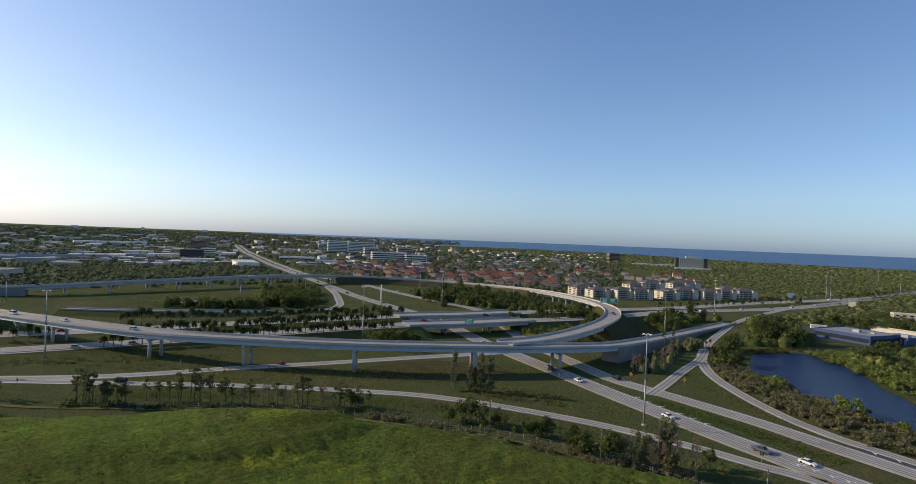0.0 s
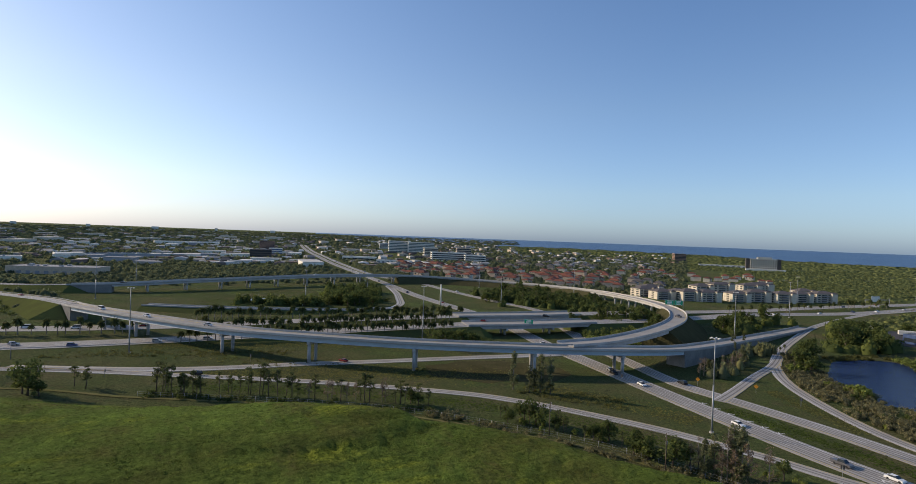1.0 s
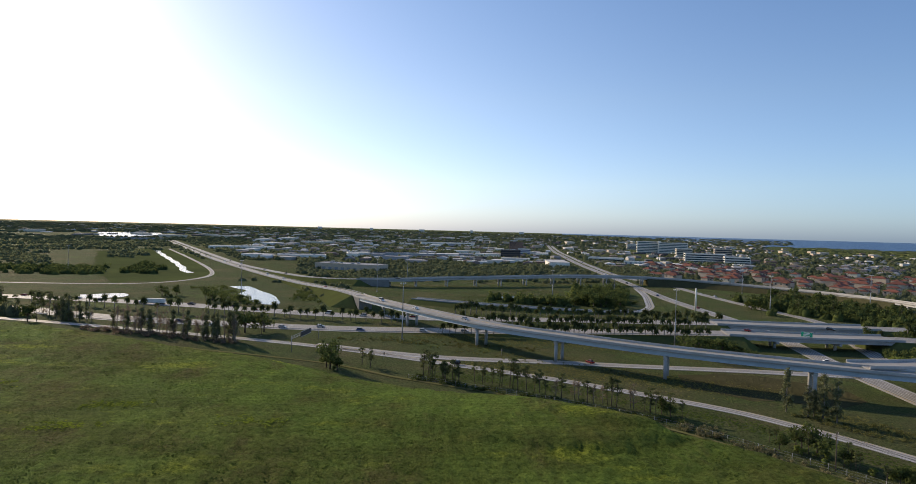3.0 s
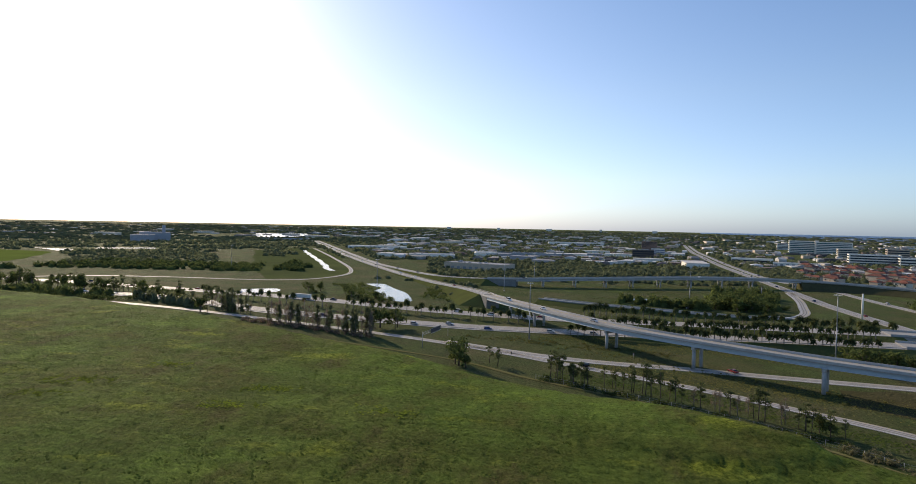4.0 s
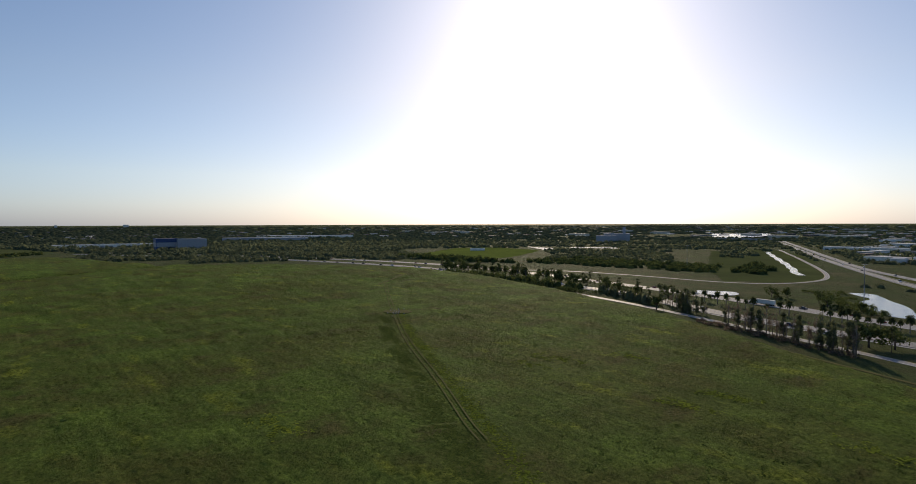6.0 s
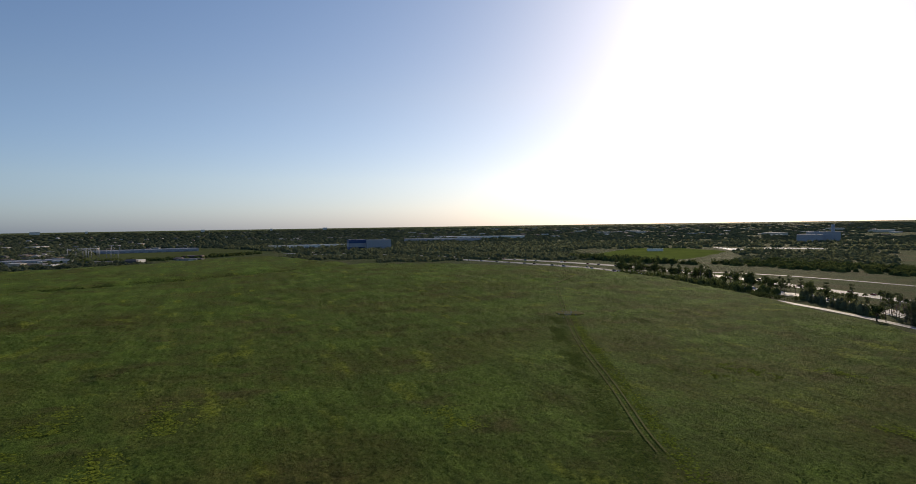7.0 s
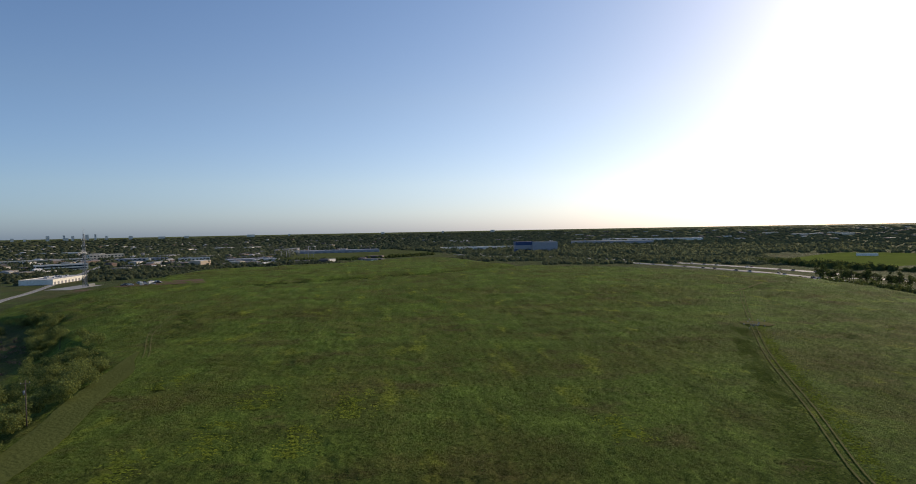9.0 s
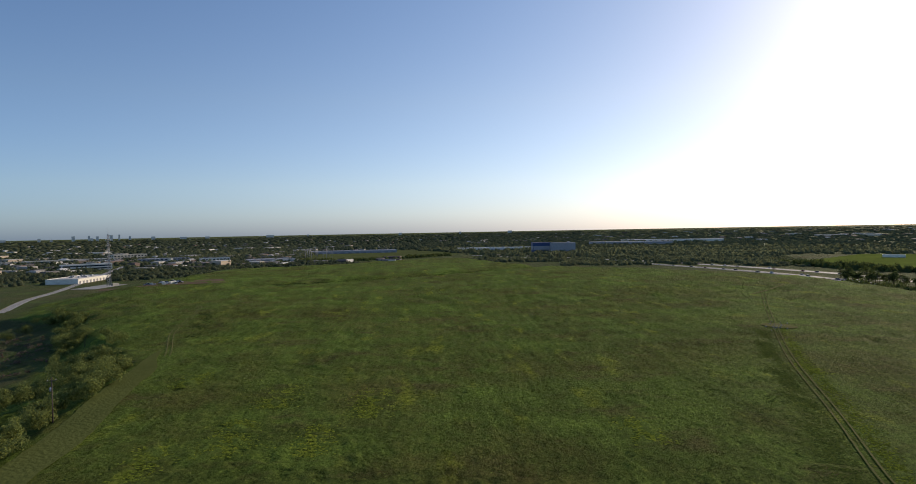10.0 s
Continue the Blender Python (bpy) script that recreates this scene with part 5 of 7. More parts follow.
def house_form(w, d, h, roof, wall, floors, label, group):
    """A stuccoed block with stepped hipped roofs and windows, at the origin."""
    ob = thing("house", label, "house", None, group)
    child("wall", boxes("wall", [(0, 0, h / 2, w, d, h), (w * .22, -d * .5, h * .46, w * .34, d * .3, h * .92)], wall), ob)
    child("roof", hip_roof("roof", w, d, d * .23, .5, roof), ob, pose(0, 0, h))
    child("gable_roof", hip_roof("gable_roof", w * .34, d * .34, d * .13, .4, roof), ob, pose(w * .22, -d * .5, h * .92))
    n = 3
    pane = boxes("window", [(0, 0, 0, w / 9, .12, 1.5)], GLASS)
    if floors > 1:
        for b in range(n):
            xx = (b + .5 - n / 2) * w / n
            yy = -d * .65 if abs(xx - w * .22) < w * .17 else -d / 2
            child("window", pane, ob, pose(xx, yy - .03, h * .68))
    return ob


def settle(src, spots):
    """Moves a form to its first spot and copies it to the others."""
    for i, (x, y, turn, s) in enumerate(spots):
        X, Y, Z, k = far(x, y)
        m = Matrix.LocRotScale((X, Y, Z - .15), Euler((0, 0, turn)), (k * s,) * 3)
        KEEP_OUT.append((x, y, 7.0 * s))
        if i == 0:
            first = m
        else:
            copy_thing(src, m)
    src.matrix_basis = first


def spots_in(n, yaw0, yaw1, d0, d1, seed, gap, turn=None, s=(.85, 1.15), taken=[]):
    rng, out = random.Random(seed), []
    for _ in range(n * 40):
        a, d = radians(rng.uniform(yaw0, yaw1)), rng.uniform(d0, d1)
        x, y = -math.sin(a) * d, math.cos(a) * d
        if not in_field(x, y) and all((x - u) ** 2 + (y - v) ** 2 > (gap + g) ** 2 / 4 for u, v, g in taken) and all((x - u) ** 2 + (y - v) ** 2 > (r + gap * .4) ** 2 for u, v, r in KEEP_OUT[::2]):
            taken.append((x, y, gap))
            out.append((x, y, (turn if turn is not None else 0) + rng.choice((0, 1.571, 3.14, -1.571)) + rng.uniform(-.12, .12), rng.uniform(*s)))
            if len(out) == n:
                break
    return out


hotel = building("hotel", "cream slab hotel with a window grid and dark glass ends", 640, 1558, 62, 22, 31, 8, CREAM, ROOFGREY, 6, 11, cat="hotel", units=0)
child("plant_storey", boxes("plant_storey", [(3, 2, 33.2, 34, 12, 5)], CREAM), hotel)
for s in (-1, 1):
    child("glass_end", boxes("glass_end", [(s * 36, 1, 15.5, 9.4, 20, 31)], DARK), hotel)
child("podium", boxes("podium", [(4, -14, 2.5, 92, 8, 5)], WHITE), hotel)
building("office_tower", "brown brick tower with pale end walls", 562, 2046, 40, 24, 29, 20, BROWN, ROOFGREY, 6, 8, "bands")
building("office_block", "green glass office block with pale stair towers", -395, 1885, 70, 34, 38, 5, WHITE, ROOFWHITE, 7, 8, "bands", GREENGLASS)
building("office_block", "green glass office block with pale stair towers", -320, 1885, 86, 34, 36, 5, WHITE, ROOFWHITE, 7, 8, "bands", GREENGLASS)
building("stair_tower", "white concrete stair tower between glass offices", -358, 1872, 9, 12, 40, 5, WHITE, ROOFWHITE, 1, 1, "none", units=0)
building("office_block", "low pale office block with glass bands", -530, 2286, 60, 30, 21, 5, WHITE, ROOFWHITE, 4, 6, "bands")
building("office_block", "white office building with dark glass bands", -165, 1372, 84, 26, 21, 10, WHITE, ROOFWHITE, 4, 8, "bands")
building("office_block", "white stepped office building with dark glass bands", -100, 1360, 50, 30, 17, 10, WHITE, ROOFWHITE, 3, 8, "bands")
building("office_block", "tan office tower behind a white one", -155, 1656, 42, 26, 27, 10, TAN, ROOFGREY, 5, 6, "bands")
building("office_block", "tan concrete office block with a drum corner", -250, 1640, 40, 26, 24, 10, CREAM, ROOFGREY, 5, 6, "bands")
building("apartment_tower", "brown apartment tower with ribbed front", -724, 1591, 42, 22, 27, 0, BROWN, ROOFGREY, 8, 7, "bands")
building("office_block", "dark clad office building among trees", -523, 1121, 42, 26, 19, 0, DARK, ROOFDARK, 4, 6, "bands")
building("office_block", "white office building with blue glass", -594, 1355, 32, 22, 15, 0, WHITE, ROOFWHITE, 3, 5, "bands", BLUE)
building("factory", "long low factory with a white roof", -690, 985, 180, 46, 8, 12, GREY, ROOFWHITE, 1, 12, "doors", cat="factory", units=8)
building("showroom", "low building with a broad white canopy roof", -340, 1211, 70, 30, 9, -10, WHITE, ROOFWHITE, 1, 8, "bands", cat="shop")
building("warehouse", "long white low warehouse", -254, 1171, 74, 24, 6, 0, WHITE, ROOFWHITE, 1, 8, "doors", cat="warehouse")
building("warehouse", "long white roofed building by the mangroves", 626, 1747, 170, 30, 5, 5, WHITE, ROOFWHITE, 1, 12, "doors", cat="warehouse")
building("warehouse", "tan warehouse with a pale end wall", -530, 612, 96, 34, 9, -28, TAN, ROOFGREY, 1, 10, "doors", cat="warehouse", units=7)
building("warehouse", "white roofed warehouse among trees", -733, 947, 150, 40, 8, 8, WHITE, ROOFWHITE, 1, 10, "doors", cat="warehouse", units=6)
building("warehouse", "grey roofed warehouse by the highway", -771, 753, 86, 40, 7.5, 0, WHITE, ROOFGREY, 1, 8, "doors", cat="warehouse", units=5)
building("warehouse", "long pale warehouse by the highway", -1137, 918, 145, 40, 7, -8, WHITE, ROOFWHITE, 1, 10, "doors", cat="warehouse", units=4)
building("warehouse", "wide pale warehouse on the plain", -1111, 1822, 200, 50, 10, 5, WHITE, ROOFWHITE, 1, 10, "doors", cat="warehouse", units=4)
building("power_plant", "grey blocky power plant hall", -1790, 612, 80, 60, 26, 0, GREY, ROOFGREY, 3, 6, "none", cat="power plant", units=6)
building("plant_hall", "grey lower hall of a power plant", -1735, 560, 60, 40, 20, 0, GREY, ROOFGREY, 2, 6, "none", cat="power plant", units=4)
building("warehouse", "long shed before a pale lake", -1832, 1060, 165, 14, 6, 0, GREY, ROOFWHITE, 1, 8, "doors", cat="warehouse", units=0)
building("warehouse", "tall warehouse clad in blue panels", -1378, -612, 46, 44, 26, 8, BLUE, ROOFGREY, 1, 6, "bands", GREY, cat="warehouse", units=0)
building("warehouse", "tall grey windowless warehouse", -1385, -556, 62, 44, 25, 8, GREY, ROOFGREY, 1, 6, "none", cat="warehouse")
building("warehouse", "very long white roofed warehouse", -2015, -554, 280, 60, 12, 0, GREY, ROOFWHITE, 1, 14, "doors", cat="warehouse", units=6)
building("warehouse", "very long white roofed warehouse beyond woods", -2493, -517, 400, 70, 9, 0, WHITE, ROOFWHITE, 1, 14, "none", cat="warehouse", units=4)
building("warehouse", "low white roofed sheds behind trees", -1528, -830, 230, 40, 8, 4, WHITE, ROOFWHITE, 1, 12, "doors", cat="warehouse", units=6)
building("warehouse", "white warehouse with rows of roof vents", -380, -850, 84, 40, 7, 62, WHITE, ROOFWHITE, 1, 10, "doors", cat="warehouse", units=14)
building("office_block", "white two-storey office with dark glass", -528, -1156, 80, 26, 11, 8, WHITE, ROOFWHITE, 2, 10, "bands")
building("warehouse", "long low pale building", -653, -1555, 230, 30, 7, 10, CREAM, ROOFWHITE, 1, 12, "bands", cat="warehouse")
building("school", "cream building with a pitched white end", -829, -1582, 84, 30, 13, 20, CREAM, ROOFWHITE, 2, 10, cat="building")
building("office_block", "low grey building among trees", -756, -1291, 108, 26, 9, 5, GREY, ROOFDARK, 2, 12)
building("office_block", "low white building with dark roof", -788, -1143, 60, 24, 10, 10, WHITE, ROOFDARK, 2, 8)
building("warehouse", "blue-grey flat warehouse by the hill", -830, -1010, 96, 60, 7, 12, GREY, ROOFGREY, 1, 8, "doors", cat="warehouse", units=5)
building("warehouse", "wide grey yard building", -1256, -1157, 250, 60, 8, 0, GREY, ROOFGREY, 1, 12, "doors", cat="warehouse", units=6)
building("pavilion", "white open pavilion in a green field", -1240, 114, 32, 14, 5, 0, WHITE, ROOFWHITE, 1, 5, "none", cat="pavilion", units=0)
building("warehouse", "blue walled warehouse with a grey ribbed roof", 280, 396, 38, 32, 6.5, -32, BLUE, ROOFGREY, 1, 7, "bands", GLASS, cat="warehouse", units=2)
building("warehouse", "long blue and white warehouse wing", 310, 392, 18, 20, 5.0, -32, BLUE, ROOFGREY, 1, 6, "doors", cat="warehouse", units=1)
building("shed", "cream roofed long shed by trees", 330, 420, 38, 9, 5, -30, CREAM, ROOFWHITE, 1, 4, "none", cat="shed", units=0)
building("house", "cream house with a pale roof", 424, 534, 22, 14, 6, 12, CREAM, ROOFWHITE, 2, 4, cat="house", units=0)
building("kiosk", "small white roadside tank house", 441, 632, 7, 6, 6.5, 0, CREAM, ROOFWHITE, 1, 2, "none", cat="shed", units=0)

# cream apartment blocks with dark hipped roofs
def apartments(x, y, w, h, turn, d=17.0):
    """Stepped block: walls and windows, balconies before dark panels that imitate recess shade, hipped roofs."""
    b = building("apartment_block", "cream apartment block with dark hipped roofs and balconies", x, y, w, d, h - 2.6, turn, CREAM, ROOFDARK, 4, max(3, int(w / 6)), group="cream apartment blocks", cat="apartments", units=0)
    child("hipped_roof", hip_roof("hipped_roof", w, d, 3.0, .6, ROOFDARK), b, pose(0, 0, h - 2.6))
    child("stair_bay", boxes("stair_bay", [(w * .3, -d / 2 - 1.6, (h - 1.8) / 2, w * .26, 3.2, h - 1.8)], CREAM), b)
    child("bay_roof", hip_roof("bay_roof", w * .26, 4.2, 1.4, .4, ROOFDARK), b, pose(w * .3, -d / 2 - 1.4, h - 1.8))
    fh = (h - 2.6) / 4.35
    for f in range(4):
        bal = child("balcony", boxes("balcony", [(-w * .12, -d / 2 - 1.0, (f + .28) * fh, w * .3, 2.0, .25), (-w * .12, -d / 2 - 1.95, (f + .42) * fh, w * .3, .1, fh * .3)], GREY), b)
        # dark panel on the flat wall imitates the shade inside a balcony recess
        child("recess", boxes("recess", [(-w * .12, -d / 2 - .1, (f + .66) * fh, w * .26, .2, fh * .5)], DARK), bal)
    return b


for x, y, w, h, e in ((147, 672, 24, 11.5, 38), (160, 644, 22, 11.5, 34), (180, 658, 20, 11.5, 40), (186, 640, 22, 13, 36), (206, 640, 24, 13, 38), (243, 655, 22, 12, 36), (268, 668, 26, 13.5, 34), (294, 664, 22, 13, 36), (322, 684, 20, 12.5, 40), (350, 692, 24, 13, 36), (258, 752, 30, 15, 36), (300, 770, 26, 14, 34), (322, 795, 34, 14, 38), (225, 720, 24, 14, 36), (160, 700, 24, 12, 36), (352, 740, 22, 12, 36)):
    apartments(x, y, w, h, e)

# terracotta-roofed townhouses and others beyond
for i, (roof, wall, lab, regs) in enumerate((
        (ROOFRED, TAN, "townhouse block with a red clay tile roof", ((12.5, 4, 800, 1130, 26), (5, -10, 745, 1020, 52))),
        (ROOFRED, CREAM, "pale townhouse with a red clay tile roof", ((12, -6, 800, 1180, 26), (-8, -24, 985, 1250, 24))),
        (ROOFDARK, TAN, "tan house with a brown shingle roof", ((2, -14, 1020, 1500, 34), (-9, -14, 800, 960, 8))),
        (ROOFGREY, CREAM, "cream house with a grey roof", ((-4, -14, 1100, 1900, 26), (4, -12, 1500, 2200, 6))))):
    src = house_form((16, 13, 14, 13)[i], (10, 9, 10, 9)[i], (6.6, 6.2, 5.6, 5.4)[i], roof, wall, 2 if i < 2 else 1, lab, "houses of the residential district")
    sp = []
    for j, (a, b, d0, d1, n) in enumerate(regs):
        sp += spots_in(n, min(a, b), max(a, b), d0, d1, 60 + i * 7 + j, 15, front(0, 1) + radians(-20), (.8, 1.25))
    settle(src, sp)

# low industrial sheds across the plain
for i, (w, d, h, wall, roof, lab, regs) in enumerate((
        (60, 26, 7, WHITE, ROOFWHITE, "low white industrial shed", ((18, 50, 1000, 2400, 24), (128, 160, 1300, 2600, 8))),
        (38, 22, 6, GREY, ROOFGREY, "low grey industrial shed", ((16, 50, 950, 2200, 18), (128, 150, 1500, 2600, 8))),
        (90, 34, 9, CREAM, ROOFWHITE, "large pale industrial shed", ((14, 50, 1500, 5000, 20), (50, 62, 2100, 4000, 6), (62, 118, 2300, 5000, 8))),
        (30, 20, 8, TAN, ROOFWHITE, "tan two-storey commercial building", ((4, 30, 1300, 2600, 16), (-10, 12, 1700, 3400, 14), (128, 165, 1100, 2400, 14))))):
    ob = thing("industrial_shed", lab, "warehouse", None, "industrial sheds of the plain")
    child("wall", boxes("wall", [(0, 0, h / 2, w, d, h)], wall), ob)
    child("roof", boxes("roof", [(0, 0, h + .15, w + .6, d + .6, .5)], roof), ob)
    for b in ((1,) if i in (0, 3) else ()):
        child("dock_door", boxes("dock_door", [(b * w / 5, -d / 2 - .04, 1.9, w / 4, .14, 3.0)], GLASS), ob)
    sp = []
    for j, (a, b, d0, d1, n) in enumerate(regs):
        sp += [(x, y, t, s) for x, y, t, s in spots_in(n, a, b, d0, d1, 90 + i * 5 + j, w * .8, radians(25), (.7, 1.3))]
    for x, y, t, s in sp:
        KEEP_OUT.append((x, y, w * .5))
    settle(ob, sp)

# small roofs among the trees of the plain
ROOFMIX = material("mixed_far_roofs", ((0.05, (0.09, 0.085, 0.08)), (0.25, (0.20, 0.13, 0.10)), (0.45, (0.20, 0.195, 0.19)), (0.65, (0.32, 0.29, 0.25)), (0.85, (0.46, 0.44, 0.40)), (1.0, (0.62, 0.60, 0.56))), (0.05, 0.5), 0.8, island=1.3)


def roofs(label, yaw0, yaw1, d0, d1, n, size, seed):
    """Low flat and pitched buildings too many to count, scattered over a sector."""
    rng = np.random.default_rng(seed)
    keep = np.array(KEEP_OUT)
    vs, fs = [], []
    for _ in range(n):
        a, d = radians(rng.uniform(yaw0, yaw1)), d0 * (d1 / d0) ** rng.random()
        x, y = -math.sin(a) * d, math.cos(a) * d
        w, dp, h = size * rng.uniform(.5, 1.6), size * rng.uniform(.4, .8), rng.uniform(3.4, 6.4)
        if in_field(x, y) or (np.hypot(keep[:, 0] - x, keep[:, 1] - y) < np.minimum(keep[:, 2], 30) + w * .3).any():
            continue
        KEEP_OUT.append((x, y, w * .2))
        X, Y, Z, k = far(x, y)
        t = radians(25) + rng.choice((0, 1.571)) + rng.uniform(-.15, .15)
        c, sn = math.cos(t) * k, math.sin(t) * k
        ridge = rng.uniform(0, .22) * dp if w < 26 else 0.0
        base = len(vs)
        for z, g in ((-.3, 1.0), (h, 1.0)):
            for sx, sy in ((-1, -1), (1, -1), (1, 1), (-1, 1)):
                vs.append((X + (sx * w / 2 * c - sy * dp / 2 * sn), Y + (sx * w / 2 * sn + sy * dp / 2 * c), Z + z * k))
        for sx in (-1, 1):
            vs.append((X + sx * w / 2 * .7 * c, Y + sx * w / 2 * .7 * sn, Z + (h + ridge + .05) * k))
        fs += [tuple(base + q for q in f) for f in ((0, 1, 5, 4), (1, 2, 6, 5), (2, 3, 7, 6), (3, 0, 4, 7), (4, 5, 9, 8), (5, 6, 9), (6, 7, 8, 9), (7, 4, 8))]
    return tagged(new("far_buildings", mesh_of("far_buildings", vs, fs, ROOFMIX)), label, "buildings", kind="stuff")


roofs("pale low buildings scattered among trees of the plain", 3, 51, 1000, 2600, 420, 26, 1)
roofs("pale low buildings spread to the horizon", 2, 64, 2600, 10000, 620, 44, 2)
roofs("low suburban buildings among trees", 128, 167, 1150, 5200, 430, 26, 3)
roofs("far low buildings beyond woods", 64, 128, 2500, 9000, 260, 40, 4)
roofs("small houses and offices near the bay", -15, 12, 1350, 3000, 170, 18, 5)

# distant skyline, its towers paled in colour to stand in for haze
HAZY = plain("haze_paled_tower", (0.72, 0.67, 0.58))
for i, (yaw, h, w) in enumerate(((155.0, 50, 60), (157.8, 34, 60), (156.3, 110, 70), (155.2, 120, 46), (154.6, 100, 60), (153.6, 130, 70), (153.0, 140, 40), (152.2, 90, 50), (150.4, 70, 90), (158.6, 60, 60), (161, 40, 160), (148, 40, 160), (146, 40, 110), (140.5, 46, 200), (137, 40, 60), (128, 40, 90), (122, 42, 60), (117, 50, 120), (44, 46, 120), (34, 40, 160), (29, 55, 70), (24, 40, 130), (39, 44, 90))):
    a = radians(yaw)
    building("tower_block", "hazy grey tower block on the skyline", -math.sin(a) * 11500, math.cos(a) * 11500, w * .7, 40, h * 0.62 + 16, 0, HAZY, HAZY, 4, 3, "none", group="skyline towers", cat="tower", units=0)

KEEP_OUT += [(-1150 + 70 * i, -860 - 60 * j + 40 * i, 70) for i in range(-4, 4) for j in range(-1, 6) if -1460 < -1150 + 70 * i and 0 < j + i + 3 < 8]
KEEP_OUT += [(-40, 560, 60), (60, 690, 30), (-250, 480, 70), (-300, 440, 70), (-180, 470, 60), (-260, 560, 40)]
KEEP_OUT += [(-1240 + i * 45, 60 + i * 22, 62) for i in range(6)] + [(-1120 + i * 40, 30 + i * 18, 60) for i in range(5)]
KEEP_OUT += [(-450, 330, 80), (-390, 310, 60), (-620, 300, 90), (-700, 400, 90), (-850, 480, 80), (-560, 420, 60), (-480, 250, 40), (-560, 240, 60), (-650, 200, 40)]
KEEP_OUT += [(-1110 + i * 60, 690 - i * 34, 34) for i in range(9)]
KEEP_OUT += [(-2450, 1380, 420), (-363, -739, 30), (-397, -644, 70), (-300, -640, 60), (-1330, 300, 80), (-1345, 400, 60), (-980, -760, 150), (-1100, -760, 120)]
N = 0
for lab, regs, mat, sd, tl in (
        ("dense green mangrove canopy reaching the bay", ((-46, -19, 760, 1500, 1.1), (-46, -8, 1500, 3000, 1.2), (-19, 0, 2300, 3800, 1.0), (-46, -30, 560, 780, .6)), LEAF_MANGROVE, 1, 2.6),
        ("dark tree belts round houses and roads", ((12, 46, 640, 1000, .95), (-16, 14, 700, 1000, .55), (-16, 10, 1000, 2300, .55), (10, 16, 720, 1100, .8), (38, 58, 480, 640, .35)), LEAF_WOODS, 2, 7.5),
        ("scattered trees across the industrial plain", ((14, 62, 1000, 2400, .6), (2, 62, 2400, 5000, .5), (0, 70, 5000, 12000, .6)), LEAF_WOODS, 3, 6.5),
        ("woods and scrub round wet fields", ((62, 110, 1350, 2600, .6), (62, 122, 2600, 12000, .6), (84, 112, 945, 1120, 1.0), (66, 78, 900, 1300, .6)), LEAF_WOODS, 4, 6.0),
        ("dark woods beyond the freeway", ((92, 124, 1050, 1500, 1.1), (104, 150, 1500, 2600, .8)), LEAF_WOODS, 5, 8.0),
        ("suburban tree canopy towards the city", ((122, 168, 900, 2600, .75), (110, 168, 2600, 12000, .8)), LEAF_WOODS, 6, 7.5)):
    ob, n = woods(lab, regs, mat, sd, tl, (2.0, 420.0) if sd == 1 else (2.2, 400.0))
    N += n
print("clumps", N)

# ---- tracks and marks on the hill ----
def trail(label, pts, w, mat, ruts=False, lift=0.22, seed=0, name="track", taper=2.0):
    """A worn way draped on the hill, with an uneven edge."""
    path = spline(pts, 3.0)
    path[:, 2] = ground_z(path[:, 0], path[:, 1]) + lift
    rng = np.random.default_rng(seed)
    wob = np.convolve(rng.normal(0, 1, len(path) + 8), np.ones(5) / 5, "same")[4:-4]
    obs = []
    for off, ww in (((-0.9, .34), (0.9, .34)) if ruts else ((0, w),)):
        nrm = sides(path)
        verts, faces = [], []
        for i, q in enumerate(path):
            half = ww / 2 * min(1, .15 + (len(path) - 1 - i) / taper)
            for o in (off - half * (1 + .16 * wob[i]), off + half * (1 + .16 * wob[i - 3])):
                x, y = q[0] + nrm[i][0] * o, q[1] + nrm[i][1] * o
                verts.append((x, y, gz(x, y) + lift))
        faces = [(2 * i, 2 * i + 1, 2 * i + 3, 2 * i + 2) for i in range(len(path) - 1)]
        obs.append(tagged(new(name, mesh_of(name, verts, faces, mat)), label, "track", kind="structure"))
    return obs


trail("twin wheel ruts worn across the grassy hill", RUTS[1:], 1.0, TRACK, True, 0.26, 1)
trail("pale worn end of a hill track", [(-425, -36), (-450, -30), (-500, -20)], 2.0, TRACK, False, 0.3, 2)
trail("twin wheel ruts bending past shrubs", BEND, 1.0, TRACK, True, 0.26, 3)
trail("short-mown strip along the thicket", STRIP, 9.5, MOWN, False, 0.2, 4, taper=14.0)
trail("narrow path branching through grass", [(-128, -221), (-120, -250), (-131, -290), (-150, -330)], 0.8, BANKGRASS, False, 0.28, 7)
_p = spline([(-288, -9), (-293, -7), (-300, -12), (-301, -19), (-295, -22), (-289, -17), (-288, -9)], 1.5)[:-1]
tagged(new("bare_soil", mesh_of("bare_soil", [(x + random.Random(i).uniform(-.6, .6), y, gz(x, y) + .32) for i, (x, y, _) in enumerate(_p)], [tuple(range(len(_p)))], TRACK)), "bare soil patch with rubble on the hilltop", "soil", kind="structure")
trail("mown access track along the hill foot", [(-300, 154), (-215, 176), (-170, 185), (-136, 184), (-106, 186), (-70, 188), (-32, 184.5), (-2, 176), (22, 168), (40, 156), (62, 141)], 1.8, TRACK, False, 0.2, 8)
rr = np.random.default_rng(12)
bm = bmesh.new()
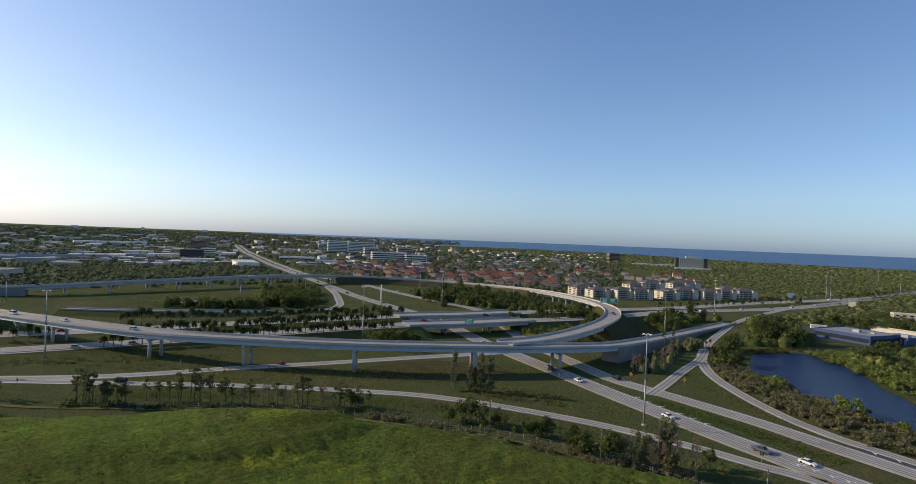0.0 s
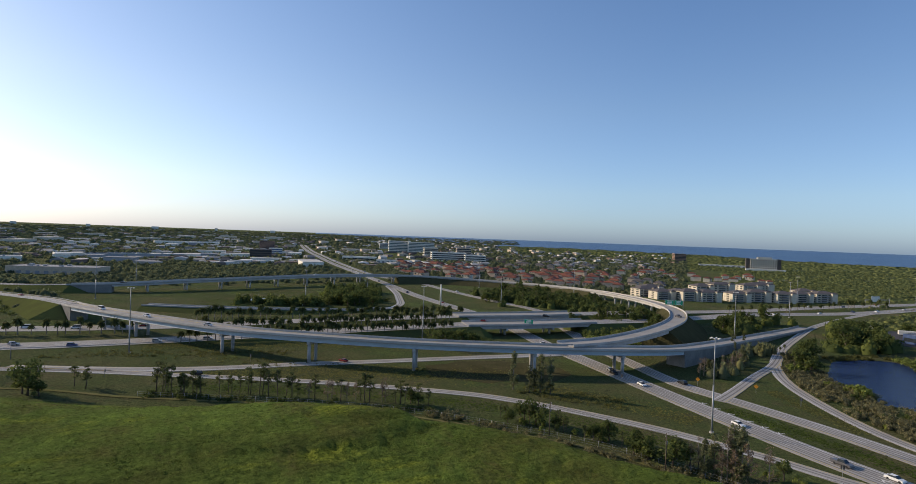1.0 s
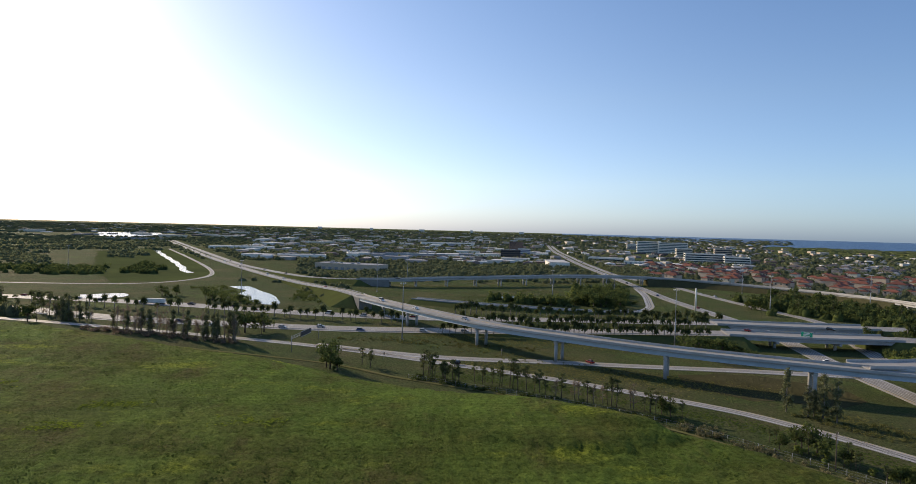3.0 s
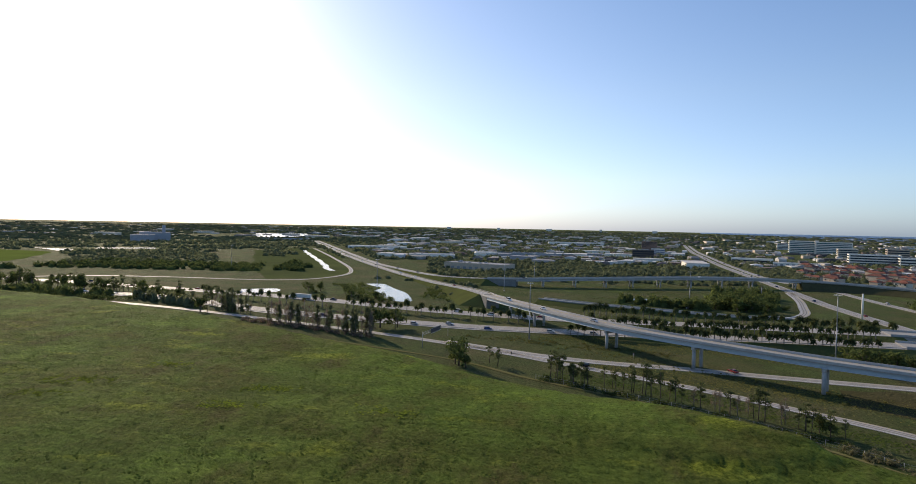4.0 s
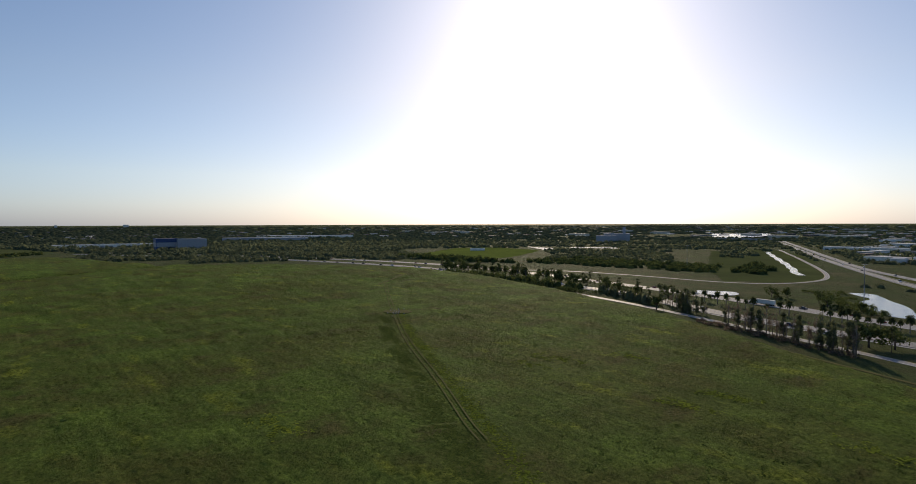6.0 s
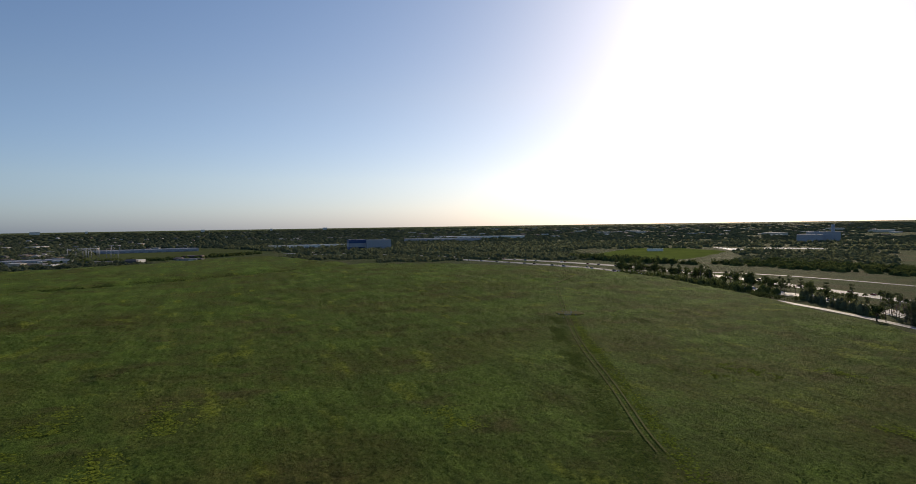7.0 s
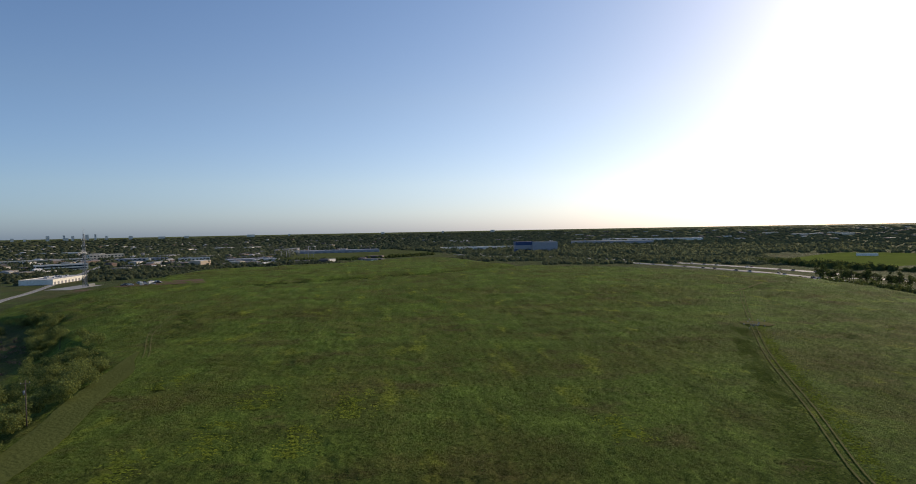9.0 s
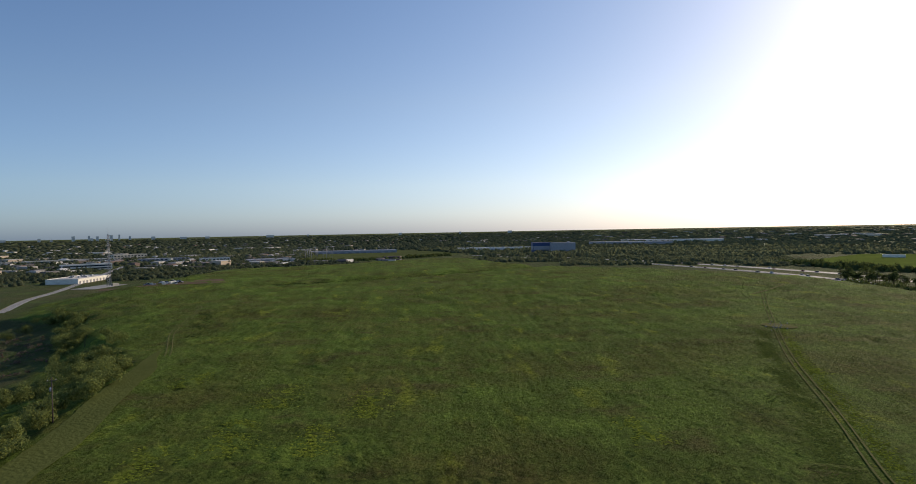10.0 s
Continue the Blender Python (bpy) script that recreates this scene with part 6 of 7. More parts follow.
for i in range(26):
    x, y = -294 + rr.normal(0, 6), -15 + rr.normal(0, 2.5)
    s = rr.uniform(.2, .5)
    bmesh.ops.create_cube(bm, size=s, matrix=Matrix.Translation((x, y, gz(x, y) + .2 + s * .3)) @ Euler(rr.uniform(0, 3, 3)).to_matrix().to_4x4())
tagged(new("rubble", done("rubble", bm, CONCRETE)), "pale broken rubble on bare soil", "rubble", kind="stuff")


def tufts(label, n, seed, mat, lo, hi, region, size):
    """Weeds and grass clumps standing out of the hill's sward."""
    rng = np.random.default_rng(seed)
    a, d = np.radians(rng.uniform(region[0], region[1], n)), region[2] * (region[3] / region[2]) ** rng.random(n)
    x, y = -np.sin(a) * d, np.cos(a) * d
    lump = np.sin(x * .06 + 2 * np.sin(y * .031)) + np.sin(y * .05 + 2 * np.sin(x * .027))
    ok = (inside_by(x, y) > 6) & ((lump > .3) | (rng.random(n) < .3))
    x, y, d = x[ok], y[ok], d[ok]
    n = len(x)
    s = rng.uniform(.5, 1.2, n) * size * (0.7 + d / 260)
    h = s * rng.uniform(lo, hi, n)
    z = ground_z(x, y)
    ang = rng.uniform(0, 6.28, (n, 5)) * .25 + np.arange(5) * 1.257
    rim = np.stack([x[:, None] + np.cos(ang) * s[:, None] * rng.uniform(.6, 1.3, (n, 5)), y[:, None] + np.sin(ang) * s[:, None] * rng.uniform(.6, 1.3, (n, 5)), np.repeat(z[:, None] - .1, 5, 1)], -1)
    top = np.stack([x + rng.normal(0, .2, n) * s, y + rng.normal(0, .2, n) * s, z + h], -1)[:, None]
    verts = np.concatenate([rim, top], 1).reshape(-1, 3)
    k = (np.arange(n) * 6)[:, None]
    tris = np.concatenate([k + (i, (i + 1) % 5, 5) for i in range(5)])
    return tagged(new("grass_tufts", soup("grass_tufts", verts, tris, mat)), label, "grass", kind="stuff")


SWARD = leaf("tufted_grass", (0.105, 0.145, 0.034))
tufts("uneven clumps of grass and weeds on the hill", 80000, 5, SWARD, .14, .34, (-20, 168, 95, 420), .22)


LUSH = leaf("lush_grass", (0.175, 0.228, 0.036))
DEEP = leaf("deep_green_grass", (0.062, 0.094, 0.026))
RANK = leaf("rank_green_grass", (0.072, 0.104, 0.028))


def tuft_line(label, pts, n, spread, off, mat, size, seed, tall=.3):
    """Grass of another growth along a way: clumps thinning out to both sides of it."""
    rng = np.random.default_rng(seed)
    path = spline(pts, 2.0)
    nrm = sides(path)
    i = rng.integers(0, len(path), n)
    o = off + rng.normal(0, spread, n)
    x = path[i, 0] + nrm[i, 0] * o + rng.uniform(-1, 1, n)
    y = path[i, 1] + nrm[i, 1] * o + rng.uniform(-1, 1, n)
    s = rng.uniform(.6, 1.3, n) * size
    z = ground_z(x, y)
    ang = rng.uniform(0, 1.5, (n, 5)) + np.arange(5) * 1.257
    rim = np.stack([x[:, None] + np.cos(ang) * s[:, None], y[:, None] + np.sin(ang) * s[:, None], np.repeat(z[:, None] + .02, 5, 1)], -1)
    top = np.stack([x + rng.normal(0, .2, n) * s, y + rng.normal(0, .2, n) * s, z + s * rng.uniform(tall, 2 * tall, n)], -1)[:, None]
    k = (np.arange(n) * 6)[:, None]
    return tagged(new("grass_strip", soup("grass_strip", np.concatenate([rim, top], 1).reshape(-1, 3), np.concatenate([k + (j, (j + 1) % 5, 5) for j in range(5)]), mat)), label, "grass", kind="stuff")


RUT = RUTS[:6]
tuft_line("lush bright grass along the hill ruts", RUT, 3200, 1.3, 3.4, LUSH, .3, 21, .2)
tuft_line("darker rank grass along the hill ruts", RUT, 12000, 2.6, -6.0, RANK, .24, 22, .12)
tuft_line("rank dark grass in a gully across the hill", [(-715, -295), (-660, -304), (-553, -340), (-493, -362), (-421, -396), (-362, -415), (-340, -428)], 9000, 3.6, 8.0, DEEP, .7, 25)
tuft_line("pale dry grass along the lip of a gully", [(-660, -292), (-546, -324), (-487, -346), (-416, -378), (-380, -392)], 1100, .8, 0, LUSH, .45, 26)
tuft_line("dark grass line round a low rise", [(-51, 112.5), (-37, 117), (-26, 123), (-21, 132), (-18.4, 138)], 420, .35, 0, RANK, .18, 23)
tuft_line("weeds beside a bending hill track", [(-150, -236), (-176, -270), (-205, -305)], 700, 2.5, 0, DEEP, .45, 24)


for i, (pts, n, spread) in enumerate((([(-125, 223), (-60, 238), (0, 250)], 3600, 6.0), ([(-130, 200), (-70, 207), (-20, 204), (20, 193), (50, 175)], 3000, 3.2), ([(-180, 264), (-120, 286), (-62, 300)], 2600, 5.0),
                                      ([(112, 162), (97, 190), (80, 218)], 1500, 2.2), ([(108, 250), (112, 225), (116, 200)], 900, 2.0), ([(-250, 440), (-190, 480), (-230, 540), (-300, 480)], 3000, 14.0), ([(10, 232), (40, 218), (62, 200)], 1500, 4.0))):
    tuft_line("rough tussocks of grass in the road verges", pts, n, spread, 0, (REEDS, RANK)[i % 2], .4, 70 + i)
for i, (x, y, n) in enumerate(((-118, -102, 520), (-109, -130, 420), (-81, -114, 460), (-90, -96, 300), (-61, -116, 420), (-130, -34, 260), (-107, -168, 300), (-189, 44, 300), (-191, 72, 160), (-146, 81, 160), (-139, 66, 160), (-109, 91, 200), (-209, -2, 140), (-307, 32, 120), (-180, 35, 160))):
    tuft_line("patch of bright yellow-green grass on the hill", [(x - 4 - n / 90, y - 3 - n / 130), (x, y), (x + 4 + n / 90, y + 3 + n / 130)], int(n * 2.2), 1.2 + n / 300, 0, LUSH, .32, 40 + i, .16)


# ---- road furniture ----
def mast_form(h, heads=6):
    ob = thing("high_mast_light", "tall galvanised high-mast light with a ring of lamps", "street lamp", None, "high-mast lights of the interchange")
    bm = bmesh.new()
    tube(bm, (0, 0, -.3), (0, 0, h * .5), .33, .24, 10)
    tube(bm, (0, 0, h * .5), (0, 0, h), .24, .13, 10)
    child("pole", done("pole", bm, STEEL), ob)
    bm = bmesh.new()
    tube(bm, (0, 0, -.3), (0, 0, .5), .8, .7, 10)
    child("base", done("base", bm, CONCRETE), ob)
    ring = bmesh.new()
    for i in range(12):
        a, b = 2 * math.pi * i / 12, 2 * math.pi * (i + 1) / 12
        tube(ring, (math.cos(a) * .9, math.sin(a) * .9, h - .4), (math.cos(b) * .9, math.sin(b) * .9, h - .4), .08, .08, 5)
    r = child("lamp_ring", done("lamp_ring", ring, STEEL), ob)
    for i in range(heads):
        a = 2 * math.pi * i / heads
        child("lamp_head", boxes("lamp_head", [(0, 0, 0, .75, .5, .35)], WHITE, .1), r, Matrix.Translation((math.cos(a) * 1.35, math.sin(a) * 1.35, h - .35)) @ Matrix.Rotation(a, 4, "Z"))
    return ob


src = mast_form(30.8)
SPOTS = ((64.4, 189.7, 0), (142, 384, 0), (-178, 247.6, 0), (-51, 316, .8), (238, 522, 0), (298, 638, 0), (462, 701, 0), (472, 725, 0), (694, 888, 0), (-12, 498, 0), (-43, 676, 0), (60, 594, 0), (-383, 540, 0), (-378, 305, 0), (-332, 420, 0), (-183, 483, -5), (-152, 574, -12), (920, 1240, 0), (-700, 330, 0))
for i, (x, y, dz) in enumerate(SPOTS):
    m = pose(x, y, gz(x, y) + max(dz, 0)) @ Matrix.Diagonal((1, 1, 1 + min(dz, 0) / 30.8, 1))
    if i:
        copy_thing(src, m)
src.matrix_basis = pose(SPOTS[0][0], SPOTS[0][1], gz(*SPOTS[0][:2]))

bm = bmesh.new()
tube(bm, (0, 0, -.3), (0, 0, 18), .75, .55, 12)
mono = thing("monopole", "stout pale steel monopole beside the avenue", "pole", pose(-64, 488, 0))
child("shaft", done("shaft", bm, WHITE), mono)


def bars(parent, w, h, z, y, rows, mat, seed):
    """Rows of plain bars where a sign's lettering stands."""
    rng = random.Random(seed)
    for r in range(rows):
        x = -w * .42
        while x < w * .36:
            l = rng.uniform(.12, .26) * w
            l = min(l, w * .42 - x)
            child("lettering", boxes("lettering", [(x + l / 2, y, z + h * (.5 - (r + .5) / rows), l * .86, .04, h / rows * .42)], mat), parent)
            x += l + w * .03


def overhead_sign(label, x, y, z, turn, panels, posts, mat, group="", rows=3):
    """Sign panels on a truss between posts that stand on the ground or a deck."""
    ob = thing("road_sign", label, "road sign", pose(x, y, z, 0, 0, turn), group)
    a, b, h = posts
    for p in (a, b):
        bm = bmesh.new()
        tube(bm, (p, .4, -.1), (p, .4, h), .16, .13, 8)
        child("post", done("post", bm, STEEL), ob)
    bm = bmesh.new()
    for zz in (h - 1.6, h - .4):
        tube(bm, (a, .4, zz), (b, .4, zz), .1, .1, 6)
    n = int((b - a) / 2)
    for i in range(n):
        tube(bm, (a + (b - a) * i / n, .4, h - 1.6), (a + (b - a) * (i + 1) / n, .4, h - .4), .06, .06, 4)
    child("truss", done("truss", bm, STEEL), ob)
    for i, (c, w, hh, zc) in enumerate(panels):
        p = child("panel", boxes("panel", [(c, .12, zc, w, .12, hh)], mat, .03), ob)
        child("border", boxes("border", [(c, .045, zc + hh / 2 - .1, w - .2, .03, .1), (c, .045, zc - hh / 2 + .1, w - .2, .03, .1)], PAINT), p)
        if rows:
            q = child("lettering_field", boxes("lettering_field", [(c, .055, zc, w - .5, .02, hh - .5)], mat), p)
            rng = random.Random(i + 3)
            for r in range(rows):
                l = w * rng.uniform(.45, .75)
                child("lettering", boxes("lettering", [(c, .03, zc + hh * (.32 - .3 * r), l, .03, hh * .14)], PAINT), p)
    return ob


overhead_sign("pair of green overhead guide signs on the curved ramp", 123, 457, 9.7, -14, ((-3.2, 6, 3.6, 5.0), (3.4, 6, 3.6, 5.2)), (-6.5, 6.8, 7.2), SIGNGREEN)
overhead_sign("green guide sign on the freeway bridge parapet", 9, 355.0, 6.3, -16, ((0, 5.4, 2.6, 2.6),), (-2.4, 2.4, 3.9), SIGNGREEN)
overhead_sign("overhead gantry with a pale blank sign back", 396, 668, 0, 27, ((-4, 14, 6, 8.4),), (-20, 20, 8.6), WHITE, rows=0)
overhead_sign("steel sign gantry across the slip road seen from behind", -208, 207.7, 0.0, 113, ((-1, 13, 2.6, 6.6),), (-17.3, 17.3, 7.8), DARK, rows=0)


def roadside_sign(label, x, y, turn, h, w, hh, mat, spin=0.0, name="traffic_sign"):
    ob = thing(name, label, "traffic sign", pose(x, y, gz(x, y), 0, 0, turn))
    bm = bmesh.new()
    tube(bm, (0, 0, -.2), (0, 0, h), .06, .06, 6)
    child("post", done("post", bm, STEEL), ob)
    child("plate", boxes("plate", [(0, 0, 0, w, .06, hh)], mat, .02), ob, Matrix.Translation((0, -.09, h - hh * .4)) @ Matrix.Rotation(radians(spin), 4, "Y"))
    return ob


roadside_sign("orange diamond warning sign by the slip road", 100, 245, -20, 3.4, 1.3, 1.3, ORANGE, 45)
roadside_sign("orange diamond warning sign by the carriageway", 79, 252, -20, 3.4, 1.3, 1.3, ORANGE, 45)
for x, y in ((88, 160), (-158, 206), (110, 229), (47, 250), (-118, 246)):
    roadside_sign("small dark-backed road sign on a post", x, y, 160, 3.2, 1.0, 1.2, DARK)


def utility_pole(x, y, turn, h=11.0):
    ob = thing("utility_pole", "weathered wooden utility pole with transformer and wires", "utility pole", pose(x, y, gz(x, y), 0, 0, turn), "utility poles")
    bm = bmesh.new()
    tube(bm, (0, 0, -.3), (0, 0, h), .17, .11, 8)
    child("pole", done("pole", bm, BARK), ob)
    child("crossarm", boxes("crossarm", [(0, 0, h - .8, 2.2, .12, .14)], BARK), ob)
    bm = bmesh.new()
    tube(bm, (.32, 0, h * .7), (.32, 0, h * .7 + .9), .24, .24, 8)
    child("transformer", done("transformer", bm, STEEL), ob)
    for s in (-.9, 0, .9):
        bm = bmesh.new()
        tube(bm, (s, 0, h - .75), (s, 0, h - .45), .06, .04, 6)
        child("insulator", done("insulator", bm, WHITE), ob)
    return ob


POLES = [(41, 154, 62), (72, 128, 60), (12, 176, 65), (104, 92, 58)]
for x, y, t in POLES:
    utility_pole(x, y, t, 10.5)
utility_pole(-66, -164, -30, 11.5)
order = [POLES[3], POLES[1], POLES[0], POLES[2]]
lines = thing("power_line", "thin sagging power lines between wooden poles", "cable")
for (x0, y0, _), (x1, y1, _) in zip(order, order[1:]):
    for o in (-.8, .8):
        sag = np.array([(x0 + (x1 - x0) * k + o * .5, y0 + (y1 - y0) * k + o * .8, gz(x0, y0) * (1 - k) + gz(x1, y1) * k + 10.1 - 2.4 * k * (1 - k)) for k in np.linspace(0, 1, 9)])
        child("wire", sweep("wire", sag, box_section(.04, .04), RUBBER), lines)


def fence(pts, gap=4.0, h=1.8):
    """Wire fence: posts of their own, rails of wire between."""
    path = spline(pts, gap)
    ob = thing("wire_fence", "grey wire mesh fence along the hill foot", "fence", pose(path[0][0], path[0][1], 0))
    o = path[0].copy()
    bm = bmesh.new()
    tube(bm, (0, 0, -.3), (0, 0, h), .06, .06, 5)
    post = done("post", bm, STEEL)
    for q in path:
        child("post", post, ob, pose(q[0] - o[0], q[1] - o[1], gz(q[0], q[1])))
    for zz in (.3, 1.0, 1.7):
        child("wire", sweep("wire", np.stack([path[:, 0] - o[0], path[:, 1] - o[1], ground_z(path[:, 0], path[:, 1])], 1), box_section(.03, .03, 0, zz), STEEL), ob)
    return ob


fence([(-130, 186), (-70, 190), (-32, 188), (-2, 180), (22, 171), (45, 157), (75, 128), (104, 96)])


# ---- vehicles ----
def car_form(kind, paint, label):
    """Bevelled body with sloped cabin glass, bumpers, lamps and wheels; nose towards +y."""
    L, W, H = {"saloon": (4.7, 1.8, 1.42), "suv": (4.7, 1.9, 1.72), "pickup": (5.6, 1.95, 1.8), "van": (5.3, 2.0, 2.1)}[kind]
    ob = thing("car" if kind != "pickup" else "pickup_truck", label, "car", None, "vehicles on the roads")
    prof = {"saloon": ((-2.3, .55), (-2.25, .95), (-1.5, 1.0), (1.0, .95), (2.2, .75), (2.32, .45)), "suv": ((-2.3, .5), (-2.3, 1.05), (-1.5, 1.08), (.95, 1.05), (2.2, .9), (2.32, .45)),
            "pickup": ((-2.8, .5), (-2.8, 1.1), (-.9, 1.12), (1.3, 1.1), (2.6, 1.0), (2.78, .5)), "van": ((-2.6, .5), (-2.6, 1.1), (-1.0, 1.15), (1.6, 1.12), (2.5, .9), (2.62, .45))}[kind]
    outline = [*prof, (prof[-1][0], .28), (prof[0][0], .28)]
    n = len(outline)
    verts = [(s * W / 2 * (.93 if z < .4 else 1), y, z) for s in (-1, 1) for y, z in outline]
    faces = [tuple(range(n)), tuple(range(2 * n - 1, n - 1, -1))] + [(i, n + i, n + (i + 1) % n, (i + 1) % n) for i in range(n)]
    body = child("body", mesh_of("body", verts, faces, paint), ob)
    cab = {"saloon": ((-1.75, .97), (-1.15, H), (.35, H), (1.15, .95)), "suv": ((-2.25, 1.06), (-2.0, H), (.3, H), (1.05, 1.05)), "pickup": ((-.95, 1.1), (-.75, H), (.75, H), (1.4, 1.08)), "van": ((-2.55, 1.1), (-2.5, H), (.9, H), (1.75, 1.1))}[kind]
    verts = [(s * (W / 2 - (.06 if z < 1.2 else .2)), y, z) for s in (-1, 1) for y, z in cab]
    child("window_glass", mesh_of("window_glass", verts, [(0, 1, 2, 3), (7, 6, 5, 4), (0, 4, 5, 1), (2, 6, 7, 3), (1, 5, 6, 2)], GLASS), ob)
    child("roof", boxes("roof", [(0, (cab[1][0] + cab[2][0]) / 2, H + .01, W - .42, cab[2][0] - cab[1][0], .06)], paint, .02), ob)
    bm = bmesh.new()
    tube(bm, (-.1, 0, 0), (.1, 0, 0), .33, .33, 10)
    wheel = done("wheel", bm, RUBBER)
    for sx in (-1, 1):
        for yy in (-L * .29, L * .31):
            child("wheel", wheel, ob, pose(sx * (W / 2 - .1), yy, .33))
    return ob


PAINTS = [plain("white_car_paint", (.75, .75, .74), .3), plain("silver_car_paint", (.45, .46, .47), .3, .5), plain("black_car_paint", (.02, .02, .022), .25), plain("dark_red_car_paint", (.22, .015, .015), .3), plain("dark_blue_car_paint", (.03, .05, .14), .3), plain("grey_car_paint", (.12, .12, .13), .3, .3)]
FORMS = [("saloon", 0, "white saloon car driving on concrete"), ("suv", 2, "black sport utility vehicle on the road"), ("saloon", 1, "silver saloon car on the carriageway"), ("pickup", 5, "dark grey pickup truck on the road"), ("saloon", 3, "dark red saloon car on the road"), ("suv", 4, "dark blue family car on the road"), ("van", 0, "white van on the carriageway"), ("suv", 1, "silver sport utility vehicle on the road")]
CARS = [car_form(k, PAINTS[p], lab) for k, p, lab in FORMS]
used = set()


def drive(form, x, y, z, heading):
    m = pose(x, y, z, 0, 0, heading)
    if form not in used:
        used.add(form)
        CARS[form].matrix_basis = m
        return CARS[form]
    return copy_thing(CARS[form], m)


def traffic(pts, lanes, n, seed, back=False, lift=0.16, lo=0.0, hi=1.0, raised=False):
    """Cars spread along a carriageway, keeping to its lanes."""
    path = spline(pts, 4.0)
    path[:, 2] += ground_z(path[:, 0], path[:, 1]) + lift
    nrm, rng = sides(path), random.Random(seed)
    for i in range(n):
        k = int((lo + (hi - lo) * (i + rng.uniform(.15, .85)) / n) * (len(path) - 2))
        o = rng.choice(lanes)
        t = path[k + 1] - path[k]
        h = math.degrees(math.atan2(-t[0], t[1])) + (180 if back else 0)
        drive(rng.randrange(len(FORMS)), path[k][0] + nrm[k][0] * o, path[k][1] + nrm[k][1] * o, path[k][2], h)


for f, x, y, h in ((0, 54.5, 246, 200), (0, 76, 199, 204), (3, 92.5, 168.5, 209), (0, 101, 160, 210), (1, 73, 253, 22), (2, 45.5, 270, 200), (4, -78, 256.5, 60), (1, -127, 217.5, 88), (1, 46, 264, 200), (0, 17, 328, 200)):
    drive(f, x, y, .16, h)
NEARWAY = [(-1062, -440), (-1030, -335), (-935, -205), (-862, -108), (-795, -32), (-722, 26), (-600, 98), (-474, 166), (-362, 193), (-300, 218), (-230, 250), (-177, 282, .3), (-120, 312, 2)]
FARWAY = [(-1100, -400), (-1055, -300), (-975, -170), (-900, -65), (-790, 50), (-640, 142), (-545, 186), (-465, 222), (-383, 254), (-325, 270), (-278, 285), (-238, 302), (-190, 326, .4), (-138, 352, 2)]
traffic(NEARWAY, (-5.5, -1.8, 1.8, 5.5), 22, 1, lo=.0, hi=.55)
traffic(NEARWAY, (-5.5, -1.8, 1.8, 5.5), 18, 2, lo=.55, hi=.98)
traffic(FARWAY, (-5.5, -1.8, 1.8, 5.5), 22, 3, True, lo=.0, hi=.55)
traffic(FARWAY, (-5.5, -1.8, 1.8, 5.5), 16, 4, True, lo=.55, hi=.98)
traffic([(205, 525, .3), (320, 580), (410, 641), (538, 745), (700, 885)], (-5.5, -1.8, 1.8, 5.5), 12, 5)
traffic([(215, 556, .3), (331, 636), (478, 722), (597, 800), (778, 955)], (-5.5, -1.8, 1.8, 5.5), 10, 6, True)
traffic([(-1132, 778), (-865, 632), (-580, 487, .3), (-430, 415, 2), (-365, 384, 4.2), (-318, 358, 6.5)], (-1.8, 1.8), 9, 7)
traffic([(-880, 658), (-700, 562), (-560, 500, 1), (-470, 462, 3)], (-1.8, 1.8), 5, 8, True)
traffic([(-38, 458), (-93, 548), (-135, 632), (-215, 790), (-350, 1056), (-500, 1380)], (-2.2, 2.2), 9, 9)
traffic([(-28, 552), (-77, 628), (-125, 710), (-201, 797), (-336, 1063), (-486, 1387)], (-1.8, 1.8), 8, 10, True)
for x, y, z, h, f in ((-240, 309, 9.7, 243, 6), (-196, 286, 10.9, 245, 0), (-150, 266, 11.5, 250, 2), (-345, 470, 7.8, 300, 1), (-222, 615, 10.8, 320, 0), (112, 404, 10.3, 20, 3), (-20, 362, 6.5, 70, 4), (22, 398, 6.6, 250, 1)):
    drive(f, x, y, z, h)


def lorry(x, y, z, heading, label):
    ob = thing("articulated_lorry", label, "truck", pose(x, y, z, 0, 0, heading))
    child("trailer", boxes("trailer", [(0, -3.2, 2.55, 2.55, 13.6, 2.9)], WHITE, .06), ob)
    cab = child("cab", boxes("cab", [(0, 6.2, 1.95, 2.45, 2.6, 2.9), (0, 8.0, 1.3, 2.3, 1.5, 1.5)], PAINTS[0], .15), ob)
    child("windscreen", boxes("windscreen", [(0, 7.55, 2.6, 2.0, .08, .9)], GLASS), cab)
    bm = bmesh.new()
    tube(bm, (-.15, 0, 0), (.15, 0, 0), .5, .5, 12)
    wheel = done("wheel", bm, RUBBER)
    for yy in (-8.8, -7.6, 4.2, 5.4, 8.0):
        for s in (-1, 1):
            child("wheel", wheel, ob, pose(s * 1.1, yy, .5))
    child("chassis", boxes("chassis", [(0, -1, .95, 1.2, 16, .3)], DARK), ob)
    return ob


lorry(-398, 243, .17, 117, "long white articulated lorry on the freeway")
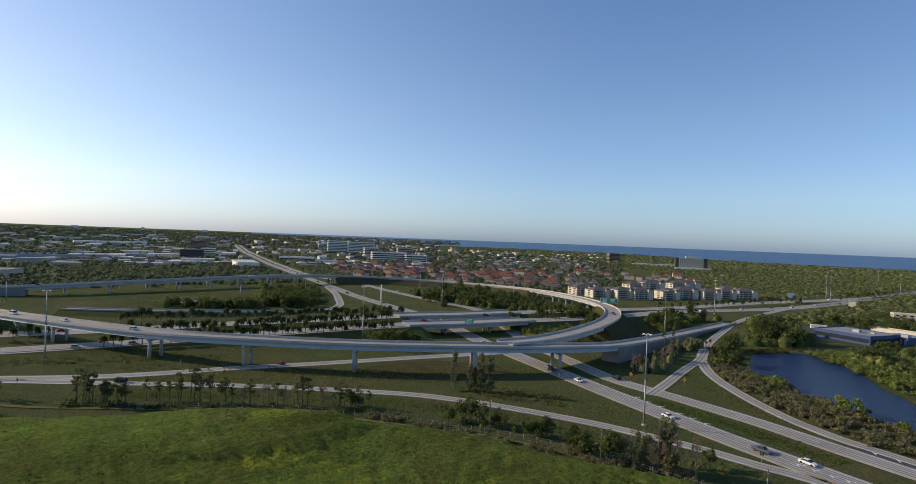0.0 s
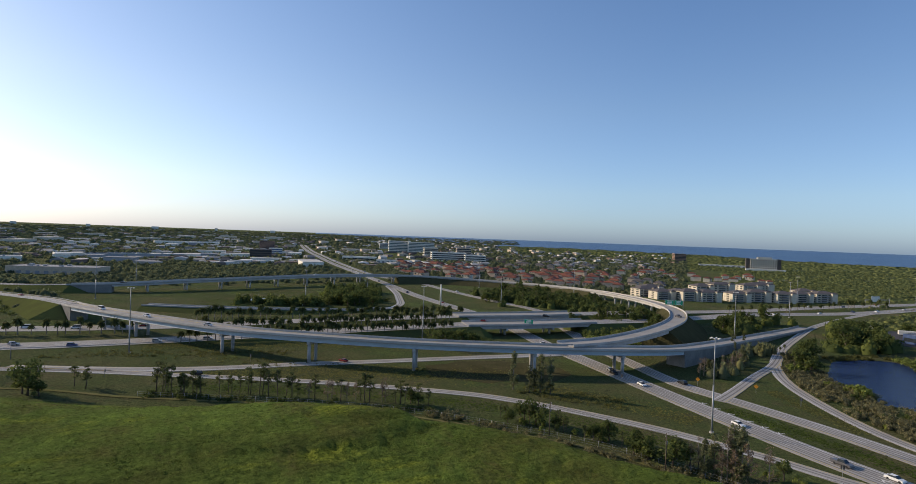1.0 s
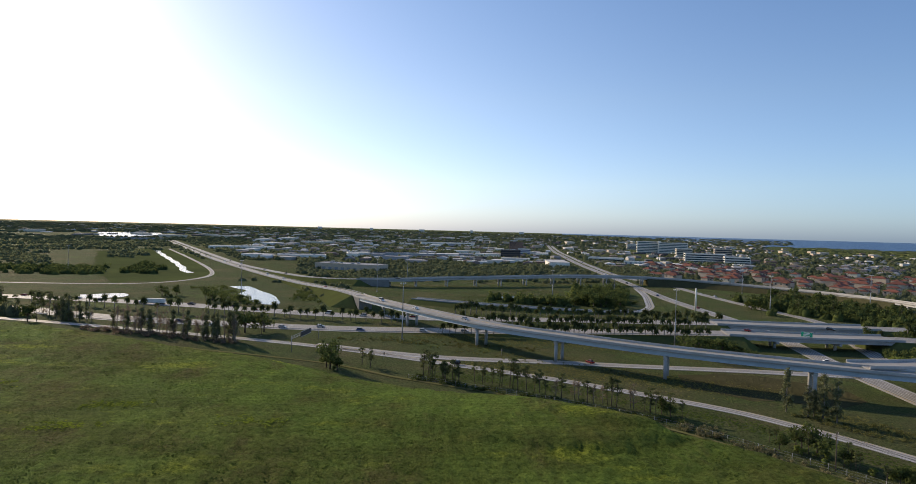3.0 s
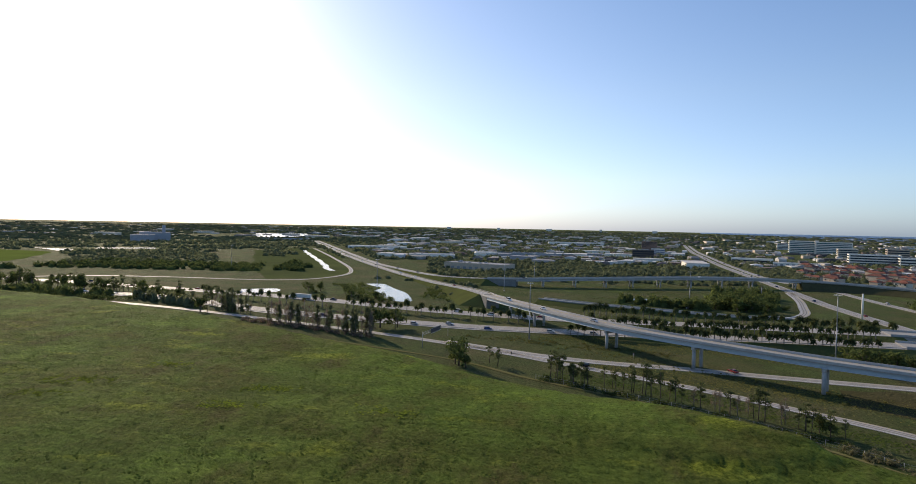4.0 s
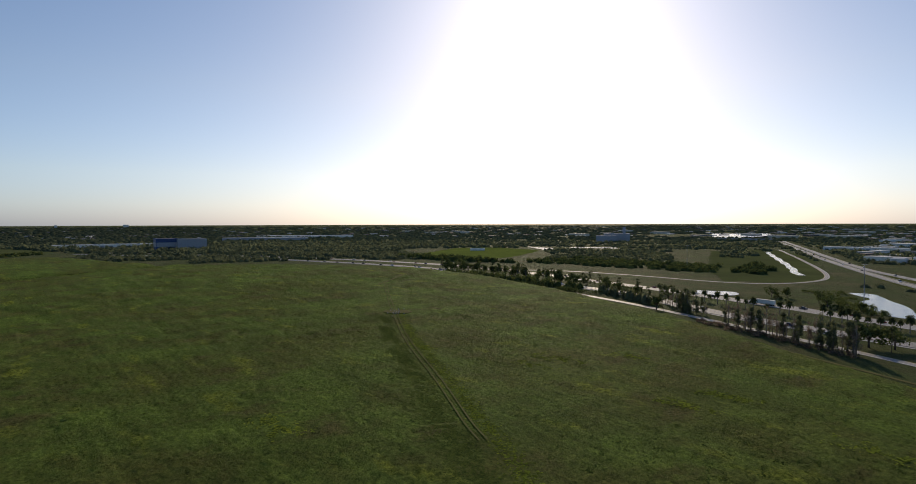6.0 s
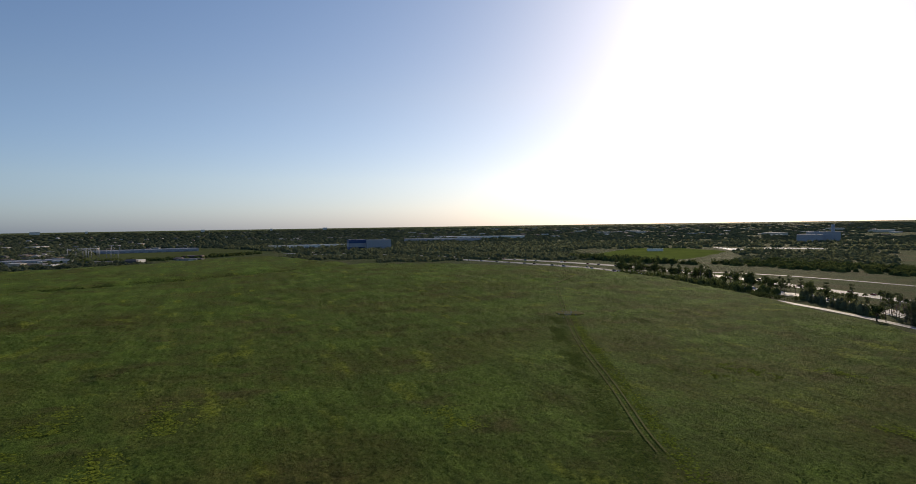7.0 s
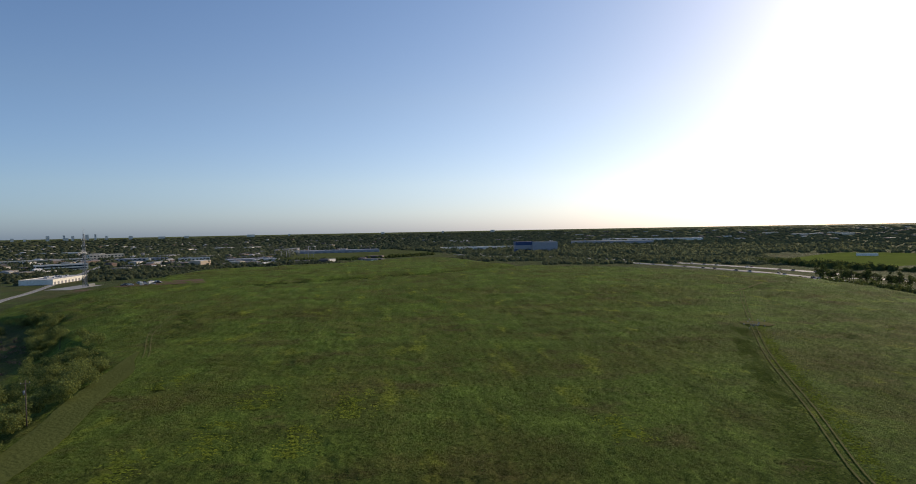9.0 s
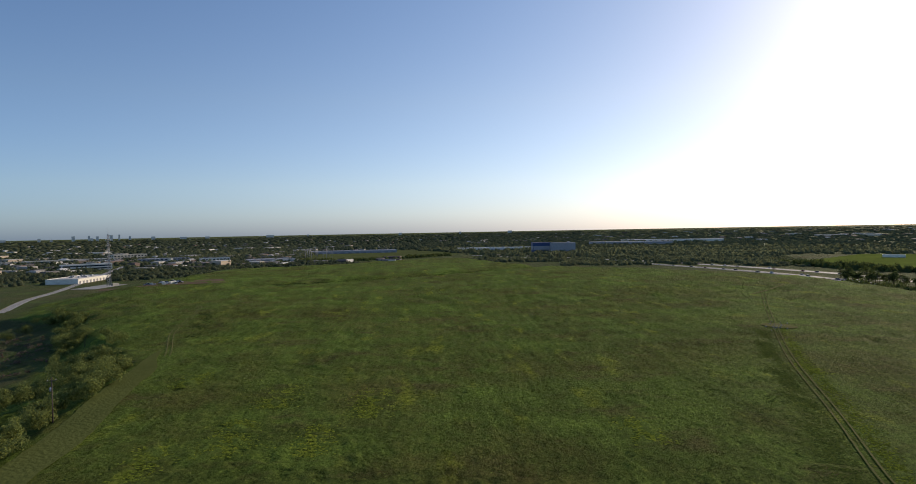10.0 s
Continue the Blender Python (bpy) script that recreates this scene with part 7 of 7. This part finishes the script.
for x, y, h in ((268, 461, -25), (274, 464, -25), (283, 442, -20)):
    tr = thing("box_trailer", "white box trailer parked in a yard", "trailer", pose(x, y, 0, 0, 0, h + 90), "parked trailers")
    child("box", boxes("box", [(0, 0, 2.3, 2.6, 11, 2.8)], WHITE, .05), tr)
    child("running_gear", boxes("running_gear", [(0, -3.6, .5, 2.3, 2.4, 1.0), (0, 3.6, .45, .3, .4, .9)], RUBBER), tr)

# ---- yards, tower and pads ----
def pad(label, x, y, w, d, turn, mat, name="yard"):
    ob = new(name, mesh_of(name, [(-w / 2, -d / 2, .12), (w / 2, -d / 2, .12), (w / 2, d / 2, .12), (-w / 2, d / 2, .12), (-w / 2, -d / 2, -.6), (w / 2, -d / 2, -.6), (w / 2, d / 2, -.6), (-w / 2, d / 2, -.6)],
                              [(0, 1, 2, 3), (0, 4, 5, 1), (1, 5, 6, 2), (2, 6, 7, 3), (3, 7, 4, 0)], mat))
    ob.matrix_basis = pose(x, y, max(gz(x + i * w * .45, y + j * d * .45) for i in (-1, 0, 1) for j in (-1, 0, 1)), 0, 0, turn)
    return tagged(ob, label, "yard", kind="structure")


def draped(label, x, y, w, d, turn, mat, name="yard", lift=.25):
    """A patch of ground cover laid over uneven land, with a ragged edge."""
    rng, nx, ny = random.Random(int(w + d)), 18, 10
    c, sn = math.cos(radians(turn)), math.sin(radians(turn))
    verts = []
    for j in range(ny + 1):
        for i in range(nx + 1):
            u, v = (i / nx - .5) * w + rng.uniform(-1, 1), (j / ny - .5) * d + rng.uniform(-1, 1)
            px, py = x + u * c - v * sn, y + u * sn + v * c
            verts.append((px, py, gz(px, py) + lift))
    faces = [(j * (nx + 1) + i, j * (nx + 1) + i + 1, (j + 1) * (nx + 1) + i + 1, (j + 1) * (nx + 1) + i) for j in range(ny) for i in range(nx)]
    return tagged(new(name, mesh_of(name, verts, faces, mat)), label, "yard", kind="structure")


PADX, PADY = -322, -530
draped("bare brown soil pad with parked machines", PADX, PADY, 88, 52, -31, DIRT)
draped("bare soil lots beside a radio tower", -352, -672, 60, 22, -31, DIRT, lift=.3)
pad("grey asphalt yard beside a blue warehouse", 268, 430, 80, 40, 55, ASPHALT)
pad("grey lot round a radio tower", -350, -735, 60, 30, 30, PAVING)
pad("dark asphalt gore beside the merging lanes", 131.5, 163.5, 3.6, 26, 28, ASPHALT)
for i in range(16):
    u, v = random.Random(i).uniform(-8, 26), random.Random(i + 50).uniform(-14, 14)
    c, s = math.cos(radians(-31)), math.sin(radians(-31))
    x, y = PADX + u * c - v * s, PADY + u * s + v * c
    drive((0, 6, 3, 1, 6, 0)[i % 6], x, y, gz(x, y) + .26, 40 * i)
for x, y, t in ((PADX + 8, PADY + 8, 10), (PADX + 16, PADY + 6, 60)):
    sh = thing("site_container", "white steel site container on bare soil", "container", pose(x, y, gz(x, y) + .24, 0, 0, t))
    child("box", boxes("box", [(0, 0, 1.3, 6, 2.4, 2.6)], WHITE, .04), sh)
    child("door", boxes("door", [(1.5, -1.23, 1.1, .9, .05, 2.0)], GREY), sh)


def radio_tower(x, y, h=72.0):
    """Triangular lattice tower with platforms and panel antennas."""
    ob = thing("radio_tower", "slim steel lattice radio tower with antennas", "tower", pose(x, y, gz(x, y)))
    def leg(i, z):
        r = 2.6 - 2.0 * z / h
        a = 2 * math.pi * i / 3
        return (r * math.cos(a), r * math.sin(a), z)
    for i in range(3):
        bm = bmesh.new()
        tube(bm, leg(i, -.3), leg(i, h * .88), .34, .22, 6)
        child("leg", done("leg", bm, STEEL), ob)
    bm = bmesh.new()
    n = 26
    for k in range(n):
        z0, z1 = h * .88 * k / n, h * .88 * (k + 1) / n
        for i in range(3):
            tube(bm, leg(i, z0), leg((i + 1) % 3, z1), .13, .13, 4)
            tube(bm, leg(i, z1), leg((i + 1) % 3, z1), .13, .13, 4)
    child("lattice", done("lattice", bm, STEEL), ob)
    for s in (-.5, .6):
        bm = bmesh.new()
        tube(bm, (s, 0, h * .86), (s, 0, h * (1.0 if s > 0 else .97)), .12, .06, 6)
        child("whip_antenna", done("whip_antenna", bm, STEEL), ob)
    for z in (.55, .68, .78):
        ringp = child("platform", boxes("platform", [(0, 0, h * z, 5.2, 5.2, .2)], STEEL), ob)
        for i in range(6):
            a = math.pi * i / 3
            child("panel_antenna", boxes("panel_antenna", [(0, 0, 0, .35, .25, 2.2)], WHITE), ringp, Matrix.Translation((2.7 * math.cos(a), 2.7 * math.sin(a), h * z + .6)) @ Matrix.Rotation(a, 4, "Z"))
    child("equipment_hut", boxes("equipment_hut", [(-6, 2, 1.4, 7, 3.5, 3.0)], CREAM, .05), ob)
    return ob


radio_tower(-363, -739)
ch = thing("chimney_stack", "tall grey chimney of a power plant", "chimney", pose(-1779, 632, gz(-1779, 632)))
bm = bmesh.new()
tube(bm, (0, 0, -.5), (0, 0, 46), 5.2, 4.4, 14)
child("shaft", done("shaft", bm, GREY), ch)
for i in range(22):
    r = random.Random(i + 300)
    a, d = radians(r.uniform(134.5, 138.5)), r.uniform(1350, 1700)
    x, y = -math.sin(a) * d, math.cos(a) * d
    bm = bmesh.new()
    tube(bm, (0, 0, -.3), (0, 0, r.uniform(16, 24)), .6, .4, 6)
    pl = thing("substation_mast", "pale steel mast of an electrical substation", "pole", pose(x, y, gz(x, y)), "substation masts")
    child("shaft", done("shaft", bm, STEEL), pl)

# painted gore bars beside the merging lanes
def gore_bars(pts, n, l, turn, lift=0.17, label="white painted bars on the gore"):
    path = spline(pts, 2.0)
    bm = bmesh.new()
    for i in range(n):
        q = path[int((i + .5) / n * (len(path) - 1))]
        for s in (-1, 1):
            bmesh.ops.create_cube(bm, size=1, matrix=pose(q[0] + s * .55, q[1], lift, 0, 0, turn + s * 38) @ Matrix.Diagonal((.3, l, .02, 1)))
    return tagged(new("road_marking", done("road_marking", bm, PAINT)), label, "road marking", kind="structure")


gore_bars([(72, 226), (80, 208), (89, 190)], 6, 1.7, 28)
gore_bars([(97, 161), (103, 152), (110, 142)], 5, 1.8, 28, 0.18)
gore_bars([(127, 172), (135, 158), (142, 146)], 5, 2.2, 28, 0.26)
